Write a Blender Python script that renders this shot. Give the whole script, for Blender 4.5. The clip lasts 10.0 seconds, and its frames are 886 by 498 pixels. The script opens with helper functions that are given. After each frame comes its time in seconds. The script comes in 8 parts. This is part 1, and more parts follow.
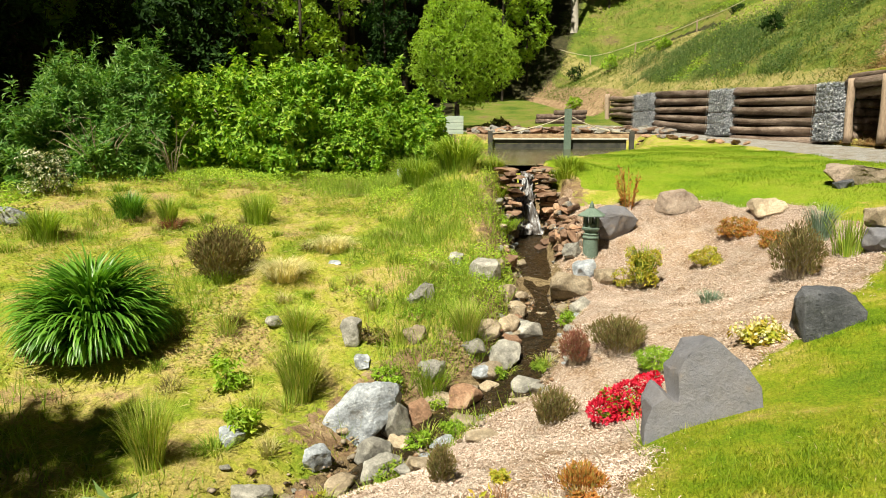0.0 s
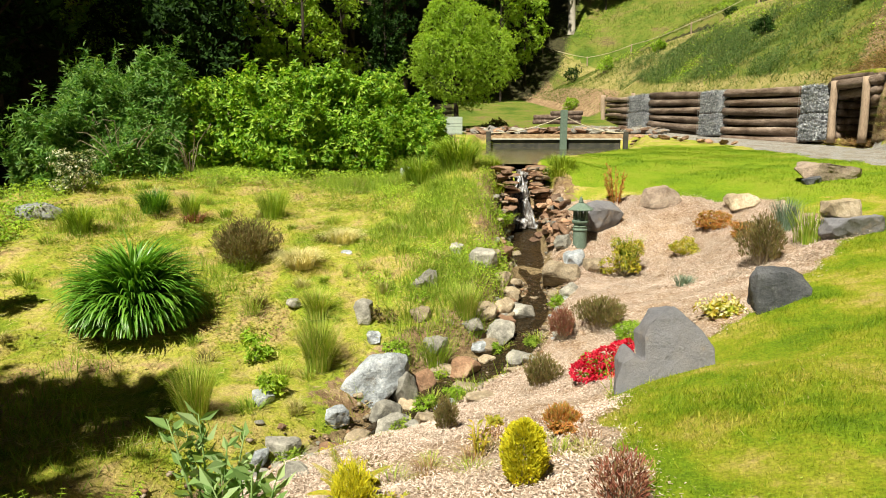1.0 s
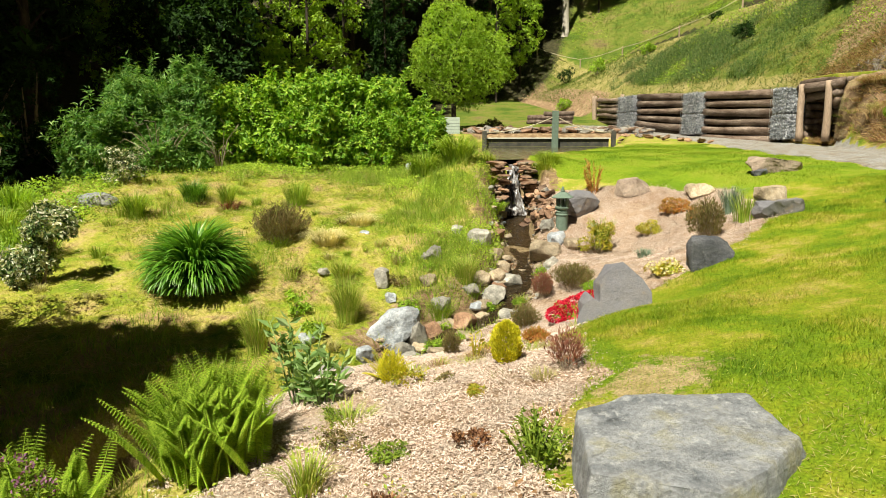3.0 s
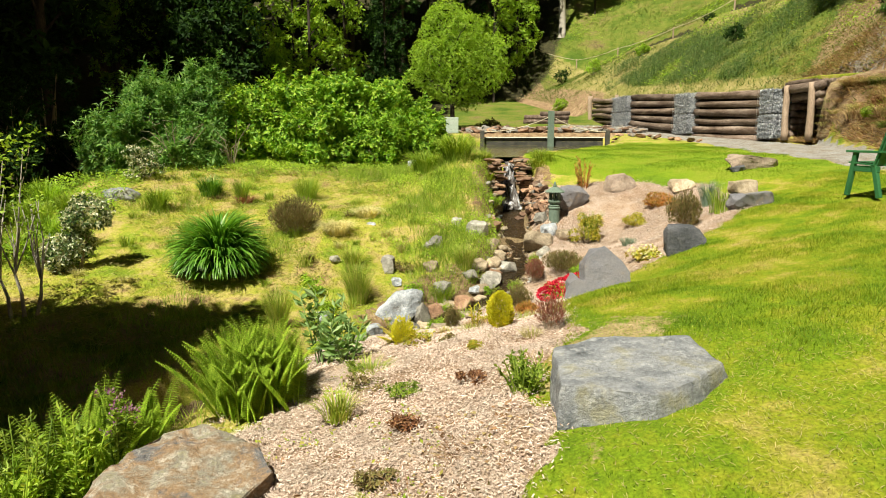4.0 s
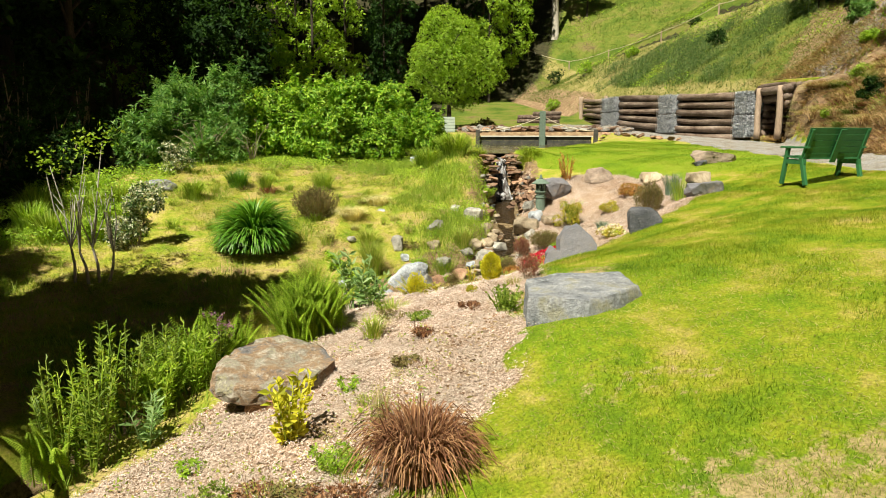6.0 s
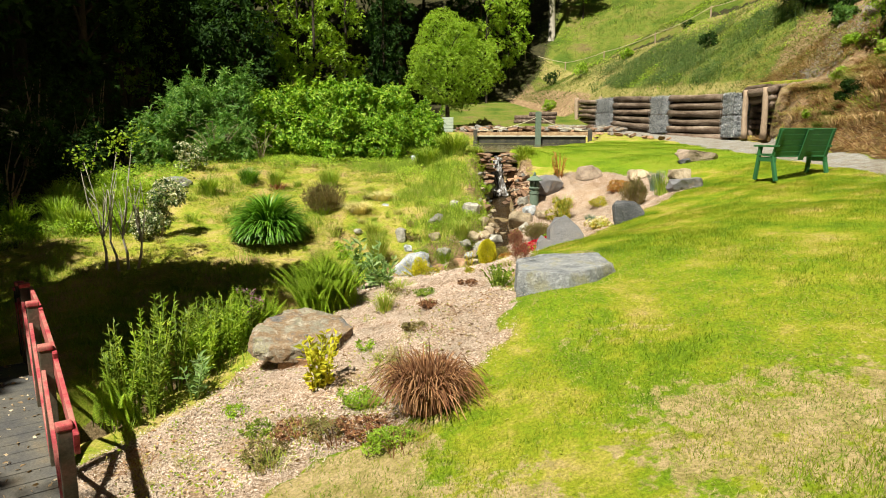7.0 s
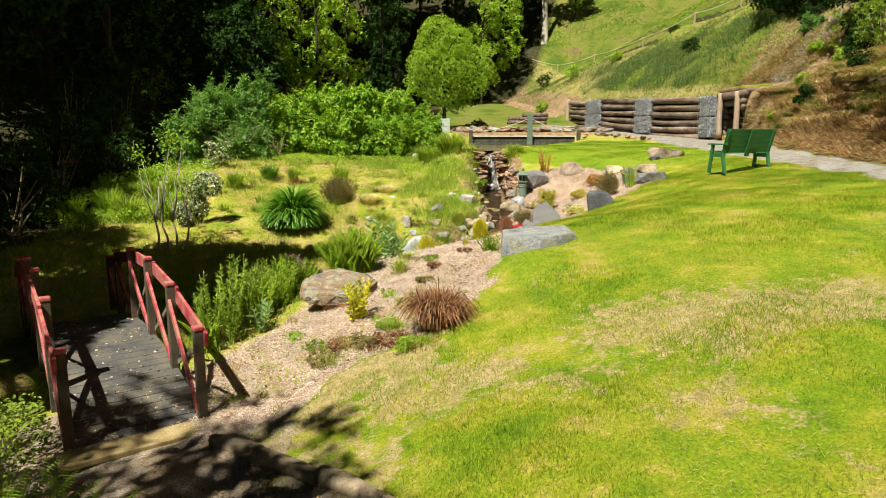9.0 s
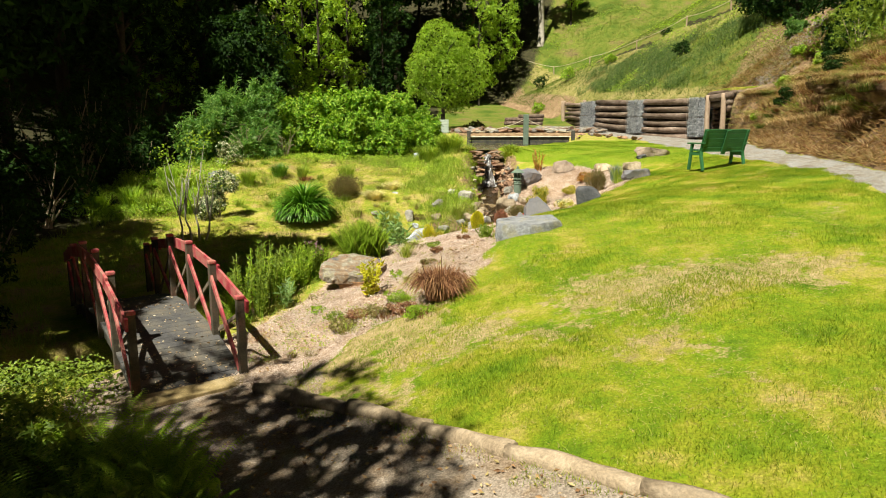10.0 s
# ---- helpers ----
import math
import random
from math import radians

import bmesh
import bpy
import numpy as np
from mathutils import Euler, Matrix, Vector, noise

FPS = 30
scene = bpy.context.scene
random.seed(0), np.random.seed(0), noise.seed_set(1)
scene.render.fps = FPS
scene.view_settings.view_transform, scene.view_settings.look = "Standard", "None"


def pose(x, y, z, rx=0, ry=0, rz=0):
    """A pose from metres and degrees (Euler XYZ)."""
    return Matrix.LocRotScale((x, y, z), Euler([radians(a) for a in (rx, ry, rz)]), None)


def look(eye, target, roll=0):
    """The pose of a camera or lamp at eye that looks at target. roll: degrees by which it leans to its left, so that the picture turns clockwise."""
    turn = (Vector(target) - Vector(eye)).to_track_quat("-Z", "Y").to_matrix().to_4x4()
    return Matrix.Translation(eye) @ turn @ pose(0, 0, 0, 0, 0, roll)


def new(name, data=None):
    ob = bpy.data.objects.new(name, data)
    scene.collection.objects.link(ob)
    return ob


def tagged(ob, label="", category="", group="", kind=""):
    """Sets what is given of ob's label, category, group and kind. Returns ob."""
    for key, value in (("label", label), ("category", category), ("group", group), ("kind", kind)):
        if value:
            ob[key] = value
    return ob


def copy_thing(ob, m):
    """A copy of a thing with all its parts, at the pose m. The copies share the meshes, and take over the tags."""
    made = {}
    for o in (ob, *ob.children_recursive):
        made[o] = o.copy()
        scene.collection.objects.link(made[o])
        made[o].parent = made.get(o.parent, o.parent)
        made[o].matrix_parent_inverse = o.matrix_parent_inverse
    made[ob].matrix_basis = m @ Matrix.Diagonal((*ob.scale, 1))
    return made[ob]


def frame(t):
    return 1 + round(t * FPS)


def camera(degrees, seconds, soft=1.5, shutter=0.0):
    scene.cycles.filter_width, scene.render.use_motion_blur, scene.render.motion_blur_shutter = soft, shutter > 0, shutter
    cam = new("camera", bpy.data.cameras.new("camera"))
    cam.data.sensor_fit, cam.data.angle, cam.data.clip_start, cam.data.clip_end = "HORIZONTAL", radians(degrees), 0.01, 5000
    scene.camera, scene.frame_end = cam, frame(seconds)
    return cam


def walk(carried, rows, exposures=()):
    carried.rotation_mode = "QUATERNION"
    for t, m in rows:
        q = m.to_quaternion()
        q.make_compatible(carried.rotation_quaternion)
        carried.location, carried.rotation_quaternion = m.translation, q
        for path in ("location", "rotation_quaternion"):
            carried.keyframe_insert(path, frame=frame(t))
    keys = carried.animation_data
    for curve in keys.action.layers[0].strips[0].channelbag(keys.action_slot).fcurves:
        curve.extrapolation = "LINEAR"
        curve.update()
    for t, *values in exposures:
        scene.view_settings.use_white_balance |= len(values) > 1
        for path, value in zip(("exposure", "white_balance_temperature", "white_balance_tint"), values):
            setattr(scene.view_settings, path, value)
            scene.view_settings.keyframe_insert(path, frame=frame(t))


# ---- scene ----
cam = camera(67.7, 10.0, soft=1.0)
# seconds, x, y, z, yaw, pitch, roll
PATH = [
    (0, -0.001, -0.008, 3.014, 0.60, -9.66, -0.09),
    (0.5, -0.017, -0.472, 3.023, 0.55, -9.65, -0.05),
    (1, -0.036, -0.946, 3.026, 0.49, -9.65, -0.01),
    (1.5, -0.057, -1.428, 3.025, 0.42, -9.65, 0.01),
    (2, -0.080, -1.916, 3.019, 0.35, -9.65, 0.02),
    (2.5, -0.104, -2.409, 3.012, 0.27, -9.66, 0.02),
    (4, -0.182, -3.909, 2.985, 0.01, -9.70, 0.01),
    (4.5, -0.209, -4.415, 2.977, -0.08, -9.72, -0.01),
    (5, -0.236, -4.926, 2.970, -0.17, -9.73, -0.02),
    (5.5, -0.264, -5.442, 2.965, -0.27, -9.75, -0.03),
    (7, -0.350, -7.039, 2.957, -0.56, -9.77, -0.05),
    (7.5, -0.380, -7.594, 2.956, -0.66, -9.77, -0.05),
    (8, -0.412, -8.167, 2.956, -0.76, -9.77, -0.04),
    (8.5, -0.444, -8.759, 2.954, -0.85, -9.75, -0.02),
    (9, -0.478, -9.375, 2.950, -0.94, -9.74, 0.01),
    (9.5, -0.515, -10.019, 2.944, -1.03, -9.71, 0.05),
    (10, -0.554, -10.696, 2.934, -1.11, -9.67, 0.10),
]
walk(cam, [(t, pose(x, y, z, 90 + pitch, roll, yaw)) for t, x, y, z, yaw, pitch, roll in PATH])

# ---- light ----
world = bpy.data.worlds.new("sky")
scene.world = world
world.use_nodes = True
wn = world.node_tree
sky = wn.nodes.new("ShaderNodeTexSky")
sky.sky_type, sky.sun_disc = "NISHITA", False
sky.sun_elevation, sky.sun_rotation = radians(59), radians(211)
wn.links.new(sky.outputs[0], wn.nodes["Background"].inputs[0])
wn.nodes["Background"].inputs[1].default_value = 0.0032
sun = new("sun", bpy.data.lights.new("sun", "SUN"))
sun.data.energy, sun.data.angle, sun.data.color = 5.0, radians(0.6), (1.0, 0.93, 0.74)
sun.matrix_world = look((-2.6, -4.4, 8.5), (0, 0, 0))
scene.view_settings.exposure = 1.01



# ---- materials ----
def material(name, rough=0.8, metal=0.0, spec=0.3):
    m = bpy.data.materials.new(name)
    m.use_nodes = True
    b = m.node_tree.nodes["Principled BSDF"]
    b.inputs["Roughness"].default_value = rough
    b.inputs["Metallic"].default_value = metal
    b.inputs["Specular IOR Level"].default_value = spec
    return m, m.node_tree.nodes, m.node_tree.links, b


def ramp(nd, stops):
    r = nd.new("ShaderNodeValToRGB")
    e = r.color_ramp.elements
    while len(e) < len(stops):
        e.new(0.5)
    for el, (p, col) in zip(e, stops):
        el.position, el.color = p, (*col, 1)
    return r


def noise_node(nd, ln, coord, scale, detail=4, rough=0.6, stretch=None):
    n = nd.new("ShaderNodeTexNoise")
    n.inputs["Scale"].default_value, n.inputs["Detail"].default_value, n.inputs["Roughness"].default_value = scale, detail, rough
    if stretch:
        mp = nd.new("ShaderNodeMapping")
        mp.inputs["Scale"].default_value = stretch
        ln.new(coord, mp.inputs[0])
        coord = mp.outputs[0]
    ln.new(coord, n.inputs["Vector"])
    return n


def mixed(nd, ln, fac, a, b, kind="MIX"):
    n = nd.new("ShaderNodeMix")
    n.data_type, n.blend_type = "RGBA", kind
    for sock, v in ((n.inputs[0], fac), (n.inputs[6], a), (n.inputs[7], b)):
        if isinstance(v, (int, float)):
            sock.default_value = v
        elif isinstance(v, tuple):
            sock.default_value = (*v, 1)
        else:
            ln.new(v, sock)
    return n.outputs[2]


def bumped(nd, ln, b, height, strength=0.4, dist=0.01):
    n = nd.new("ShaderNodeBump")
    n.inputs["Strength"].default_value, n.inputs["Distance"].default_value = strength, dist
    ln.new(height, n.inputs["Height"])
    ln.new(n.outputs[0], b.inputs["Normal"])


def mottled(name, cols, scale=6.0, fine=60.0, rough=0.85, bump=0.4, dist=0.01, spec=0.3, stretch=None, per_object=0.0, metal=0.0):
    """A surface with large mottling between the colours, fine grain and relief."""
    m, nd, ln, b = material(name, rough, metal, spec)
    co = nd.new("ShaderNodeTexCoord").outputs["Object"]
    a = noise_node(nd, ln, co, scale, 6, 0.65, stretch)
    f = noise_node(nd, ln, co, fine, 5, 0.7, stretch)
    k = len(cols)
    r = ramp(nd, [(0.28 + 0.44 * i / max(1, k - 1), c) for i, c in enumerate(cols)])
    ln.new(a.outputs[0], r.inputs[0])
    g = ramp(nd, [(0.25, (0.55, 0.55, 0.55)), (0.75, (1.25, 1.25, 1.25))])
    ln.new(f.outputs[0], g.inputs[0])
    c = mixed(nd, ln, 1.0, r.outputs[0], g.outputs[0], "MULTIPLY")
    if per_object:
        oi = nd.new("ShaderNodeObjectInfo")
        pr = ramp(nd, [(0.0, (1 - per_object,) * 3), (1.0, (1 + per_object,) * 3)])
        ln.new(oi.outputs["Random"], pr.inputs[0])
        c = mixed(nd, ln, 1.0, c, pr.outputs[0], "MULTIPLY")
    ln.new(c, b.inputs["Base Color"])
    h = nd.new("ShaderNodeMath")
    h.operation = "ADD"
    ln.new(a.outputs[0], h.inputs[0]), ln.new(f.outputs[0], h.inputs[1])
    bumped(nd, ln, b, h.outputs[0], bump, dist)
    return m


def rock_mat(name, cols, lichen=(0.5, 0.5, 0.46), amount=0.35, scale=3.0, rough=0.8, per_object=0.0, beds=0.5, dip=25, grain=1.0):
    """Stone: mottled, with bedding lines, dark cracks and pale lichen."""
    m, nd, ln, b = material(name, rough, 0, 0.3)
    co = nd.new("ShaderNodeTexCoord").outputs["Object"]
    a = noise_node(nd, ln, co, scale, 8, 0.7)
    f = noise_node(nd, ln, co, 38, 6, 0.75)
    tilt = nd.new("ShaderNodeMapping")
    tilt.inputs["Rotation"].default_value = (radians(dip), radians(dip * 0.6), 0)
    ln.new(co, tilt.inputs[0])
    bed = noise_node(nd, ln, tilt.outputs[0], 3, 6, 0.65, (0.8, 0.8, 4.0))
    r = ramp(nd, [(0.28 + 0.44 * i / (len(cols) - 1), c) for i, c in enumerate(cols)])
    ln.new(a.outputs[0], r.inputs[0])
    g = ramp(nd, [(0.25, (1 - 0.5 * grain,) * 3), (0.75, (1 + 0.35 * grain,) * 3)])
    ln.new(f.outputs[0], g.inputs[0])
    g2 = ramp(nd, [(0.3, (1 - 0.6 * beds,) * 3), (0.5, (1.0, 1.0, 1.0)), (0.7, (1 + 0.4 * beds,) * 3)])
    ln.new(bed.outputs[0], g2.inputs[0])
    c = mixed(nd, ln, 1.0, mixed(nd, ln, 1.0, r.outputs[0], g.outputs[0], "MULTIPLY"), g2.outputs[0], "MULTIPLY")
    sp = noise_node(nd, ln, co, 11, 6, 0.8)
    sr = ramp(nd, [(0.60 - 0.12 * amount, (0, 0, 0)), (0.68, (amount,) * 3)])
    ln.new(sp.outputs[0], sr.inputs[0])
    c = mixed(nd, ln, sr.outputs[0], c, lichen)
    v = nd.new("ShaderNodeTexVoronoi")
    v.feature = "DISTANCE_TO_EDGE"
    v.inputs["Scale"].default_value = 1.9
    wob = nd.new("ShaderNodeVectorMath")
    wob.operation = "MULTIPLY_ADD"
    ln.new(a.outputs["Color"], wob.inputs[0])
    wob.inputs[1].default_value = (0.5, 0.5, 0.5)
    ln.new(co, wob.inputs[2])
    ln.new(wob.outputs[0], v.inputs["Vector"])
    cr = ramp(nd, [(0.0, (0.8, 0.8, 0.8)), (0.012, (1, 1, 1))])
    ln.new(v.outputs["Distance"], cr.inputs[0])
    c = mixed(nd, ln, 0.25, c, mixed(nd, ln, 1.0, c, cr.outputs[0], "MULTIPLY"))
    if per_object:
        oi = nd.new("ShaderNodeObjectInfo")
        pr = ramp(nd, [(0.0, (1 - per_object,) * 3), (1.0, (1 + per_object,) * 3)])
        ln.new(oi.outputs["Random"], pr.inputs[0])
        c = mixed(nd, ln, 1.0, c, pr.outputs[0], "MULTIPLY")
    ln.new(c, b.inputs["Base Color"])
    h = nd.new("ShaderNodeMath")
    h.operation = "MULTIPLY_ADD"
    ln.new(bed.outputs[0], h.inputs[0])
    h.inputs[1].default_value = 2.0 * beds
    ln.new(f.outputs[0], h.inputs[2])
    h2 = nd.new("ShaderNodeMath")
    h2.operation = "MULTIPLY"
    ln.new(h.outputs[0], h2.inputs[0]), ln.new(cr.outputs[0], h2.inputs[1])
    bumped(nd, ln, b, h2.outputs[0], 0.8, 0.025)
    return m


def leafy_mat(name, cols, rough=0.5, through_light=0.3, spec=0.35):
    """Leaves: each leaf takes a colour of its own; some light passes through."""
    m, nd, ln, b = material(name, rough, 0, spec)
    r = ramp(nd, [(i / max(1, len(cols) - 1), c) for i, c in enumerate(cols)])
    ge = nd.new("ShaderNodeNewGeometry")
    ln.new(ge.outputs["Random Per Island"], r.inputs[0])
    n = noise_node(nd, ln, nd.new("ShaderNodeTexCoord").outputs["Object"], 2.5, 3)
    g = ramp(nd, [(0.3, (0.7, 0.72, 0.7)), (0.7, (1.25, 1.2, 1.2))])
    ln.new(n.outputs[0], g.inputs[0])
    c = mixed(nd, ln, 1.0, r.outputs[0], g.outputs[0], "MULTIPLY")
    ln.new(c, b.inputs["Base Color"])
    t = nd.new("ShaderNodeBsdfTranslucent")
    ln.new(mixed(nd, ln, 1.0, c, (1.3, 1.25, 0.6), "MULTIPLY"), t.inputs[0])
    mx = nd.new("ShaderNodeMixShader")
    mx.inputs[0].default_value = through_light
    ln.new(b.outputs[0], mx.inputs[1]), ln.new(t.outputs[0], mx.inputs[2])
    ln.new(mx.outputs[0], nd["Material Output"].inputs[0])
    return m


# ---- the lie of the land ----
MOUNDS = [(0.35, 7.4, 4.5, -0.7), (3.3, 8.1, 4.5, -0.195), (-6.3, 14.0, 4.5, 0.667), (-1.15, 6.1, 2.0, -0.247), (-2.0, 8.06, 2.0, 0.461),
          (2.8, 9.5, 2.0, -1.059), (-2.9, -3.0, 3.0, -0.471), (-5.0, 3.0, 4.5, -0.46), (2.25, 10.2, 3.0, 0.626), (2.24, 0.94, 3.0, 0.18),
          (3.0, 16.0, 3.0, 0.273), (-2.5, -6.0, 2.0, -0.22), (0.9, 5.5, 2.0, -0.336), (-7.7, 11.5, 2.0, 0.2), (-6.3, 6.7, 2.0, 0.163), (-2.3, 6.5, 2.0, -0.273), (0.1, 13.6, 1.5, 0.35), (0.45, 12.2, 0.9, 0.3), (2.4, 12.7, 0.8, 0.3), (0.85, -0.62, 0.55, 0.13), (1.8, 4.0, 0.6, 0.08)]
SLOPES = [1.217, 0.556, -0.089, 0.026, 1.043, -0.24, -0.061, 0.112, 0.069, -0.189]
STREAM = [(1.46, 13.6, 2.36), (1.47, 12.5, 1.2), (1.38, 10.9, 0.86), (1.31, 8.95, 0.59), (1.12, 8.1, 0.46), (0.89, 7.45, 0.35), (0.64, 6.92, 0.24), (0.3, 6.65, 0.17), (-0.1, 6.42, 0.1),
          (-0.45, 5.95, 0.02), (-0.8, 5.4, -0.05), (-1.8, 4.2, -0.14), (-2.8, 2.8, -0.2), (-3.4, 1.1, -0.32), (-4.05, -0.5, -0.5), (-4.9, -1.7, -0.62), (-7.5, -3.2, -0.75), (-14, -5, -0.9)]
WATER = 2.45
PATH_L = ([-60, -12, -3, 0, 3, 6, 12, 15, 22, 30, 40, 60], [2.0, 4.2, 6.2, 6.85, 7.6, 8.0, 8.3, 8.5, 10.0, 9.6, 8.6, 3.0])
BANK = ([-12, -3, 3, 6, 12, 16, 20, 22, 29, 39, 46, 60, 90], [6.2, 7.9, 9.2, 9.8, 11.0, 12.0, 13.3, 13.3, 12.1, 11.2, 10.8, 7.5, 3.0])


def sstep(a, b, v):
    t = np.clip((v - a) / (b - a), 0, 1)
    return t * t * (3 - 2 * t)


def along(line, x, y):
    """Distance from a line of points to (x, y), and the line's height there."""
    best, z = np.full(np.shape(x), 1e9), np.zeros(np.shape(x))
    for a, b in zip(line[:-1], line[1:]):
        dx, dy = b[0] - a[0], b[1] - a[1]
        t = np.clip(((x - a[0]) * dx + (y - a[1]) * dy) / (dx * dx + dy * dy), 0, 1)
        d = np.hypot(x - a[0] - t * dx, y - a[1] - t * dy)
        z = np.where(d < best, a[2] + t * (b[2] - a[2]) if len(a) > 2 else 0, z)
        best = np.minimum(best, d)
    return best, z


def inside(poly, x, y):
    r = np.zeros(np.shape(x), bool)
    for (ax, ay), (bx, by) in zip(poly, poly[1:] + poly[:1]):
        cut = ((ay > y) != (by > y)) & (x < (bx - ax) * (y - ay) / ((by - ay) or 1e-9) + ax)
        r ^= cut
    return r


def edge(poly, x, y):
    """Signed distance to a closed line: above zero within it."""
    d, _ = along(poly + poly[:1], x, y)
    return np.where(inside(poly, x, y), d, -d)


POND = [(1.15, 13.9), (1.9, 13.9), (2.9, 16.6), (5.0, 19.5), (7.5, 25.0), (8.9, 31.7), (1.4, 31.7), (1.0, 26.0), (0.9, 19.0), (1.0, 15.5)]
BED = [(-2.0, -2.9), (-1.75, -2.2), (-1.0, -2.25), (-0.35, -1.75), (0.15, -0.9), (0.35, 0.0), (0.8, 1.2), (1.0, 1.9), (1.15, 3.2), (1.4, 4.6), (2.5, 5.2), (3.3, 5.5), (4.1, 6.2),
       (4.7, 7.1), (5.3, 7.6), (5.6, 8.6), (5.3, 10.0), (4.3, 10.9), (3.2, 11.3), (2.5, 11.6), (1.95, 12.2), (1.75, 11.0), (1.75, 9.8), (1.6, 8.4), (1.3, 7.5), (0.95, 6.7), (0.45, 6.1),
       (-0.15, 5.5), (-0.6, 4.9), (-1.2, 4.0), (-1.7, 3.0), (-1.9, 1.9), (-2.0, 0.9), (-2.4, 0.1), (-3.1, -0.9), (-3.45, -2.5), (-2.7, -3.3)]
FOREGRAVEL = [(-2.45, -3.5), (-1.35, -4.55), (-0.57, -5.5), (0.01, -6.25), (0.9, -7.1), (2.6, -8.7), (4.2, -13.0), (3.0, -40.0), (-6.0, -40.0), (-3.4, -13.0), (-2.9, -8.5), (-3.0, -6.0), (-4.1, -4.4), (-3.95, -3.3)]
LAWN = BED[:18] + [(2.6, 12.1), (2.0, 13.2), (2.7, 15.5), (4.0, 17.9), (7.0, 22.0), (9.4, 22.0), (8.5, 15.0), (8.3, 12.0), (8.0, 6.0), (7.6, 3.0), (6.85, 0.0), (6.2, -3.0), (4.4, -12.0)] + FOREGRAVEL[6::-1]


TRACK = ([20, 27, 33, 39, 44, 50.8, 57.9, 64, 70], [27.5, 25.0, 23.3, 21.8, 20.5, 18.65, 16.1, 13.6, 10.0])


def land(x, y):
    x, y = np.asarray(x, float), np.asarray(y, float)
    cx, cy = np.clip(x, -13, 11), np.clip(y, -11, 17)
    u, v = (cx + 1) / 8, (cy - 3) / 10
    h = sum(c * u ** i * v ** j for c, (i, j) in zip(SLOPES, [(i, j) for i in range(4) for j in range(4 - i)]))
    for a, b, r, k in MOUNDS:
        h = h + k * np.exp(-((cx - a) ** 2 + (cy - b) ** 2) / r ** 2)
    # towards the far side: a level shelf with the pond, then rising ground
    far = 2.62 + 0.043 * np.maximum(0, y - 20) + 0.10 * np.maximum(0, y - 42) - 0.25 * sstep(2, -8, x)
    h = h + (far - h) * sstep(14.5, 20, y)
    d, z = along(STREAM, x, y)
    h = h + (np.minimum(h, z) - h) * sstep(0.75, 0.2, d) * sstep(13.45, 12.7, y)
    e = edge(POND, x, y)
    h = h + (np.maximum(h, WATER + 0.07) - h) * sstep(-1.3, -0.45, e) * sstep(12.9, 13.3, y) * sstep(0.3, 0.5, np.abs(x - 1.48))
    h = h + (WATER - 0.35 - h) * sstep(-0.25, 0.5, e)
    # the bank and the hillside on the far side of the path
    s = x - np.interp(y, *BANK)
    w = sstep(20.2, 20.45, y) * sstep(47.5, 45.5, y)
    bank = 1.15 * np.clip(s, 0, 1.9) + 0.62 * np.maximum(0, s - 1.9)
    bank = bank + np.maximum(0, 2.2 * sstep(-0.1, 0.7, s) - 1.15 * np.clip(s, 0, 1.9)) * np.exp(-((y - 19.5) / 1.5) ** 2)
    hold = s - 1.3 * sstep(20.35, 20.5, y) * sstep(22.7, 22.5, y)
    held = 1.8 * sstep(0.35, 0.9, hold) + 0.7 * np.maximum(0, s - 0.6) * sstep(0.3, 0.9, hold)
    slope = np.interp(y, [46, 51, 58, 64, 80], [0.72, 0.69, 0.55, 0.32, 0.3]) * np.maximum(0, s)
    h = h + (bank * sstep(26, 20.0, y) * (1 - w) + held * w + (1 - w) * slope * sstep(44, 47.5, y))
    h = h - 0.4 * np.exp(-((x - np.interp(y, *TRACK) - 0.2) / 0.45) ** 2) * sstep(24, 28, y) * sstep(72, 68, y)
    # wooded rise behind
    h = h + 0.5 * np.maximum(0, y - 62) + 0.5 * np.maximum(0, -x - 24)
    return h


def ground(x, y):
    return float(land(np.array([x]), np.array([y]))[0] + hummocks(np.array([x]), np.array([y]))[0] * 0.8)


def rough_land(x, y):
    """Small unevenness of the soil."""
    f = np.zeros(np.shape(x))
    for k, (sx, sy, ph, am) in enumerate(((2.3, 1.1, 0.4, 0.02), (-1.2, 2.6, 1.9, 0.02), (5.1, 3.7, 0.8, 0.010), (-4.3, 6.2, 2.2, 0.010), (9.7, -7.9, 1.1, 0.006), (11.3, 8.3, 2.9, 0.006))):
        f += am * np.sin(sx * x + sy * y + ph)
    return f


def patchy(a, b_, s=1.0, seed=0.0):
    """Uneven patches between 0 and 1, about a metre across at s = 1."""
    f = np.zeros(np.shape(a))
    for o, am in ((0.55, 0.5), (1.3, 0.3), (3.1, 0.2)):
        u, v = a * s * o + 100 + 7 * seed, b_ * s * o + 100 + 3 * seed
        i, j = np.floor(u).astype(int), np.floor(v).astype(int)
        u, v = u - i, v - j
        u, v = u * u * (3 - 2 * u), v * v * (3 - 2 * v)
        h = lambda p, q: np.abs(np.sin(p * 127.1 + q * 311.7 + seed) * 43758.5453) % 1
        f += am * ((h(i, j) * (1 - u) + h(i + 1, j) * u) * (1 - v) + (h(i, j + 1) * (1 - u) + h(i + 1, j + 1) * u) * v)
    return np.clip((f - 0.5) * 2.0 + 0.5, 0, 1)


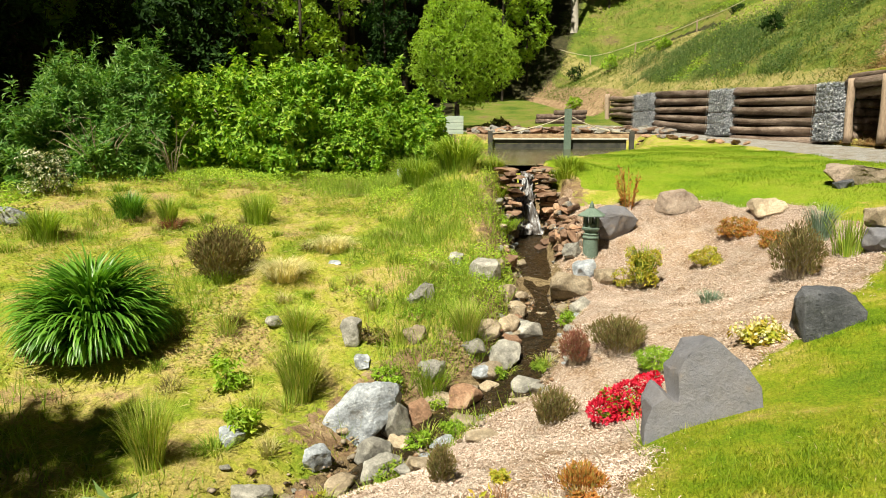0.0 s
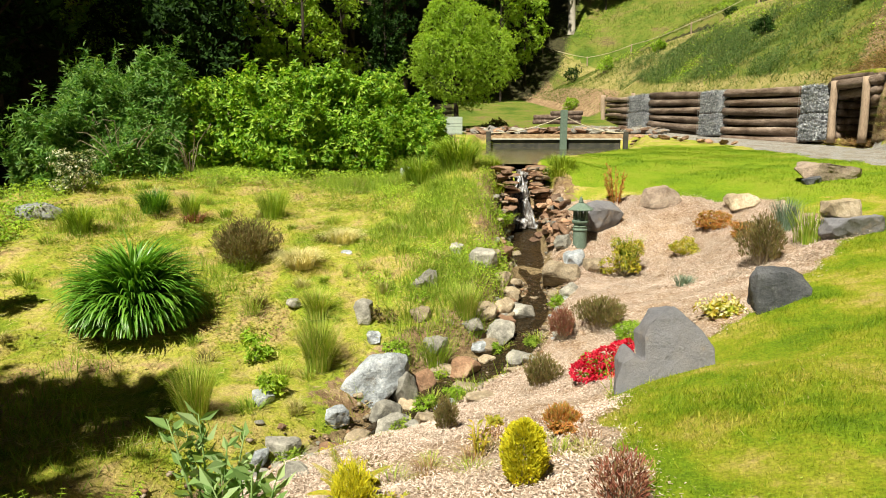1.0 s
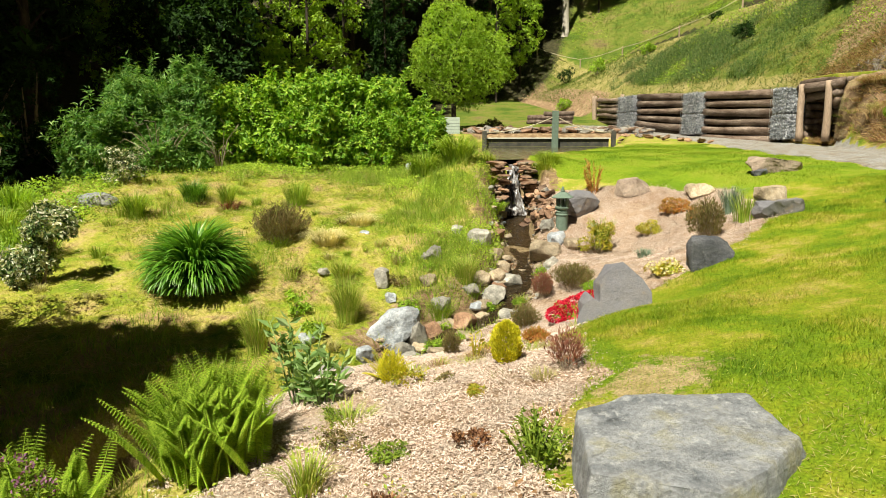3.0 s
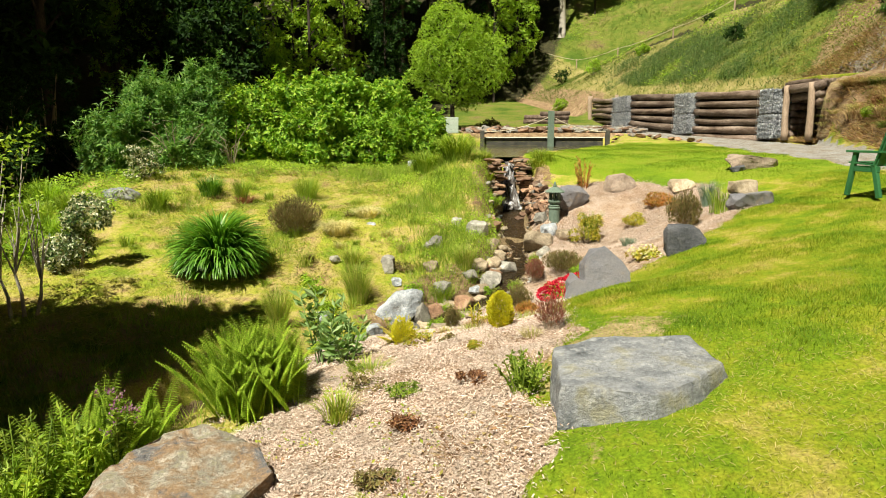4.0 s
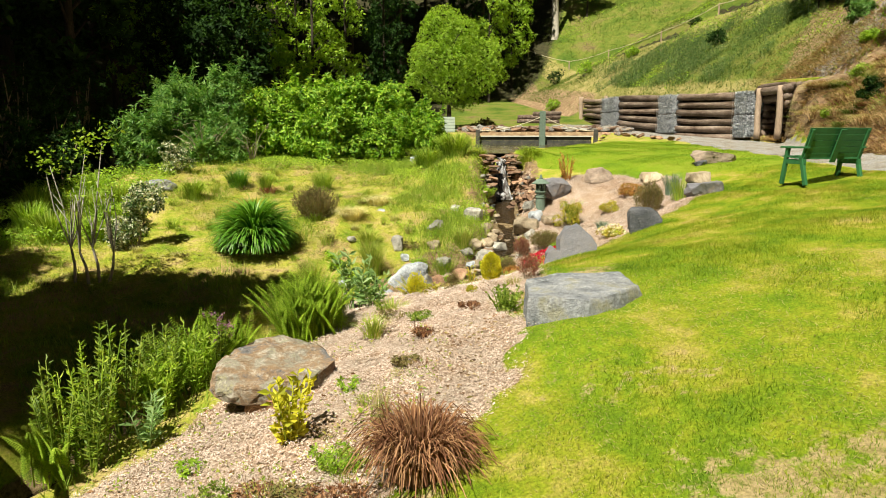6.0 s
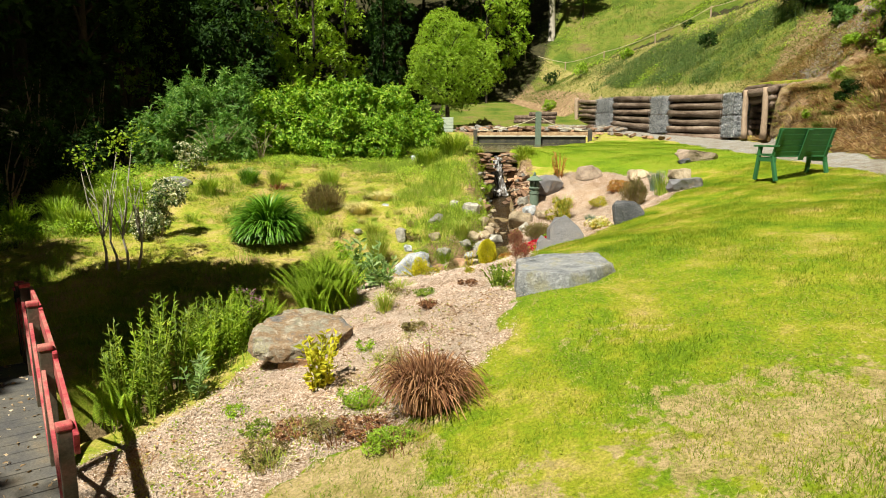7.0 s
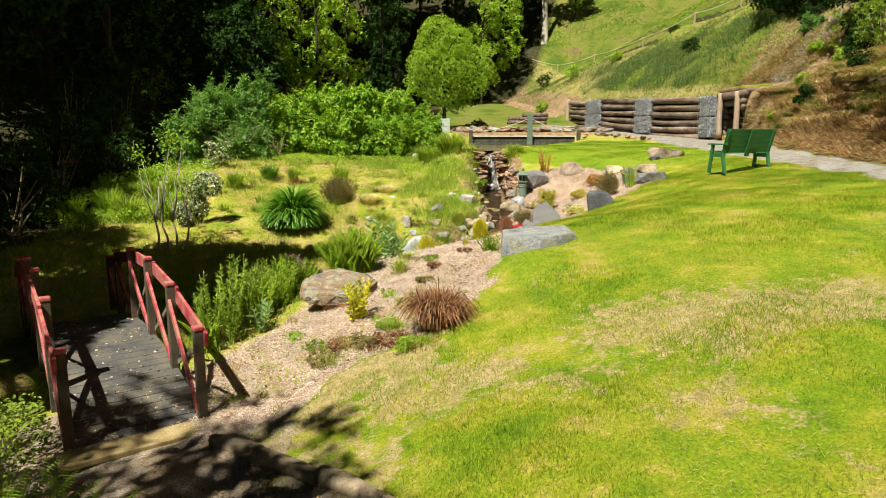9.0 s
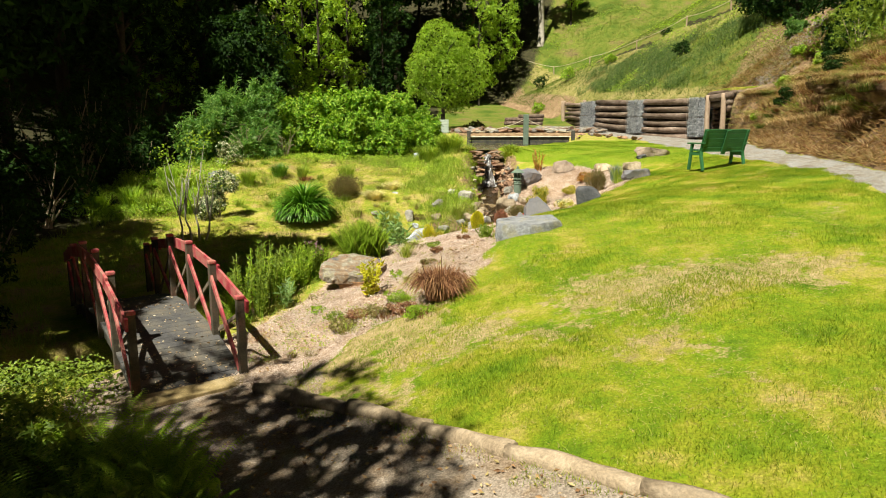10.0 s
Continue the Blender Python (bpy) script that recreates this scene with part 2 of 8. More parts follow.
def hummocks(x, y):
    """Mossy hummocks and hollows of the wild garden."""
    wild = sstep(0.1, 0.6, -edge(LAWN, x, y)) * sstep(0.0, 0.4, -edge(BED, x, y)) * sstep(0.4, 0.9, along(STREAM, x, y)[0]) * sstep(-9.5, -8, x) * sstep(2.5, 1.5, x) * sstep(2, 4, y) * sstep(15, 13.5, y)
    return wild * (0.12 * (patchy(x, y, 1.1, 12.0) - 0.5) + 0.06 * (patchy(x, y, 3.0, 14.0) - 0.5))


# ---- mesh helpers ----
def raw_mesh(name, verts, faces, mat=None, smooth=False):
    """Mesh from arrays: verts (n, 3), faces (m, 3 or 4)."""
    verts, faces = np.asarray(verts, np.float32), np.asarray(faces, np.int32)
    me = bpy.data.meshes.new(name)
    k = faces.shape[1]
    me.vertices.add(len(verts)), me.loops.add(faces.size), me.polygons.add(len(faces))
    me.vertices.foreach_set("co", verts.ravel())
    me.loops.foreach_set("vertex_index", faces.ravel())
    me.polygons.foreach_set("loop_start", np.arange(len(faces), dtype=np.int32) * k)
    me.polygons.foreach_set("use_smooth", np.full(len(faces), smooth))
    me.update(calc_edges=True)
    if mat:
        me.materials.append(mat)
    return me


def thing(name, x, y, z=None, label="", category="", group="", yaw=0.0):
    """An Empty at the base of a thing, that parents its parts."""
    ob = new(name)
    ob.empty_display_size = 0.1
    ob.matrix_basis = pose(x, y, ground(x, y) if z is None else z, 0, 0, yaw)
    return tagged(ob, label, category, group)


def child(name, me, parent, label=""):
    ob = new(name, me)
    ob.parent = parent
    return tagged(ob, label) if label else ob


def part(name, bm, mat, parent, label="", smooth=False, bevel=0.0):
    """Links a bmesh as one mesh object under a thing or part."""
    if bevel:
        bmesh.ops.bevel(bm, geom=bm.edges[:], offset=bevel, segments=2, affect="EDGES", profile=0.6)
    me = bpy.data.meshes.new(name)
    bm.to_mesh(me)
    bm.free()
    me.materials.append(mat)
    me.polygons.foreach_set("use_smooth", [smooth] * len(me.polygons))
    ob = new(name, me)
    if parent is not None:
        ob.parent = parent
    return tagged(ob, label) if label else ob


def box(sx, sy, sz, m=None, bm=None):
    bm = bm or bmesh.new()
    r = bmesh.ops.create_cube(bm, size=1, matrix=(m or Matrix()) @ Matrix.Diagonal((sx, sy, sz, 1)))
    return bm


def bar(a, b, w, t, bm=None, up=(0, 0, 1)):
    """A square-cut timber from a to b, w wide and t thick."""
    a, b = Vector(a), Vector(b)
    d = (b - a)
    y = d.normalized()
    x = y.cross(Vector(up))
    x = x.normalized() if x.length > 1e-4 else Vector((1, 0, 0))
    z = x.cross(y)
    m = Matrix((x, y, z)).transposed().to_4x4()
    m.translation = (a + b) / 2
    return box(w, d.length, t, m, bm)


def log(a, b, r0, r1, seed=0, seg=12, rings=9, knots=0.06):
    """A round, slightly crooked log with cut ends."""
    rnd = random.Random(seed)
    a, b = Vector(a), Vector(b)
    d = b - a
    q = d.to_track_quat("Z", "Y")
    bm = bmesh.new()
    loops = []
    ph = [rnd.uniform(0, 6.3) for _ in range(4)]
    for i in range(rings):
        t = i / (rings - 1)
        r = r0 + (r1 - r0) * t
        c = a + d * t + q @ Vector((0.25 * r0 * math.sin(3 * t + ph[0]), 0.25 * r0 * math.sin(2.5 * t + ph[1]), 0))
        ring = []
        for k in range(seg):
            w = 2 * math.pi * k / seg
            rr = r * (1 + knots * math.sin(2 * w + 5 * t + ph[2]) + knots * 0.7 * math.sin(3 * w - 9 * t + ph[3]))
            ring.append(bm.verts.new(c + q @ Vector((rr * math.cos(w), rr * math.sin(w), 0))))
        loops.append(ring)
    for p, n in zip(loops[:-1], loops[1:]):
        for k in range(seg):
            bm.faces.new((p[k], p[(k + 1) % seg], n[(k + 1) % seg], n[k]))
    bm.faces.new(loops[0][::-1]), bm.faces.new(loops[-1])
    return bm


def tube(points, radii, seg=6, bm=None):
    """A tapered stem through points."""
    bm = bm or bmesh.new()
    pts = [Vector(p) for p in points]
    last = None
    for i, p in enumerate(pts):
        d = (pts[min(i + 1, len(pts) - 1)] - pts[max(i - 1, 0)])
        q = d.to_track_quat("Z", "Y")
        ring = [bm.verts.new(p + q @ Vector((radii[i] * math.cos(2 * math.pi * k / seg), radii[i] * math.sin(2 * math.pi * k / seg), 0))) for k in range(seg)]
        if last:
            for k in range(seg):
                bm.faces.new((last[k], last[(k + 1) % seg], ring[(k + 1) % seg], ring[k]))
        last = ring
    bm.faces.new(last)
    return bm


def rock_mesh(name, pts, mat, seed=0, bevel=0.03, relief=0.02, cuts=3, smooth=True, strata=0.0):
    """A stone: the hull of its corners, worn at the edges and broken up by relief; strata: ledges along its bed."""
    bm = bmesh.new()
    for p in pts:
        bm.verts.new(p)
    r = bmesh.ops.convex_hull(bm, input=bm.verts[:])
    bmesh.ops.delete(bm, geom=[e for e in r["geom_interior"] if isinstance(e, bmesh.types.BMVert)], context="VERTS")
    bmesh.ops.dissolve_limit(bm, angle_limit=0.12, verts=bm.verts[:], edges=bm.edges[:])
    if bevel:
        bmesh.ops.bevel(bm, geom=bm.edges[:], offset=bevel, segments=2, affect="EDGES", profile=0.55, clamp_overlap=True)
    bmesh.ops.triangulate(bm, faces=bm.faces[:])
    size = max((v.co - w.co).length for v in bm.verts for w in list(bm.verts)[:1]) or 1
    for _ in range(cuts):
        long = [e for e in bm.edges if e.calc_length() > size / 14]
        if not long or len(bm.faces) > 5000:
            break
        bmesh.ops.subdivide_edges(bm, edges=long, cuts=1)
        bmesh.ops.triangulate(bm, faces=bm.faces[:])
    bm.normal_update()
    off = Vector((seed * 3.7, seed * 1.3, seed * 2.1))
    for v in bm.verts:
        a = noise.fractal(v.co * 3.0 / max(size, 0.2) + off, 0.8, 2.2, 5)
        b = noise.fractal(v.co * 14 + off, 1.0, 2.0, 3)
        k = relief * a + relief * 0.25 * b
        if strata:
            k += strata * (abs(((v.co.z + 0.15 * v.co.x + 0.04 * a) * 14) % 1 - 0.5) - 0.25)
        v.co += v.normal * k
    me = bpy.data.meshes.new(name)
    bm.to_mesh(me)
    bm.free()
    me.materials.append(mat)
    me.polygons.foreach_set("use_smooth", [smooth] * len(me.polygons))
    me.set_sharp_from_angle(angle=radians(28))
    return me


def lump(seed, sx, sy, sz, n=22, power=0.75):
    """Corners of an irregular stone of that size."""
    rnd = random.Random(seed)
    out = []
    for _ in range(n):
        v = Vector((rnd.gauss(0, 1), rnd.gauss(0, 1), rnd.gauss(0, 1))).normalized()
        v = Vector([math.copysign(abs(c) ** power, c) for c in v]) * rnd.uniform(0.85, 1.0)
        out.append((v.x * sx / 2, v.y * sy / 2, v.z * sz / 2))
    return out


def leaf_fan(pos, way, length, width, mat, name="leaf", fold=0.25, seed=1, above=None):
    """Many leaves: at pos, pointing along way, each a folded blade of two faces."""
    r = np.random.default_rng(seed)
    n = len(pos)
    way = way / (np.linalg.norm(way, axis=1, keepdims=True) + 1e-9)
    ref = r.normal(size=(n, 3)) if above is None else above + r.normal(0, 0.3, (n, 3))
    side = np.cross(way, ref)
    side /= np.linalg.norm(side, axis=1, keepdims=True) + 1e-9
    up = np.cross(side, way)
    L = (length * r.uniform(0.65, 1.25, (n, 1)))
    W = L * (width / length) * 0.5
    mid = pos + way * L * 0.45
    tip = pos + way * L - up * L * 0.12
    v = np.stack([pos, mid + side * W + up * W * fold, tip, mid - side * W + up * W * fold], 1).reshape(-1, 3)
    i = np.arange(n)[:, None] * 4
    f = np.concatenate([i + [0, 1, 2], i + [0, 2, 3]], 1).reshape(-1, 3)
    return raw_mesh(name, v, f, mat)


def rosettes(p, o, length, width, mat, name="foliage", seed=1, per=6, open_=0.4):
    """Leaves in whorls at twig ends, at p and facing along o and up."""
    r = np.random.default_rng(seed)
    n = len(p)
    a = o + np.array([0, 0, 0.45]) + r.normal(0, 0.45, (n, 3))
    a /= np.linalg.norm(a, axis=1, keepdims=True)
    t = np.cross(a, r.normal(size=(n, 3)))
    t /= np.linalg.norm(t, axis=1, keepdims=True)
    b = np.cross(a, t)
    w = 2 * np.pi * np.arange(per) / per + r.uniform(-0.4, 0.4, (n, per))
    way = np.cos(w)[..., None] * t[:, None] + np.sin(w)[..., None] * b[:, None] + a[:, None] * (open_ * r.uniform(0.2, 1.8, (n, per, 1)))
    up = np.repeat(a[:, None], per, 1)
    pos = p[:, None] + a[:, None] * length * r.uniform(-0.5, 0.3, (n, per, 1)) + r.normal(0, length * 0.12, (n, per, 3))
    return leaf_fan(pos.reshape(-1, 3), way.reshape(-1, 3), length, width, mat, name, 0.3, seed, up.reshape(-1, 3))


def blob(n, lumps, seed=1, inward=0.25):
    """Points and outward directions on a set of overlapping lumps (x, y, z, rx, ry, rz), none buried in another."""
    r = np.random.default_rng(seed)
    L = np.array(lumps, float)
    area = (L[:, 3] * L[:, 4] + L[:, 3] * L[:, 5] + L[:, 4] * L[:, 5])
    k = r.choice(len(L), int(n * 1.6), p=area / area.sum())
    d = r.normal(size=(len(k), 3))
    d /= np.linalg.norm(d, axis=1, keepdims=True)
    p = L[k, :3] + d * L[k, 3:] * (1 - inward * r.random((len(k), 1)) ** 1.5)
    keep = np.ones(len(k), bool)
    for j in range(len(L)):
        q = (p - L[j, :3]) / (L[j, 3:] * 0.72)
        keep &= (np.einsum("ij,ij->i", q, q) > 1) | (k == j)
    p, d = p[keep][:n], (d / L[k, 3:])[keep][:n]
    return p, d / np.linalg.norm(d, axis=1, keepdims=True)


def lumpy(w, d, h, count, seed, base=0.1):
    """Lumps that make up a shrub w wide, d deep and h high, standing on z = 0."""
    r = random.Random(seed)
    out = [(0, 0, h * 0.45, w * 0.34, d * 0.34, h * 0.38)]
    for _ in range(count):
        a, q = r.uniform(0, 6.28), r.uniform(0.35, 0.8)
        z = r.uniform(0.08, 0.88) * h
        s = r.uniform(0.14, 0.24) if count < 15 else r.uniform(0.08, 0.19)
        out.append((q * w / 2 * math.cos(a) * (1.15 - 0.5 * z / h), q * d / 2 * math.sin(a) * (1.15 - 0.5 * z / h), max(z, s * h), s * w, s * d, s * h * 1.05))
    return out


def twigs(lumps, mat, parent, r=0.02, seed=0, name="stem"):
    """Branching stems from the foot to the lumps."""
    rnd = random.Random(seed)
    bm = bmesh.new()
    for x, y, z, *_ in lumps:
        b = Vector((rnd.uniform(-1, 1) * r * 4, rnd.uniform(-1, 1) * r * 4, -0.05))
        e = Vector((x, y, z))
        m = b.lerp(e, 0.5) + Vector((rnd.uniform(-1, 1), rnd.uniform(-1, 1), 0.6)) * e.length * 0.08
        tube([b, m, e], [r, r * 0.7, r * 0.25], 5, bm)
    ob = part(name, bm, mat, parent, smooth=True)
    ob["kind"] = "stuff"
    return ob


def blades(n, h, base_r, reach, width, droop=0.5, segs=4, seed=1, hvar=0.35, twist=0.3, taper=0.85):
    """Arching strap leaves or grass stems out of one foot, as verts and faces."""
    r = np.random.default_rng(seed)
    a = r.uniform(0, 2 * np.pi, n)
    q = np.sqrt(r.random(n))
    bx, by = base_r * q * np.cos(a), base_r * q * np.sin(a)
    a2 = a + r.normal(0, 0.5, n)
    hh = h * (1 - hvar * r.random(n))
    out = reach * (0.25 + 0.75 * q) * r.uniform(0.5, 1.1, n)
    dr = droop * (0.3 + 0.9 * q) * r.uniform(0.6, 1.2, n)
    t = np.linspace(0, 1, segs + 1)
    px = bx[:, None] + np.cos(a2)[:, None] * out[:, None] * t ** 1.5
    py = by[:, None] + np.sin(a2)[:, None] * out[:, None] * t ** 1.5
    dr = np.minimum(dr, 1.15)
    pz = np.maximum(hh[:, None] * (t * (1 + dr[:, None] * 0.62) - dr[:, None] * 1.25 * t ** 2.4), 0.02 * t) - 0.02
    w = width * (1 - taper * t ** 1.5) * 0.5
    s = a2 + np.pi / 2 + r.normal(0, twist, n)
    sx, sy = np.cos(s)[:, None] * w, np.sin(s)[:, None] * w
    v = np.stack([np.stack([px + sx, py + sy, pz], -1), np.stack([px - sx, py - sy, pz], -1)], 2).reshape(-1, 3)
    k = np.arange(segs) * 2
    f1 = np.stack([k, k + 1, k + 3, k + 2], -1)
    f = (np.arange(n)[:, None, None] * (2 * (segs + 1)) + f1).reshape(-1, 4)
    return v, f


# ---- ground ----
def graded(lo, a, b, hi, fine, grow=1.16, even=0.0):
    mid = list(np.arange(a, b, fine))
    up, s = [b], fine
    while up[-1] < hi:
        s = min(s * grow, 0.3) if up[-1] < even else s * grow
        up.append(up[-1] + min(s, 6))
    dn, s = [a], fine
    while dn[-1] > lo:
        s *= grow
        dn.append(dn[-1] - min(s, 6))
    return np.array(dn[:0:-1] + mid + up)


WILD_TONES = [(0.30, (0.10, 0.17, 0.018)), (0.42, (0.21, 0.28, 0.025)), (0.50, (0.32, 0.325, 0.05)), (0.58, (0.42, 0.345, 0.13)), (0.65, (0.32, 0.225, 0.12)), (0.72, (0.16, 0.105, 0.06))]
FAR_TONES = [(0.35, (0.115, 0.205, 0.012)), (0.5, (0.18, 0.27, 0.015)), (0.62, (0.235, 0.285, 0.03)), (0.72, (0.31, 0.29, 0.07))]
LAWN_TONES = [(0.33, (0.085, 0.165, 0.009)), (0.45, (0.16, 0.245, 0.011)), (0.54, (0.25, 0.285, 0.02)), (0.61, (0.36, 0.325, 0.07)), (0.68, (0.38, 0.30, 0.13))]


def turf_material(name, tones, scale, detail, rough):
    """Grass blades in the colours of the turf that they grow in, each a little lighter or darker."""
    m, nd, ln, b = material(name, 0.6, 0, 0.2)
    n = noise_node(nd, ln, nd.new("ShaderNodeTexCoord").outputs["Object"], scale, detail, rough)
    r = ramp(nd, tones)
    ln.new(n.outputs[0], r.inputs[0])
    g = ramp(nd, [(0.0, (0.7, 0.75, 0.6)), (0.6, (1.1, 1.15, 1.0)), (1.0, (1.6, 1.45, 1.5))])
    ln.new(nd.new("ShaderNodeNewGeometry").outputs["Random Per Island"], g.inputs[0])
    c = mixed(nd, ln, 1.0, r.outputs[0], g.outputs[0], "MULTIPLY")
    ln.new(c, b.inputs["Base Color"])
    t = nd.new("ShaderNodeBsdfTranslucent")
    ln.new(c, t.inputs[0])
    mx = nd.new("ShaderNodeMixShader")
    mx.inputs[0].default_value = 0.35
    ln.new(b.outputs[0], mx.inputs[1]), ln.new(t.outputs[0], mx.inputs[2])
    ln.new(mx.outputs[0], nd["Material Output"].inputs[0])
    return m


def ground_material():
    m, nd, ln, b = material("soil_and_turf", 0.95, 0, 0.12)
    co = nd.new("ShaderNodeTexCoord").outputs["Object"]

    def mask(name):
        a = nd.new("ShaderNodeAttribute")
        a.attribute_name = name
        n = noise_node(nd, ln, co, 7, 5, 0.7)
        s = nd.new("ShaderNodeMath")
        s.operation = "MULTIPLY_ADD"
        ln.new(n.outputs[0], s.inputs[0])
        s.inputs[1].default_value = 0.9
        ln.new(a.outputs["Fac"], s.inputs[2])
        r = ramp(nd, [(0.42, (0, 0, 0)), (0.52, (1, 1, 1))])
        o = nd.new("ShaderNodeMath")
        o.operation = "SUBTRACT"
        ln.new(s.outputs[0], o.inputs[0])
        o.inputs[1].default_value = 0.47
        ln.new(o.outputs[0], r.inputs[0])
        return r.outputs[0]

    def tone(scale, stops, detail=6, rough=0.65, stretch=None):
        n = noise_node(nd, ln, co, scale, detail, rough, stretch)
        r = ramp(nd, stops)
        ln.new(n.outputs[0], r.inputs[0])
        return r.outputs[0], n.outputs[0]

    wild, _ = tone(1.3, WILD_TONES, 9, 0.72)
    fine, fh = tone(45, [(0.3, (0.55, 0.55, 0.5)), (0.7, (1.3, 1.3, 1.3))])
    patch, _ = tone(1.15, LAWN_TONES, 9, 0.74)
    chips, ch = tone(34, [(0.34, (0.10, 0.065, 0.05)), (0.42, (0.30, 0.22, 0.175)), (0.52, (0.47, 0.375, 0.315)), (0.62, (0.62, 0.53, 0.47))], 6, 0.9)
    gravel, gh = tone(26, [(0.34, (0.13, 0.13, 0.135)), (0.5, (0.29, 0.29, 0.295)), (0.66, (0.48, 0.475, 0.465))], 7, 0.85)
    mud, _ = tone(14, [(0.3, (0.06, 0.045, 0.025)), (0.45, (0.15, 0.11, 0.06)), (0.58, (0.27, 0.20, 0.12)), (0.7, (0.12, 0.14, 0.04))], 8, 0.75)
    grit, _ = tone(60, [(0.3, (0.15, 0.12, 0.10)), (0.5, (0.36, 0.305, 0.26)), (0.7, (0.56, 0.50, 0.44))], 5, 0.8)
    stain, _ = tone(2.3, [(0.44, (1.0, 1.0, 1.0)), (0.55, (0.84, 0.76, 0.66)), (0.68, (0.5, 0.41, 0.3))], 9, 0.75)
    chips, grit, gravel = (mixed(nd, ln, 1.0, k_, stain, "MULTIPLY") for k_ in (chips, grit, gravel))
    # dark woodland litter; the same colour paints the shadow along the hill track
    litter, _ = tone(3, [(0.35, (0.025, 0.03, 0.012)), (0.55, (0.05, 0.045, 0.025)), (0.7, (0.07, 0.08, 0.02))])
    hill, _ = tone(0.35, [(0.33, (0.045, 0.09, 0.012)), (0.45, (0.085, 0.13, 0.018)), (0.53, (0.14, 0.165, 0.03)), (0.62, (0.17, 0.14, 0.06)), (0.70, (0.08, 0.06, 0.035))], 9, 0.75)
    brown, _ = tone(3.6, [(0.3, (0.10, 0.065, 0.04)), (0.44, (0.19, 0.125, 0.075)), (0.54, (0.28, 0.195, 0.12)), (0.64, (0.37, 0.29, 0.18)), (0.72, (0.12, 0.13, 0.035))], 9, 0.75)
    worn, _ = tone(6, [(0.3, (0.22, 0.20, 0.06)), (0.5, (0.36, 0.29, 0.14)), (0.7, (0.46, 0.36, 0.22))])
    dry, _ = tone(1.1, [(0.3, (0.13, 0.16, 0.035)), (0.45, (0.22, 0.21, 0.065)), (0.6, (0.32, 0.27, 0.12)), (0.72, (0.22, 0.16, 0.08))], 8, 0.7)
    lush, _ = tone(0.8, FAR_TONES, 8, 0.7)
    c = wild
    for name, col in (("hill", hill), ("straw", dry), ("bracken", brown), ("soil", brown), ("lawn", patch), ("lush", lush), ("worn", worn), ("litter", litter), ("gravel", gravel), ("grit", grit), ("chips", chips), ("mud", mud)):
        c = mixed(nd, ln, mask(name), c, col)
    c = mixed(nd, ln, 1.0, c, fine, "MULTIPLY")
    ln.new(c, b.inputs["Base Color"])
    h = nd.new("ShaderNodeMath")
    h.operation = "ADD"
    ln.new(fh, h.inputs[0]), ln.new(ch, h.inputs[1])
    bumped(nd, ln, b, h.outputs[0], 0.7, 0.03)
    return m


GX, GY = graded(-120, -9.0, 9.6, 120, 0.09, even=24), graded(-70, -8.6, 15.0, 170, 0.09, even=62)
X, Y = np.meshgrid(GX, GY)
nx, ny = len(GX), len(GY)
x, y = X.ravel(), Y.ravel()
near = sstep(30, 10, np.hypot(x, y - 3))
ragged = 0.5 * (patchy(x, y, 2.2, 4.0) - 0.5)
in_lawn = sstep(-0.12, 0.12, edge(LAWN, x, y) + ragged)
in_bed = sstep(-0.12, 0.12, edge(BED, x, y) - ragged)
front = sstep(-0.1, 0.1, edge(FOREGRAVEL, x, y))
d_stream, _ = along(STREAM, x, y)
s_bank = x - np.interp(y, *BANK)
on_path = sstep(-0.1, 0.15, x - np.interp(y, *PATH_L)) * sstep(0.15, -0.1, s_bank + 0.6 * sstep(16, 10, y)) * sstep(46, 40, y) * (1 - sstep(0, 0.3, edge(POND, x, y)))
z = land(x, y) + (rough_land(x, y) * (1 - 0.6 * in_lawn) + hummocks(x, y)) * near
i = np.arange(nx * ny).reshape(ny, nx)
quads = np.stack([i[:-1, :-1], i[:-1, 1:], i[1:, 1:], i[1:, :-1]], -1).reshape(-1, 4)
GROUND_MAT = ground_material()
gmesh = raw_mesh("ground", np.stack([x, y, z], 1), quads, GROUND_MAT, True)
off_track = x - np.interp(y, *TRACK)
straw = np.maximum(sstep(-3.8, -2.6, off_track) * sstep(0.1, -0.3, off_track) * sstep(24, 28, y), sstep(0.5, 0.8, s_bank) * np.maximum(sstep(2.6, 1.4, s_bank), sstep(42, 47, y) * sstep(9, 6, s_bank)) * sstep(22, 24, y) * sstep(62, 56, y))
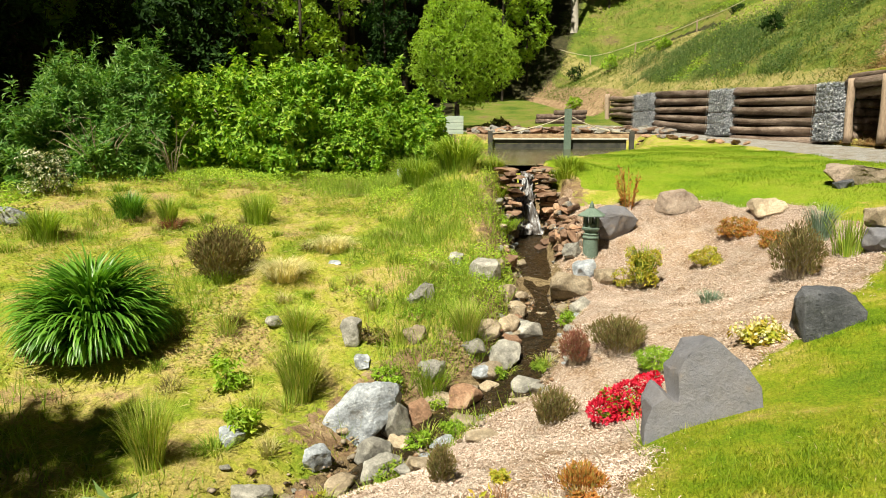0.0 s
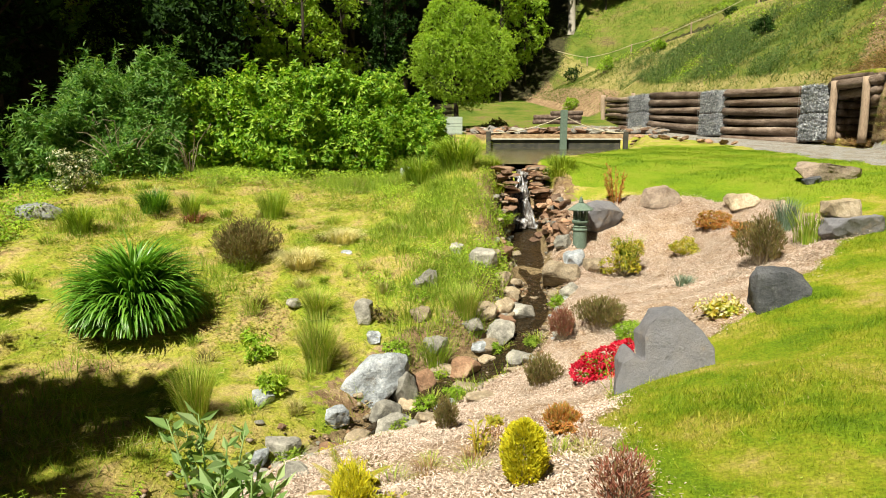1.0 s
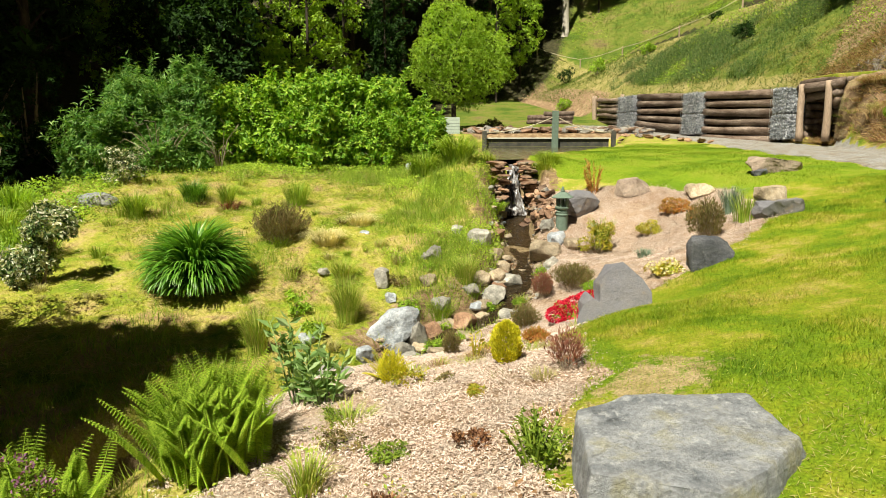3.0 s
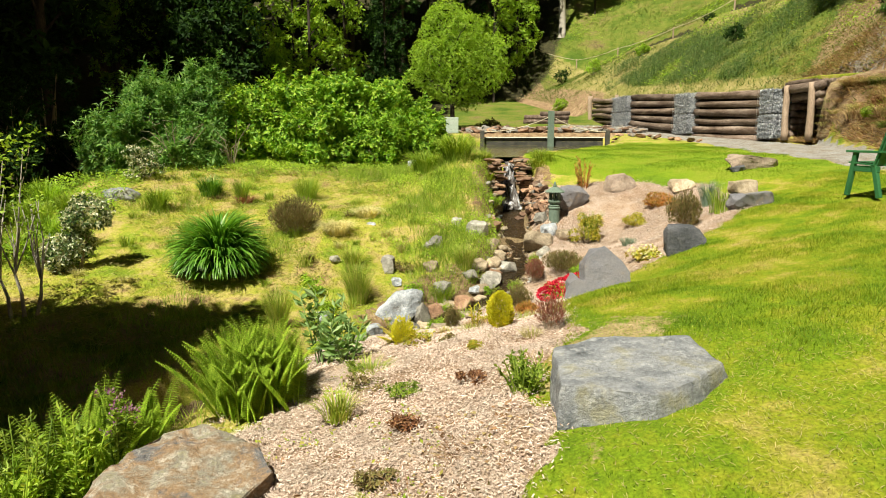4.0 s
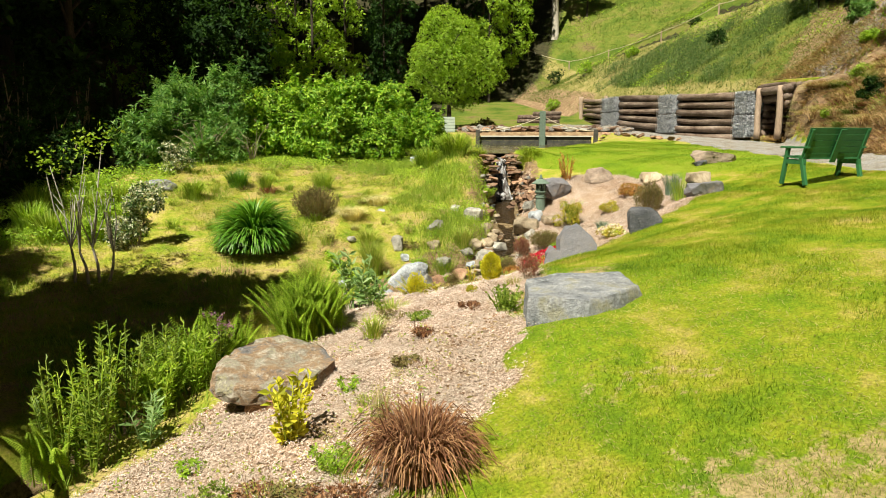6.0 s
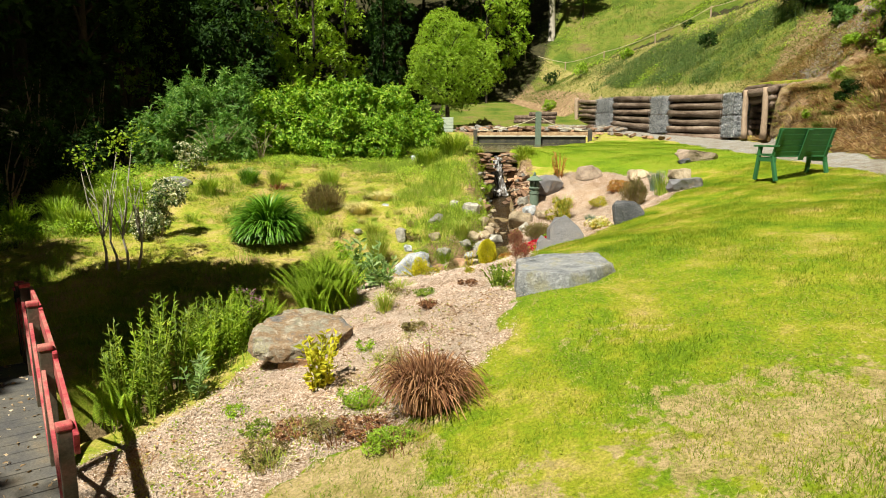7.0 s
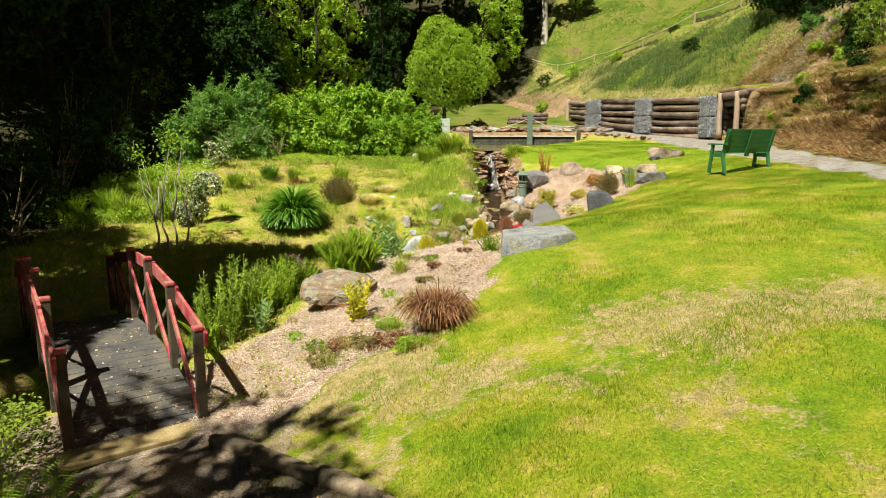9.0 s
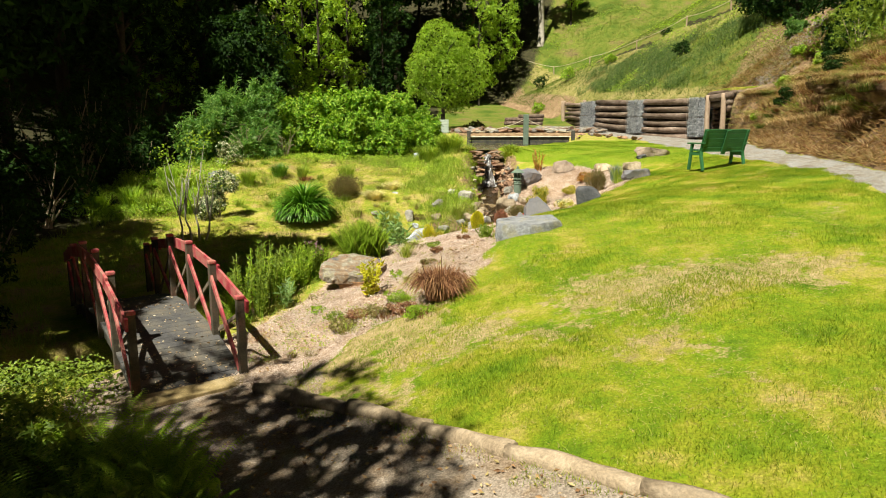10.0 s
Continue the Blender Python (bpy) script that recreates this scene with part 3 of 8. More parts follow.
masks = {"lush": in_lawn * sstep(8.0, 11.0, y), "straw": 0.8 * straw, "lawn": in_lawn, "chips": in_bed, "gravel": np.maximum(on_path, sstep(1.5, 1.0, np.abs(y - 37.3 - 0.15 * (x - 4))) * sstep(9.5, 8.5, x) * sstep(-2.6, -1.6, x)), "grit": np.maximum(front, sstep(1.0, 0.7, along([(-2.6, -3.7), (-4.0, -3.1)], x, y)[0])),
         "mud": sstep(0.5, 0.3, d_stream) * sstep(13.3, 12.6, y),
         # first term: painted shadow on the track's cut; the rest: litter under trees
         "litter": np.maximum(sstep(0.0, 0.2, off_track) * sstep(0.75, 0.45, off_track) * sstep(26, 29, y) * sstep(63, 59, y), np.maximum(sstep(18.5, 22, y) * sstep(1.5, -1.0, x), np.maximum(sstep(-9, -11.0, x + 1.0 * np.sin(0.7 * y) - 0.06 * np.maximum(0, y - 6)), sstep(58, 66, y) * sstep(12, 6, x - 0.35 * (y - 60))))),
         "hill": sstep(0.1, 0.8, s_bank) + sstep(31, 33, y),
         "worn": np.maximum(0.6 * sstep(-1.8, -0.2, edge(BED, x, y)) * sstep(3.5, 1.0, y), 0.46 * sstep(2.5, -1.5, y)) * (0.55 + 0.9 * patchy(x, y, 1.1, 51.0) - 0.2) * in_lawn,
         "soil": 0.66 * sstep(1.7, 0.5, d_stream) * sstep(13.0, 12.0, y) * sstep(5.2, 6.0, y),
         "bracken": sstep(31.6, 31.9, y) * sstep(36.2, 35.6, y) * sstep(0.6, 1.0, x) * sstep(10.4, 9.8, x) + sstep(0.0, 0.4, s_bank + 0.7 * sstep(16, 10, y)) * sstep(23.5, 20.5, y - 1.05 * s_bank) + 0.4 * sstep(-0.1, 0.1, off_track) * sstep(1.0, 0.6, off_track) * sstep(26, 29, y) * sstep(64, 60, y) + sstep(46, 50, y) * sstep(2.5, 0.5, np.abs(s_bank - 1.0))}
for name, v in masks.items():
    at = gmesh.attributes.new(name, "FLOAT", "POINT")
    at.data.foreach_set("value", np.clip(v, 0, 1).astype(np.float32))
tagged(new("ground", gmesh), "sloping garden soil with turf, moss and wood chippings", "ground", kind="structure")


# ---- water ----
def water_material(name, tint, rough=0.06, scale=6.0, strength=0.25, clear=0.0):
    """Water with ripples; clear: how much of its bed shows through."""
    m, nd, ln, b = material(name, rough, 0, 0.5)
    b.inputs["Base Color"].default_value = (*tint, 1)
    n = noise_node(nd, ln, nd.new("ShaderNodeTexCoord").outputs["Object"], scale, 3, 0.5)
    bumped(nd, ln, b, n.outputs[0], strength, 0.03)
    if clear:
        t = nd.new("ShaderNodeBsdfTransparent")
        t.inputs[0].default_value = (0.72, 0.6, 0.42, 1)
        mx = nd.new("ShaderNodeMixShader")
        mx.inputs[0].default_value = clear
        ln.new(b.outputs[0], mx.inputs[1]), ln.new(t.outputs[0], mx.inputs[2])
        ln.new(mx.outputs[0], nd["Material Output"].inputs[0])
    return m


POND_WATER = water_material("pond_water", (0.08, 0.075, 0.035), 0.14, 2.5, 0.12)
BROOK_WATER = water_material("brook_water", (0.025, 0.02, 0.012), 0.04, 9.0, 1.0, 0.38)
gx, gy = np.meshgrid(np.linspace(-1.2, 9.6, 40), np.linspace(13.3, 31.6, 50))
k = np.arange(2000).reshape(50, 40)
q = np.stack([k[:-1, :-1], k[:-1, 1:], k[1:, 1:], k[1:, :-1]], -1).reshape(-1, 4)
keep = edge([(a, b) for a, b in POND], gx.ravel(), gy.ravel())[q].max(1) > -0.3
tagged(new("water", raw_mesh("water", np.stack([gx.ravel(), gy.ravel(), np.full(2000, WATER)], 1), q[keep], POND_WATER, True)), "still brown-green water of a small pond", "water", kind="structure")
sv, sf, T = [], [], np.linspace(0, 1, 160)
sp = np.array(STREAM[1:])
cum = np.r_[0, np.cumsum(np.hypot(*np.diff(sp[:, :2], axis=0).T))]
sx, sy, sz = (np.interp(T * cum[-1], cum, sp[:, j]) for j in range(3))
tx, ty = np.gradient(sx), np.gradient(sy)
tn = np.hypot(tx, ty)
for j in range(9):
    o = (j - 4) / 4 * (0.21 + 0.22 * np.exp(-((sy - 11.4) / 1.0) ** 2) + 0.07 * np.sin(T * 37) + 0.05 * np.sin(T * 91))
    sv.append(np.stack([sx - ty / tn * o, sy + tx / tn * o, sz + 0.045 + 0.008 * np.sin(T * 190 + j)], 1))
sv = np.stack(sv, 1).reshape(-1, 3)
k = np.arange(160 * 9).reshape(160, 9)
tagged(new("water", raw_mesh("water", sv, np.stack([k[:-1, :-1], k[:-1, 1:], k[1:, 1:], k[1:, :-1]], -1).reshape(-1, 4), BROOK_WATER, True)), "shallow dark water of a narrow brook", "water", kind="structure")

# ---- surfaces ----
SLATE = rock_mat("slate", [(0.125, 0.13, 0.155), (0.17, 0.172, 0.20), (0.19, 0.185, 0.20), (0.32, 0.235, 0.155)], (0.34, 0.35, 0.36), 0.2, scale=1.3, beds=0.15, dip=80, grain=0.4)
DARKSLATE = rock_mat("dark_slate", [(0.04, 0.045, 0.055), (0.085, 0.09, 0.105), (0.15, 0.155, 0.17)], (0.36, 0.37, 0.37), 0.25, beds=0.5, dip=15)
PALE_SLATE = rock_mat("lichened_slate", [(0.06, 0.066, 0.075), (0.16, 0.175, 0.20), (0.25, 0.265, 0.29), (0.26, 0.255, 0.19), (0.42, 0.43, 0.43)], (0.50, 0.515, 0.53), 0.6, scale=2.2)
RUSTY = rock_mat("iron_stained_slate", [(0.07, 0.07, 0.075), (0.15, 0.148, 0.15), (0.22, 0.21, 0.20), (0.26, 0.18, 0.11), (0.33, 0.32, 0.30)], (0.55, 0.53, 0.48), 0.4)
QUARTZ = rock_mat("pale_boulder", [(0.16, 0.145, 0.12), (0.28, 0.31, 0.35), (0.42, 0.46, 0.52), (0.60, 0.63, 0.66)], (0.74, 0.76, 0.79), 0.6, beds=0.5)
SANDY = rock_mat("buff_stone", [(0.20, 0.16, 0.11), (0.38, 0.31, 0.22), (0.55, 0.47, 0.36)], (0.62, 0.58, 0.5), 0.4, per_object=0.25, beds=0.3)
GREYST = rock_mat("grey_stone", [(0.16, 0.16, 0.15), (0.32, 0.31, 0.28), (0.48, 0.46, 0.41)], (0.6, 0.59, 0.54), 0.4, per_object=0.25, beds=0.3)
FALLST = mottled("wet_brown_stone", [(0.07, 0.045, 0.03), (0.17, 0.10, 0.065), (0.30, 0.20, 0.14)], 4.0, 50, 0.6, 0.6, 0.015, per_object=0.35)
BROWNST = rock_mat("brown_stone", [(0.20, 0.15, 0.12), (0.33, 0.26, 0.21), (0.42, 0.35, 0.29)], (0.5, 0.46, 0.42), 0.4, beds=0.4)
REDST = rock_mat("red_brown_stone", [(0.16, 0.09, 0.06), (0.32, 0.19, 0.12), (0.44, 0.32, 0.22)], (0.5, 0.45, 0.38), 0.3, per_object=0.3, beds=0.3)
BARK = mottled("bark", [(0.018, 0.015, 0.011), (0.045, 0.036, 0.026), (0.08, 0.066, 0.048)], 5, 40, 0.9, 0.8, 0.03, stretch=(1, 1, 0.25))
PALE_BARK = mottled("pale_bark", [(0.30, 0.28, 0.24), (0.46, 0.43, 0.38)], 5, 40, 0.9, 0.6, 0.02, stretch=(1, 1, 0.25))
DEAD = mottled("dead_twig", [(0.22, 0.18, 0.12), (0.38, 0.32, 0.23)], 9, 60, 0.9, 0.4)
LOGWOOD = mottled("weathered_log", [(0.04, 0.026, 0.02), (0.15, 0.105, 0.08), (0.25, 0.19, 0.155), (0.42, 0.34, 0.29)], 3.2, 30, 0.85, 0.9, 0.05, stretch=(1, 0.2, 1), per_object=0.3)
POSTWOOD = mottled("post_timber", [(0.30, 0.22, 0.16), (0.46, 0.36, 0.28)], 3, 30, 0.85, 0.5, 0.02, stretch=(1, 1, 0.2))
DECKWOOD = mottled("grey_deck_timber", [(0.04, 0.041, 0.045), (0.072, 0.073, 0.078), (0.11, 0.105, 0.095), (0.17, 0.14, 0.10)], 2.2, 55, 0.8, 0.6, 0.01)
DARKWOOD = mottled("dark_stained_timber", [(0.028, 0.03, 0.028), (0.06, 0.062, 0.055), (0.11, 0.10, 0.085)], 3, 40, 0.8, 0.5, 0.01)
REDPAINT = mottled("weathered_red_paint", [(0.20, 0.022, 0.03), (0.38, 0.05, 0.07), (0.42, 0.16, 0.14), (0.24, 0.17, 0.13)], 5, 60, 0.65, 0.4, 0.006)
BAREWOOD = mottled("bare_weathered_timber", [(0.035, 0.032, 0.024), (0.08, 0.07, 0.05), (0.15, 0.08, 0.06)], 4, 50, 0.85, 0.5, 0.008)
LICHENED = rock_mat("lichened_boulder", [(0.055, 0.055, 0.06), (0.14, 0.14, 0.148), (0.25, 0.165, 0.095), (0.26, 0.245, 0.205), (0.23, 0.21, 0.09), (0.36, 0.35, 0.33)], (0.58, 0.56, 0.5), 0.6, scale=2.4)
RUSTBLOCK = rock_mat("rust_orange_slate", [(0.14, 0.10, 0.075), (0.34, 0.19, 0.10), (0.46, 0.28, 0.15), (0.30, 0.25, 0.2)], (0.5, 0.42, 0.32), 0.3, scale=2.4)
GREENPAINT = mottled("green_paint", [(0.025, 0.12, 0.045), (0.045, 0.18, 0.07)], 4, 60, 0.5, 0.3, 0.004)
LANTERN = mottled("green_grey_cast_stone", [(0.10, 0.15, 0.12), (0.17, 0.235, 0.19)], 8, 90, 0.8, 0.4, 0.006)
WHITE = mottled("off_white_paint", [(0.62, 0.68, 0.62), (0.78, 0.8, 0.76)], 3, 40, 0.7, 0.2, 0.004)


# ---- large stones ----
def stone(pts, mat, label, seed, bevel=0.03, relief=0.03, strata=0.0, group="", smooth=True):
    """A stone from corners in the plan; its origin at its middle, on the ground."""
    c = [sum(p[k] for p in pts) / len(pts) for k in range(3)]
    c[2] = min(p[2] for p in pts)
    me = rock_mesh("rock", [tuple(p[k] - c[k] for k in range(3)) for p in pts], mat, seed, bevel, relief, 4, smooth, strata)
    ob = new("rock", me)
    ob.matrix_basis = pose(*c)
    return tagged(ob, label, "rock", group)


stone([(0.57, 0.45, 1.56), (0.9, 0.62, 1.58), (1.12, 0.5, 1.57), (1.54, 0.57, 1.6), (1.6, 0.1, 1.58), (1.28, -0.22, 1.57), (1.02, -0.38, 1.55), (0.5, -0.2, 1.55),
       (0.47, -0.24, 1.15), (1.02, -0.44, 1.15), (1.4, -0.2, 1.2), (1.72, 0.15, 1.3), (1.66, 0.62, 1.35), (0.6, 0.6, 1.1)], PALE_SLATE, "large flat-topped grey slate block lying on the lawn edge", 3, 0.025, 0.022, 0.012)
stone([(-2.3, -0.3, 0.86), (-2.3, 0.05, 0.92), (-2.12, 0.38, 0.96), (-1.9, 0.56, 0.96), (-1.42, 0.3, 0.93), (-1.28, 0.02, 0.86), (-1.42, -0.28, 0.82), (-1.8, -0.5, 0.78), (-2.05, -0.55, 0.8), (-2.34, -0.4, 0.74),
       (-2.27, -0.42, 0.68), (-1.95, -0.54, 0.66), (-1.5, -0.4, 0.62), (-1.3, -0.02, 0.52), (-1.4, 0.4, 0.5), (-2.1, 0.4, 0.5), (-1.3, 0.2, 0.6)], LICHENED, "large slate boulder with a flat overhanging top", 5, 0.008, 0.045, 0.045)
stone([(-1.95, -0.42, 0.3), (-2.0, -0.5, 0.7), (-1.66, -0.52, 0.68), (-1.38, -0.26, 0.66), (-1.36, -0.14, 0.25), (-1.6, -0.44, 0.25), (-1.3, 0.35, 0.6), (-1.35, 0.4, 0.2), (-2.1, 0.3, 0.2), (-2.1, 0.3, 0.65)], RUSTBLOCK, "rust-orange slate block under the boulder", 6, 0.01, 0.03, 0.03)


def boulder(px, py, w, d, h, mat, label, seed, sink=0.25, yaw=0.0, group="", relief=0.03, power=0.75, dz=0.0):
    me = rock_mesh("rock", lump(seed, w, d, h, 20, power), mat, seed, min(w, h) * 0.08, relief * w, 3)
    ob = new("rock", me)
    ob.matrix_basis = pose(px, py, ground(px, py) + h * (0.5 - sink) + dz, 0, 0, yaw)
    return tagged(ob, label, "rock", group)


def plate(outline, lean, thick, mat, label, seed):
    """An upright plate of stone: its outline (x, z), leaning back, with split and worn edges."""
    bm = bmesh.new()
    fv = [bm.verts.new((px_, lean(pz_), pz_)) for px_, pz_ in outline]
    f = bm.faces.new(fv)
    g = bmesh.ops.extrude_face_region(bm, geom=[f])
    rr = random.Random(seed)
    for v in [e for e in g["geom"] if isinstance(e, bmesh.types.BMVert)]:
        v.co += Vector((rr.uniform(-0.03, 0.06), thick * rr.uniform(0.7, 1.15), -0.10 * rr.random()))
    bmesh.ops.recalc_face_normals(bm, faces=bm.faces[:])
    bmesh.ops.bevel(bm, geom=bm.edges[:], offset=0.012, segments=2, affect="EDGES", profile=0.6, clamp_overlap=True)
    bmesh.ops.triangulate(bm, faces=bm.faces[:])
    for _ in range(4):
        long = [e for e in bm.edges if e.calc_length() > 0.06]
        if long and len(bm.faces) < 9000:
            bmesh.ops.subdivide_edges(bm, edges=long, cuts=1)
            bmesh.ops.triangulate(bm, faces=bm.faces[:])
    bm.normal_update()
    off = Vector((seed * 3.1, 0.7, 1.9))
    for v in bm.verts:
        step_ = noise.fractal(v.co * 2.6 + off, 0.9, 2.1, 4)
        v.co += v.normal * (0.014 * step_ + 0.003 * round(step_ * 2.2) + 0.003 * noise.fractal(v.co * 16 + off, 1.0, 2.0, 3))
    c = Vector((sum(p[0] for p in outline) / len(outline), lean(0.8), min(p[1] for p in outline)))
    for v in bm.verts:
        v.co -= c
    me = bpy.data.meshes.new("rock")
    bm.to_mesh(me)
    bm.free()
    me.materials.append(mat)
    me.polygons.foreach_set("use_smooth", [True] * len(me.polygons))
    me.set_sharp_from_angle(angle=radians(26))
    ob = new("rock", me)
    ob.matrix_basis = pose(*c)
    return tagged(ob, label, "rock")


plate([(1.46, 0.5), (1.38, 0.76), (1.40, 0.96), (1.47, 1.1), (1.58, 1.16), (1.66, 1.12), (1.67, 1.3), (1.73, 1.42), (1.84, 1.5), (1.95, 1.56), (2.06, 1.47), (2.18, 1.36), (2.27, 1.22), (2.27, 1.04), (2.2, 0.6)], lambda h_: 4.42 + 0.4 * (h_ - 0.85), 0.34, SLATE, "upright dark slate slab beside the red azalea", 8)
stone([(3.08, 5.6, 1.66), (3.1, 5.56, 1.2), (3.6, 5.56, 1.2), (3.14, 5.8, 1.72), (3.5, 5.8, 1.7), (3.62, 5.75, 1.64), (3.72, 5.8, 1.3), (3.7, 5.68, 1.5), (3.2, 6.0, 1.2), (3.7, 6.0, 1.3), (3.06, 5.75, 1.6)], DARKSLATE, "angular dark grey slate rock at the border edge", 11, 0.008, 0.018)
stone([(-1.22, 6.1, 0.3), (-0.85, 6.12, 0.57), (-0.64, 6.15, 0.67), (-0.5, 6.3, 0.58), (-0.52, 6.15, 0.3), (-0.81, 6.02, 0.06), (-1.09, 5.98, -0.1), (-1.31, 5.98, -0.1), (-1.33, 6.05, 0.1), (-0.5, 6.6, 0.3), (-1.2, 6.5, 0.2), (-0.7, 6.75, 0.35), (-0.95, 6.35, 0.55)], QUARTZ, "pale blue-grey boulder above the brook", 14, 0.03, 0.028)
boulder(-0.52, 6.22, 0.34, 0.5, 0.55, GREYST, "mossy buff stone against the pale boulder", 131, 0.3, 20)


boulder(3.83, 11.05, 1.0, 0.55, 0.5, BROWNST, "brown rounded rock at the back of the border", 21, 0.3)
boulder(4.85, 10.2, 0.7, 0.5, 0.34, SANDY, "pale buff rock at the lawn edge", 22, 0.3)
stone([(6.1, 10.5, 2.3), (6.15, 10.55, 2.52), (6.35, 10.45, 2.6), (7.05, 10.5, 2.5), (7.2, 10.75, 2.42), (7.2, 10.8, 2.2), (6.95, 10.5, 2.2), (6.35, 10.75, 2.2), (6.2, 11.0, 2.58), (6.9, 11.1, 2.5), (6.5, 11.1, 2.2), (6.05, 10.8, 2.48)], BROWNST, "flat grey-buff stone slab lying on the lawn", 23, 0.012, 0.03, 0.02)
boulder(6.2, 10.5, 0.36, 0.3, 0.3, DARKSLATE, "dark slate fragment under the flat stone", 33, 0.35, 12)
boulder(5.12, 7.45, 0.82, 0.46, 0.46, SLATE, "grey slate block at the border edge", 24, 0.3, 8, power=0.45)
boulder(5.05, 7.6, 0.62, 0.42, 0.3, SANDY, "buff stone lying on the slate block", 34, 0.0, 15, dz=0.2, power=0.55)
boulder(2.66, 10.75, 0.95, 0.45, 0.72, SLATE, "grey slate slab behind the stone lantern", 25, 0.25, 20)
boulder(-7.2, 10.5, 0.9, 0.6, 0.4, PALE_SLATE, "flat pale stone in the grass", 26, 0.3)
boulder(1.72, 9.3, 0.7, 0.5, 0.62, SANDY, "buff boulder at the brook's edge", 27, 0.3)
boulder(2.0, 9.75, 0.42, 0.35, 0.4, QUARTZ, "white stone at the foot of the lantern", 28, 0.3)
boulder(0.5, 9.0, 0.55, 0.45, 0.4, GREYST, "grey stone half sunk in grass", 29, 0.35)


# ---- waterfall of stacked stone ----
fall = thing("waterfall", 1.46, 12.8, 1.1, "little waterfall between dry-stacked brown stone cheeks", "waterfall")
flat = [rock_mesh("stone", lump(40 + k, 0.40 - 0.03 * k, 0.3, 0.075 + 0.012 * k, 14, 0.6), (FALLST, REDST, FALLST, RUSTY)[k % 4], k, 0.01, 0.012, 2) for k in range(6)]
rnd = random.Random(4)
for side in (-1, 1):
    for course in range(21):
        low = (20 - course) / 20
        for dep in range(5):
            ob = child("stone", flat[rnd.randrange(6)], fall)
            zz = 0.05 + course * 0.062 + rnd.uniform(-0.02, 0.02)
            out = 0.30 + rnd.uniform(-0.10, 0.12) + (0.30 if side > 0 else 0.16) * low ** 1.5 + 0.05 * dep
            ob.matrix_basis = pose(side * out, -0.75 - 0.35 * low + 0.32 * dep + rnd.uniform(-0.12, 0.12) + course * 0.024, zz, rnd.uniform(-6, 6), rnd.uniform(-7, 7), rnd.uniform(-30, 30)) @ Matrix.Diagonal((rnd.uniform(0.6, 1.5), rnd.uniform(0.7, 1.4), rnd.uniform(0.6, 1.3), 1))
for course in range(13):
    for k in range(3):
        ob = child("stone", flat[rnd.randrange(6)], fall)
        ob.matrix_basis = pose((k - 1) * 0.24 + rnd.uniform(-0.06, 0.06), 0.05 + course * 0.035 + rnd.uniform(-0.1, 0.04), 0.05 + course * 0.09, rnd.uniform(-10, 10), rnd.uniform(-10, 10), rnd.uniform(0, 360))
for k in range(64):
    t = rnd.random()
    px_, py_ = 1.86 + 0.12 * t + rnd.gauss(0, 0.10), 12.9 - 2.5 * t + rnd.gauss(0, 0.12)
    ob = child("stone", flat[rnd.randrange(6)], fall)
    ob.matrix_basis = pose(px_ - 1.46, py_ - 12.8, ground(px_, py_) - 1.1 + rnd.uniform(0.0, 0.05), rnd.uniform(-14, 14), rnd.uniform(-25, 5), rnd.uniform(0, 360)) @ Matrix.Diagonal((rnd.uniform(0.6, 1.1), rnd.uniform(0.6, 1.1), rnd.uniform(0.8, 1.6), 1))
FOAM, nd, ln, b = material("falling_water", 0.15, 0, 0.5)
n = noise_node(nd, ln, nd.new("ShaderNodeTexCoord").outputs["Object"], 8, 5, 0.7, (2.5, 1, 0.4))
r = ramp(nd, [(0.36, (0.05, 0.04, 0.03)), (0.50, (0.15, 0.14, 0.14)), (0.60, (0.36, 0.38, 0.42)), (0.70, (0.70, 0.73, 0.78))])
ln.new(n.outputs[0], r.inputs[0]), ln.new(r.outputs[0], b.inputs["Base Color"])
bumped(nd, ln, b, n.outputs[0], 0.6, 0.03)
uu, vv = np.meshgrid(np.linspace(-1, 1, 18), np.linspace(0, 1, 60))
fx = uu * (0.12 + 0.17 * vv ** 1.4) + 0.04 * np.sin(7 * vv + 1) + 0.02 * np.sin(23 * vv + 5 * uu)
fz = 1.24 - 1.16 * vv + 0.03 * np.sin(14 * vv)
fy = 0.45 - 0.95 * vv ** 0.8 - 0.09 * np.abs(np.sin(12 * vv + 1.5 * uu)) - 0.05 + 0.03 * np.sin(13 * uu + 4 * vv)
k = np.arange(60 * 18).reshape(60, 18)
child("water", raw_mesh("water", np.stack([fx, fy, fz], -1).reshape(-1, 3), np.stack([k[:-1, :-1], k[:-1, 1:], k[1:, 1:], k[1:, :-1]], -1).reshape(-1, 4), FOAM, True), fall, "white and clear falling water")

# ---- retaining wall of logs with gabions, and the log dugout ----
WALLS = [(13.22, 22.85), (13.05, 23.7), (12.0, 28.75), (11.8, 30.1), (11.28, 37.2), (11.08, 39.6), (10.92, 46.0), (10.9, 47.3)]


def wall_foot(y):
    return float(np.interp(y, [20, 22, 29, 39, 46], [2.92, 2.95, 3.18, 3.62, 3.95]))


log_wall = thing("retaining_wall", 12.5, 30, 3.2, "retaining wall of stacked weathered logs", "retaining wall")
gabions = []


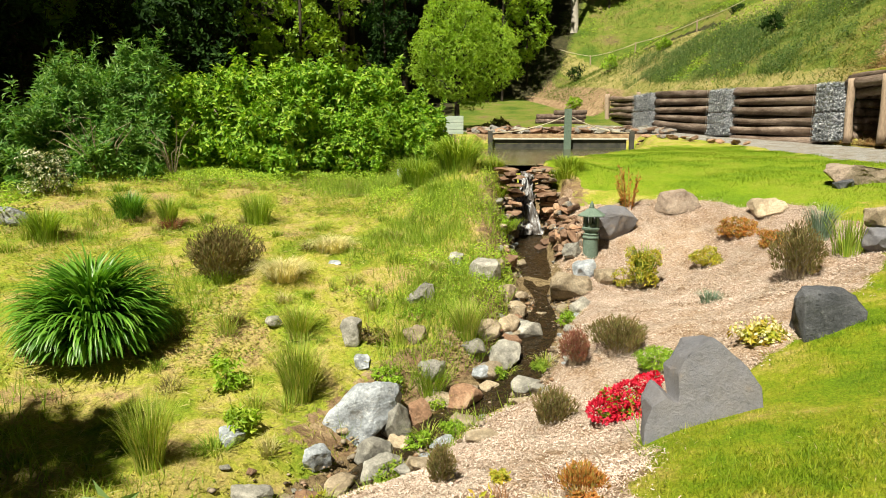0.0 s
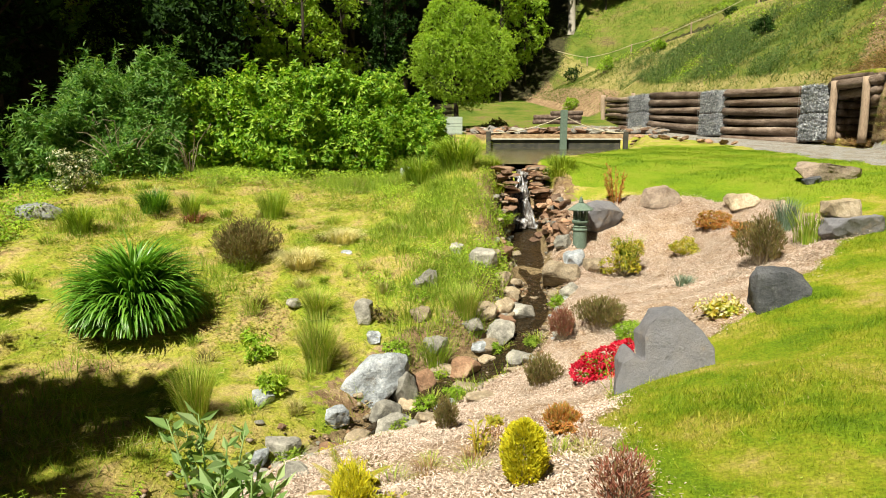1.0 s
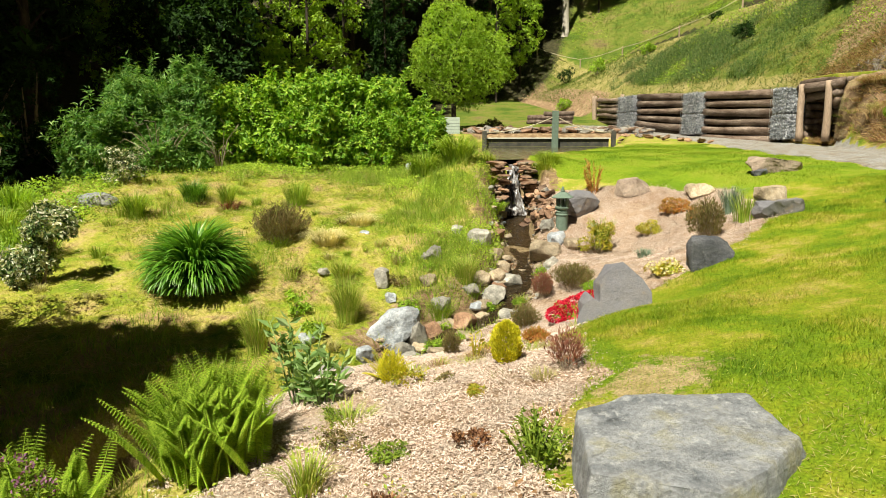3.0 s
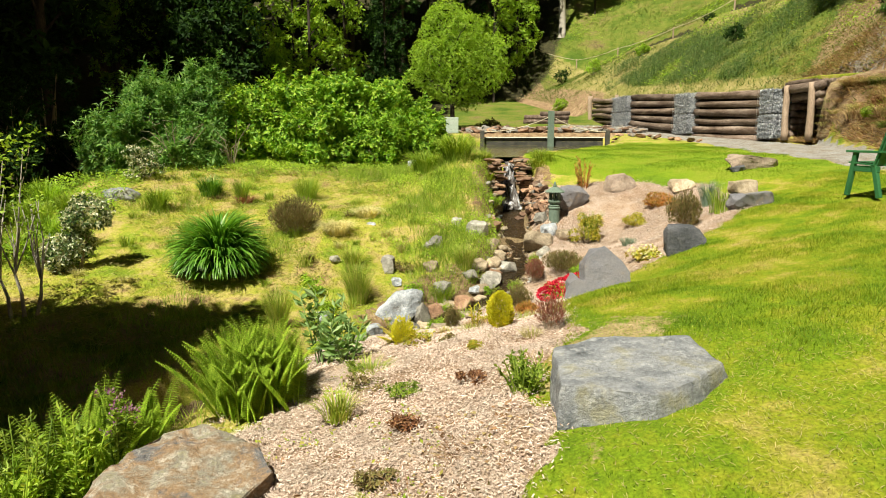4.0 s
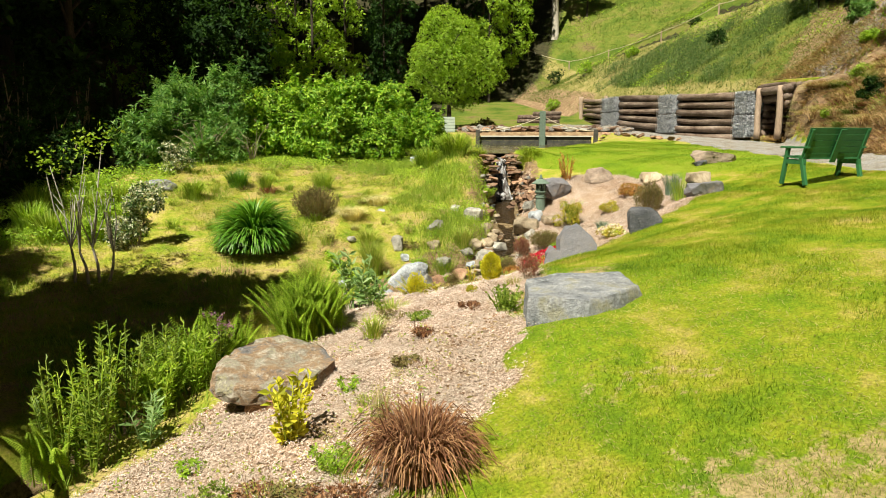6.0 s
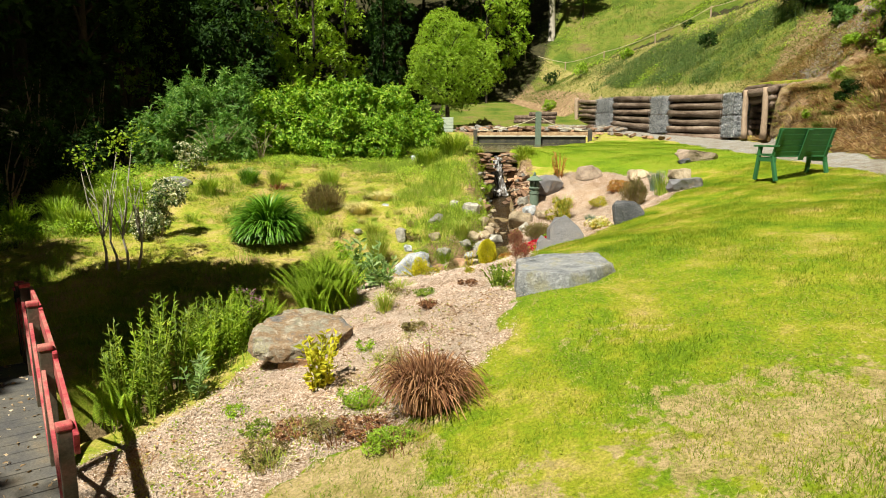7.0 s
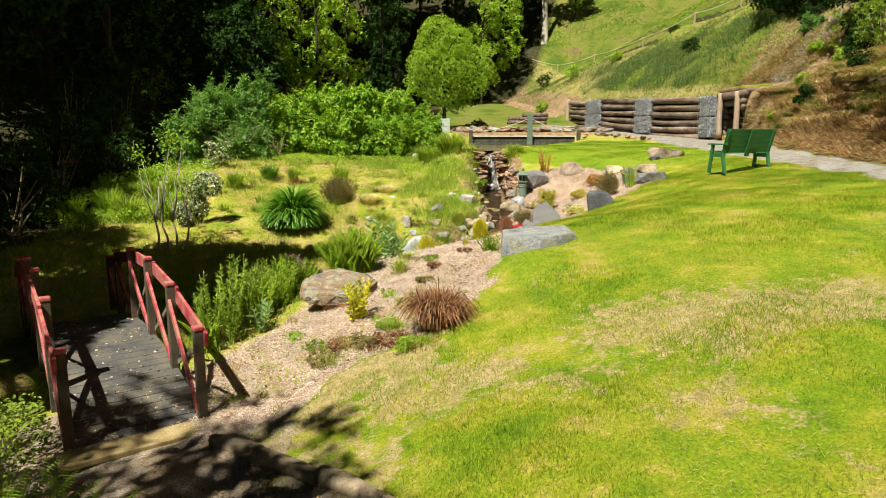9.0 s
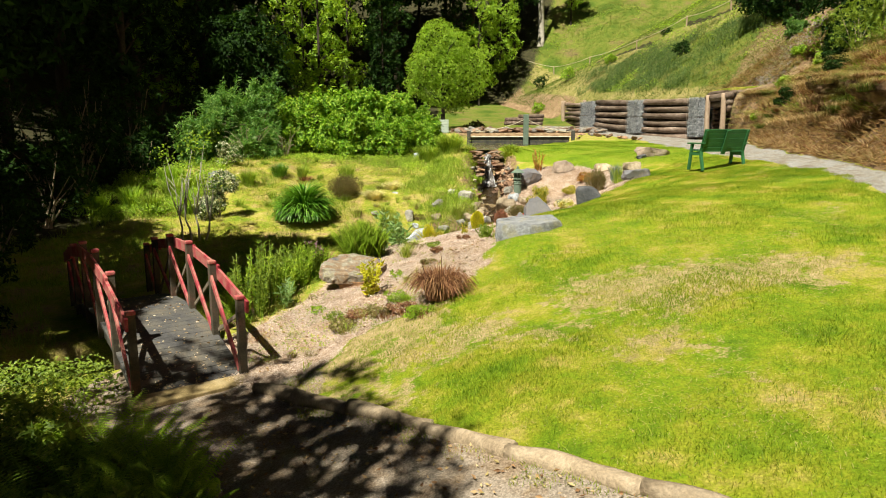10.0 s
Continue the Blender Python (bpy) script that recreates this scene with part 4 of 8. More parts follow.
def log_bay(a, b, count, height, seed):
    rnd = random.Random(seed)
    for k in range(-1, count):
        r = height / count / 2
        za, zb = wall_foot(a[1]) + r + 2 * r * k - 3.2, wall_foot(b[1]) + r + 2 * r * k - 3.2
        o = rnd.uniform(-0.03, 0.05)
        d = Vector((b[0] - a[0], b[1] - a[1], 0)).normalized() * 0.1
        part("log", log((a[0] - 12.5 + o + 0.1 - d.x, a[1] - 30 - d.y, za), (b[0] - 12.5 + o + 0.1 + d.x, b[1] - 30 + d.y, zb), r * rnd.uniform(0.76, 0.98), r * rnd.uniform(0.74, 0.96), seed * 10 + k, knots=0.1), LOGWOOD, log_wall, smooth=True)


# backing behind the logs, coloured near black for the shade in the gaps
GAP_EARTH = mottled("packed_earth", [(0.02, 0.015, 0.010), (0.05, 0.035, 0.024), (0.09, 0.065, 0.045)], 6, 50, 0.95, 0.8, 0.03)
for p, q in ((1, 2), (3, 4), (5, 6)):
    a, b_ = WALLS[p], WALLS[q]
    part("earth_fill", bar((a[0] - 12.18, a[1] - 30, wall_foot(a[1]) - 3.2 + 0.8), (b_[0] - 12.18, b_[1] - 30, wall_foot(b_[1]) - 3.2 + 0.8), 0.2, 1.75), GAP_EARTH, log_wall, "earth backing with the shade of the log gaps in its colour")
log_bay(WALLS[1], WALLS[2], 5, 1.9, 1)
log_bay(WALLS[3], WALLS[4], 5, 1.9, 2)
log_bay(WALLS[5], WALLS[6], 5, 1.8, 3)
for (ax, ay), w in ((WALLS[5], 0.13), (WALLS[6], 0.17)):
    part("post", log((ax - 12.6, ay - 29.95 + (0.4 if w > 0.15 else 0), wall_foot(ay) - 3.4), (ax - 12.6, ay - 29.95 + (0.4 if w > 0.15 else 0), wall_foot(ay) - 3.2 + 1.95), w, w * 0.95, int(ay)), POSTWOOD, log_wall, "pale upright timber post", True)

WIRE, nd, ln, b = material("galvanised_wire", 0.45, 0.9, 0.5)
b.inputs["Base Color"].default_value = (0.45, 0.46, 0.47, 1)


def gabion(a, b, height, seed):
    """Two wire cages of broken grey stone, one upon the other."""
    c = ((a[0] + b[0]) / 2, (a[1] + b[1]) / 2)
    root = thing("gabion", c[0], c[1], wall_foot(c[1]) - 0.12, "wire gabion filled with broken grey stone", "gabion", "gabions of the retaining wall", math.degrees(math.atan2(b[1] - a[1], b[0] - a[0])) - 90)
    L = math.dist(a, b)
    r = np.random.default_rng(seed)
    base = np.array(lump(seed, 1, 1, 1, 9, 0.8))
    for lvl in range(2):
        h = height / 2
        V, Fc, n = [], [], 0
        bm0 = bmesh.new()
        for p in base:
            bm0.verts.new(p)
        q = bmesh.ops.convex_hull(bm0, input=bm0.verts[:])
        bmesh.ops.delete(bm0, geom=[e for e in q["geom_interior"] if isinstance(e, bmesh.types.BMVert)], context="VERTS")
        bm0.verts.index_update()
        bv = np.array([v.co[:] for v in bm0.verts])
        bf = np.array([[v.index for v in f.verts] for f in bm0.faces])
        bm0.free()
        cnt = 1700
        face = r.random(cnt)
        px = np.where(face < 0.62, -0.33 + r.normal(0, 0.03, cnt), r.uniform(-0.33, 0.45, cnt))
        py = np.where((face >= 0.62) & (face < 0.85), np.where(r.random(cnt) < 0.7, -L / 2, L / 2), r.uniform(-L / 2, L / 2, cnt))
        pz = np.where(face >= 0.85, h - 0.06, r.uniform(0.04, h - 0.04, cnt))
        for a_, b_, c_ in zip(px, py, pz):
            s = r.uniform(0.045, 0.1)
            e = Euler(r.uniform(0, 6.3, 3)).to_matrix()
            V.append(bv @ np.array(e).T * s + [a_, b_, c_ + lvl * h]), Fc.append(bf + n)
            n += len(bv)
        core = np.array([[sx_ * 1.0, sy_, sz_] for sz_ in (lvl * h + 0.03, lvl * h + h - 0.03) for sx_, sy_ in ((-0.28, -L / 2 + 0.04), (0.45, -L / 2 + 0.04), (0.45, L / 2 - 0.04), (-0.28, L / 2 - 0.04))])
        quad = [(0, 1, 5, 4), (1, 2, 6, 5), (2, 3, 7, 6), (3, 0, 4, 7), (4, 5, 6, 7)]
        Fc.append(np.array([t for a_, b_, c_, d_ in quad for t in ((a_, b_, c_), (a_, c_, d_))]) + n)
        V.append(core)
        ob = child("stone_fill", raw_mesh("stone_fill", np.concatenate(V), np.concatenate(Fc), GABIONST), root)
        ob["kind"] = "stuff"
        bm = bmesh.new()
        k = int(L / 0.16)
        for j in range(k + 1):
            yy = -L / 2 + L * j / k
            bar((-0.44, yy, lvl * h), (-0.44, yy, lvl * h + h), 0.008, 0.008, bm)
        for j in range(8):
            zz = lvl * h + h * j / 7
            bar((-0.44, -L / 2, zz), (-0.44, L / 2, zz), 0.008, 0.008, bm)
            bar((-0.44, -L / 2, zz), (0.4, -L / 2, zz), 0.008, 0.008, bm)
        part("wire_cage", bm, WIRE, root, "grey wire mesh cage")
    return root


GABIONST = leafy_mat("broken_stone", [(0.15, 0.165, 0.195), (0.30, 0.33, 0.37), (0.52, 0.55, 0.60)], 0.85, 0.0)
gabion(WALLS[0], WALLS[1], 1.98, 61)
gabion(WALLS[2], WALLS[3], 1.98, 62)
gabion(WALLS[4], WALLS[5], 1.95, 63)

dugout = thing("log_dugout", 13.3, 21.2, 2.93, "open log-framed dugout let into the bank", "shelter")
for yy, nm in ((1.15, 1), (-0.6, 2)):
    part("post", log((-0.1, yy, -0.1), (-0.12, yy, 1.98), 0.13, 0.125, nm + 70), POSTWOOD, dugout, "pale upright timber post", True)
part("lintel", log((0.02, 1.6, 1.84), (0.02, -0.95, 1.9), 0.16, 0.17, 81), LOGWOOD, dugout, smooth=True)
part("lintel", log((0.12, 1.6, 1.55), (0.06, -0.92, 1.58), 0.14, 0.15, 82), LOGWOOD, dugout, smooth=True)
for k in range(7):
    part("log", log((1.3, 1.4, 0.12 + 0.27 * k), (1.3, -0.7, 0.12 + 0.27 * k), 0.14, 0.14, 90 + k), LOGWOOD, dugout, smooth=True)
    for yy in (1.45,):
        part("log", log((0.25, yy, 0.12 + 0.27 * k), (1.4, yy, 0.12 + 0.27 * k), 0.14, 0.14, 100 + k), LOGWOOD, dugout, smooth=True)
for k in range(8):
    part("log", log((0.15 + 0.24 * k, 1.7, 2.02), (0.15 + 0.24 * k, -0.5, 2.04), 0.13, 0.13, 120 + k), LOGWOOD, dugout, smooth=True)
part("log", log((0.08, -0.62, 1.28), (0.08, -0.9, 1.28), 0.13, 0.13, 131), LOGWOOD, dugout, smooth=True)
part("earth_cover", box(1.9, 2.2, 0.16, pose(1.0, 0.6, 2.2, 0, -4, 0)), GROUND_MAT, dugout, "turf roof", bevel=0.04)

low_wall = thing("low_log_wall", 6.5, 39.0, 3.75, "low stack of weathered logs beside the path", "retaining wall")
for k, (a, b_) in enumerate(((-1.55, 1.3), (-1.5, 1.35), (-0.5, 1.4))):
    part("log", log((a, 0, 0.12 + 0.27 * k), (b_, 0.1, 0.12 + 0.27 * k), 0.15, 0.14, 140 + k), LOGWOOD, low_wall, smooth=True)

# ---- pond edging ----
edging = thing("pond_edging", 5.2, 31.0, 2.3, "dark timber board edging with tall marker post", "edging")
for zz in (0.1, 0.295, 0.49):
    part("board", box(6.3, 0.06, 0.192, pose(-0.2, 0.006 * round(zz * 10), zz)), DARKWOOD, edging, bevel=0.006)
part("capping", box(6.4, 0.18, 0.05, pose(-0.2, 0, 0.615)), WHITE, edging, "pale timber capping", bevel=0.006)
part("post", box(0.32, 0.2, 2.1, pose(0.2, -0.14, 0.92)), LANTERN, edging, "tall grey-green post", bevel=0.02)
for xx in (-3.35, 3.15):
    part("post", box(0.22, 0.18, 1.15, pose(xx, -0.14, 0.4)), DARKWOOD, edging, bevel=0.02)
ROPE = mottled("pale_rope", [(0.5, 0.45, 0.33), (0.62, 0.56, 0.42)], 20, 80, 0.9, 0.3)
for xx in (-3.35, 3.15):
    a, b_ = Vector((0.2, -0.14, 1.7)), Vector((xx, -0.14, 0.9))
    part("rope", tube([a.lerp(b_, t) - Vector((0, 0, 0.9 * t * (1 - t))) for t in (0, 0.2, 0.4, 0.6, 0.8, 1)], [0.025] * 6, 6), ROPE, edging, "pale rope", True)

# ---- footbridge ----
ux, uy = -0.573, 0.82
bridge = thing("footbridge", -3.41, -3.12, 0.0, "small arched footbridge with weathered red railings", "bridge", yaw=math.degrees(math.atan2(uy, ux)) - 90)
LEN, WID, RISE = 5.0, 1.24, 0.42


def deck(s):
    return RISE * (1 - ((s - LEN / 2) / (LEN / 2)) ** 2)


EDGE_BOARD = mottled("mossy_board", [(0.16, 0.12, 0.05), (0.30, 0.23, 0.11), (0.38, 0.31, 0.18)], 5, 50, 0.9, 0.6, 0.01)
PALEWOOD = mottled("grey_bare_timber", [(0.12, 0.10, 0.075), (0.24, 0.205, 0.15)], 4, 50, 0.85, 0.5, 0.008)
for k in range(34):
    s = (k + 0.5) * LEN / 34
    tilt = math.degrees(math.atan(-2 * RISE * (s - LEN / 2) / (LEN / 2) ** 2))
    part("plank", box(WID + 0.04, LEN / 34 - 0.004, 0.035, pose(0, s, deck(s) - 0.0175, tilt)), DECKWOOD, bridge, bevel=0.003)
for sx_ in (-1, 1):
    xx = sx_ * WID / 2
    bm = bmesh.new()
    for k in range(12):
        s0, s1 = k * LEN / 12, (k + 1) * LEN / 12
        bar((xx * 0.9, s0, deck(s0) - 0.13), (xx * 0.9, s1, deck(s1) - 0.13), 0.09, 0.17, bm)
    part("beam", bm, DARKWOOD, bridge)
    posts = [0.0, 1.05, 2.13, 3.2, 4.28, 4.95]
    for s in posts:
        p = part("post", box(0.09, 0.09, 1.22, pose(xx, s, deck(s) + 0.37)), BAREWOOD, bridge, "weathered upright post", bevel=0.006)
        part("cap", box(0.105, 0.105, 0.045, pose(xx, s, deck(s) + 0.995)), REDPAINT, p, "red painted cap", bevel=0.012)
    for s0, s1 in zip(posts[:-1], posts[1:]):
        part("rail", bar((xx + 0.06 * sx_, s0 - 0.1, deck(s0) + 0.88), (xx + 0.06 * sx_, s1 + 0.1, deck(s1) + 0.88), 0.035, 0.16), REDPAINT, bridge, bevel=0.005)
        part("brace", bar((xx - 0.03, s0 + 0.04, deck(s0) + 0.06), (xx - 0.03, s1 - 0.04, deck(s1) + 0.8), 0.03, 0.085), REDPAINT, bridge, "red painted diagonal", bevel=0.004)
        part("brace", bar((xx + 0.03, s0 + 0.04, deck(s0) + 0.8), (xx + 0.03, s1 - 0.04, deck(s1) + 0.06), 0.022, 0.05), PALEWOOD, bridge, "bare timber diagonal", bevel=0.004)

part("threshold", box(WID + 0.3, 0.34, 0.06, pose(0.02, -0.2, 0.0)), EDGE_BOARD, bridge, "mossy tan threshold board", bevel=0.012)

# ---- bench ----
bench = thing("garden_bench", 6.85, 6.35, None, "dark green painted two-seat garden bench on the lawn", "bench", yaw=14)
W2 = 0.62
for sx_ in (-1, 1):
    part("leg", bar((sx_ * W2, 0.3, -0.05), (sx_ * W2, 0.2, 0.62), 0.06, 0.07), GREENPAINT, bench, bevel=0.006)
    part("leg", bar((sx_ * W2, -0.28, -0.05), (sx_ * W2, -0.14, 0.45), 0.06, 0.07), GREENPAINT, bench, bevel=0.006)
    part("back_post", bar((sx_ * (W2 - 0.02), -0.14, 0.36), (sx_ * (W2 - 0.02), -0.34, 0.95), 0.06, 0.06), GREENPAINT, bench, bevel=0.006)
    part("armrest", box(0.1, 0.62, 0.035, pose(sx_ * W2, 0.04, 0.63)), GREENPAINT, bench, bevel=0.006)
    part("side_rail", box(0.05, 0.5, 0.09, pose(sx_ * (W2 - 0.01), 0.03, 0.37)), GREENPAINT, bench, bevel=0.006)
for k in range(5):
    part("seat_slat", box(2 * W2 + 0.06, 0.085, 0.025, pose(0, -0.14 + 0.1 * k, 0.43 + 0.008 * k)), GREENPAINT, bench, bevel=0.004)
for k in range(5):
    t = (k + 0.5) / 5
    part("back_slat", box(2 * W2 + 0.08, 0.025, 0.112, pose(0, -0.16 - 0.18 * t, 0.42 + 0.56 * t, 19)), GREENPAINT, bench, bevel=0.004)
part("back_stay", bar((0, -0.19, 0.36), (0, -0.4, 0.95), 0.12, 0.025), GREENPAINT, bench, bevel=0.004)

# ---- stone lantern ----
lantern = thing("garden_lantern", 2.22, 10.3, ground(2.22, 10.3) - 0.05, "small green-grey oriental garden lantern among stones", "lantern", yaw=8)


def turned(profile, seg=24):
    bm = bmesh.new()
    rings = [[bm.verts.new((r_ * math.cos(2 * math.pi * k / seg), r_ * math.sin(2 * math.pi * k / seg), z_)) for k in range(seg)] for r_, z_ in profile]
    for p, n_ in zip(rings[:-1], rings[1:]):
        for k in range(seg):
            bm.faces.new((p[k], p[(k + 1) % seg], n_[(k + 1) % seg], n_[k]))
    bm.faces.new(rings[0][::-1]), bm.faces.new(rings[-1])
    return bm


lantern.scale = (0.9, 0.9, 0.9)
part("pedestal", turned([(0.135, -0.1), (0.13, 0.3), (0.145, 0.32), (0.145, 0.34), (0.13, 0.35), (0.13, 0.37), (0.14, 0.39), (0.1, 0.41)]), LANTERN, lantern, smooth=False)
part("platform", turned([(0.1, 0.41), (0.165, 0.47), (0.17, 0.5), (0.13, 0.51)], 6), LANTERN, lantern)
for k in range(6):
    w = math.radians(60 * k)
    part("pillar", box(0.05, 0.045, 0.2, pose(0.115 * math.cos(w), 0.115 * math.sin(w), 0.6, 0, 0, 60 * k)), LANTERN, lantern, bevel=0.006)
part("fire_box", turned([(0.112, 0.5), (0.112, 0.56), (0.05, 0.56), (0.05, 0.52)], 6), LANTERN, lantern)
part("roof", turned([(0.12, 0.69), (0.25, 0.7), (0.255, 0.715), (0.16, 0.78), (0.07, 0.83), (0.045, 0.84)], 6), LANTERN, lantern)
part("finial", turned([(0.045, 0.84), (0.05, 0.86), (0.03, 0.875), (0.042, 0.89), (0.028, 0.905), (0.03, 0.92), (0.004, 0.96)], 12), LANTERN, lantern, smooth=True)

# ---- log edging of the gravel in front ----
EDGEWOOD = mottled("pale_edging_timber", [(0.12, 0.09, 0.06), (0.28, 0.22, 0.15), (0.42, 0.35, 0.26)], 4, 40, 0.9, 0.7, 0.02, per_object=0.2)
pts = [(-2.55, -3.45), (-1.35, -4.55), (-0.57, -5.45), (0.01, -6.2), (0.75, -6.98), (1.6, -7.75), (2.6, -8.7)]
for k, (a, b_) in enumerate(zip(pts[:-1], pts[1:])):
    e = thing("edging_log", a[0], a[1], None, "pale weathered log edging the lawn", "edging", "log edging")
    za = ground(*a)
    part("log", log((0, 0, -0.005), (b_[0] - a[0], b_[1] - a[1], ground(*b_) - za - 0.005), 0.085, 0.08, 200 + k, knots=0.14), EDGEWOOD, e, smooth=True)

# ---- white slatted box by the far end of the hedge ----
PALEGREEN = mottled("pale_green_paint", [(0.38, 0.48, 0.42), (0.5, 0.58, 0.52)], 3, 40, 0.7, 0.2, 0.004)
hive = thing("white_cabinet", 0.15, 33.0, 2.62, "off-white slatted wooden box by the hedge", "box")
for k in range(8):
    part("slat", box(1.0, 0.7, 0.155, pose(0, 0, 0.15 + 0.165 * k)), PALEGREEN, hive, bevel=0.012)


# ---- planting ----
LAUREL = leafy_mat("laurel_leaf", [(0.065, 0.18, 0.015), (0.22, 0.42, 0.035), (0.44, 0.60, 0.09)], 0.5, 0.38, 0.22)
DUSKY = leafy_mat("dusky_leaf", [(0.06, 0.17, 0.03), (0.125, 0.285, 0.05), (0.25, 0.41, 0.11)], 0.5, 0.35)
SPRING = leafy_mat("fresh_leaf", [(0.16, 0.30, 0.02), (0.27, 0.45, 0.035), (0.40, 0.56, 0.065)], 0.5, 0.45)
SHADELEAF = leafy_mat("shade_leaf", [(0.10, 0.18, 0.016), (0.18, 0.28, 0.026), (0.29, 0.38, 0.05)], 0.55, 0.38)
# far darker than real foliage: the shade of the wood is in this colour
SHADED_WOODLEAF = leafy_mat("woodland_leaf", [(0.008, 0.025, 0.006), (0.018, 0.05, 0.009), (0.042, 0.098, 0.016)], 0.65, 0.25, 0.1)


def leafage(me, parent, label=""):
    """The leaves or petals of a plant, too many to pick apart."""
    ob = child(me.name.split(".")[0], me, parent, label)
    ob["kind"] = "stuff"
    return ob


def shrub(name, x, y, w, d, h, n, leaf, wid, mat, label, seed, category="shrub", count=9, stem=DEAD, z=None, group="", inward=0.3, per=6, shoots=0):
    root = thing(name, x, y, z, label, category, group)
    L = lumpy(w, d, h, count, seed)
    p, o = blob(n, L, seed, inward)
    p, o = p[::per], o[::per]
    if shoots:
        # young shoots that stand out of the outline
        r = np.random.default_rng(seed + 1)
        pick = r.choice(len(p), shoots)
        k = np.arange(9) / 9
        way = o[pick] * 0.6 + [0, 0, 1.0] + r.normal(0, 0.25, (shoots, 3))
        far = p[pick][:, None] + way[:, None] * (r.uniform(0.15, 0.5, (shoots, 1, 1)) * k[None, :, None])
        p, o = np.concatenate([p, far.reshape(-1, 3)]), np.concatenate([o, np.repeat(way * 0.3, 9, 0)])
    leafage(rosettes(p, o, leaf, wid, mat, "foliage", seed, per), root)
    twigs(L, stem, root, max(0.006, 0.012 * h), seed)
    return root


def tree(name, x, y, h, crown_base, spread, n, leaf, mat, label, seed, bark=BARK, trunk_r=0.2, lumps_n=16, z=None, lean=0.0, wid=None):
    root = thing(name, x, y, z, label, "tree")
    rnd = random.Random(seed)
    top = Vector((lean * h, rnd.uniform(-0.02, 0.02) * h, h * 0.9))
    mid = Vector((lean * h * 0.4 + rnd.uniform(-0.1, 0.1), 0, h * 0.45))
    bm = tube([(0, 0, -0.3), (0, 0, 0.3), mid * 0.5, mid, mid.lerp(top, 0.5), top], [trunk_r * 1.4, trunk_r, trunk_r * 0.9, trunk_r * 0.75, trunk_r * 0.45, trunk_r * 0.1], 10)
    L = []
    ch = h - crown_base
    for k in range(lumps_n):
        a, t = rnd.uniform(0, 6.28), (k + 0.5) / lumps_n
        rr = spread * (math.sin(math.pi * (0.12 + 0.82 * t)) ** 0.7) * rnd.uniform(0.35, 0.75)
        s = spread * rnd.uniform(0.26, 0.42)
        c = Vector((rr * math.cos(a) + lean * h * t, rr * math.sin(a), crown_base + ch * (0.08 + 0.84 * t)))
        L.append((*c, s, s, min(s * 0.8, ch * 0.22)))
        f = Vector((0, 0, max(crown_base * 0.7, c.z - rr * 0.9))).lerp(mid, 0.1)
        f.z = min(f.z, h * 0.85)
        tube([f, f.lerp(c, 0.5) + Vector((0, 0, 0.1 * rr)), c], [trunk_r * 0.3, trunk_r * 0.2, trunk_r * 0.05], 5, bm)
    part("trunk", bm, bark, root, smooth=True)
    p, o = blob(n, L, seed, 0.45)
    leafage(rosettes(p[::6], o[::6], leaf, wid or leaf * 0.5, mat, "crown", seed, 6), root)
    return root


# hedge behind the wild garden
for k, (a, b_, w_, d_, h_, n_, l_, what) in enumerate((
        (-5.1, 16.2, 3.8, 3.4, 2.45, 12500, 0.15, "broad bright green laurel bush"), (-2.7, 16.8, 3.7, 3.2, 2.5, 12500, 0.15, "broad bright green laurel bush"),
        (-4.0, 15.2, 2.2, 1.8, 1.9, 6500, 0.14, "low bright green laurel bush"), (-1.2, 17.0, 2.1, 2.0, 2.1, 7000, 0.14, "bright green laurel bush near the pond"),
        (-0.6, 16.6, 1.3, 1.4, 1.35, 3600, 0.12, "low bright green laurel bush by the pond"), (-3.7, 17.2, 2.6, 2.4, 2.6, 8500, 0.15, "tall bright green laurel bush"),
        (-6.2, 15.6, 1.9, 1.8, 2.2, 6000, 0.14, "bright green laurel bush in the hedge"), (-2.0, 15.7, 1.7, 1.4, 1.6, 4200, 0.12, "low bright green laurel bush"))):
    shrub("laurel_bush", a, b_, w_, d_, h_, n_, l_, l_ * 0.46, LAUREL, what, 301 + k, count=30, inward=0.4, shoots=int(26 * w_))
for k, (a, b_, w_, d_, h_, n_, what) in enumerate((
        (-8.1, 14.8, 3.2, 3.0, 2.45, 15000, "tall grey-green narrow-leaved bush"), (-6.9, 15.0, 1.7, 1.6, 2.95, 8000, "tall grey-green narrow-leaved bush"),
        (-8.9, 13.6, 1.8, 1.6, 1.8, 5000, "grey-green narrow-leaved bush at the wood"), (-6.9, 13.7, 1.7, 1.3, 1.3, 4200, "low grey-green narrow-leaved bush"))):
    shrub("buddleia_bush", a, b_, w_, d_, h_, n_, 0.16, 0.042, DUSKY, what, 312 + k, count=26, inward=0.7, per=7, shoots=int(30 * w_))
# bare stems that show through the bushes
rnd = random.Random(21)
for k, (a, b_) in enumerate(((-7.0, 13.2), (-5.9, 13.9))):
    root = thing("dead_branch", a, b_, None, "bare grey-brown branches arching out of the bushes", "branch", "bare branches of the hedge")
    bm = bmesh.new()
    for _ in range(9):
        w, q, h_ = rnd.uniform(3.3, 6.1), rnd.uniform(0.3, 0.9), rnd.uniform(0.5, 1.3)
        e = Vector((q * math.cos(w), 0.5 * q * math.sin(w), h_))
        tube([(0, 0.2, -0.05), e * 0.5 + Vector((rnd.uniform(-0.1, 0.1), 0, 0.2)), e, e + Vector((rnd.uniform(-0.3, 0.3), -0.1, rnd.uniform(-0.3, 0.1)))], [0.013, 0.010, 0.007, 0.003], 5, bm)
    part("branch", bm, DEAD, root, smooth=True)["kind"] = "stuff"
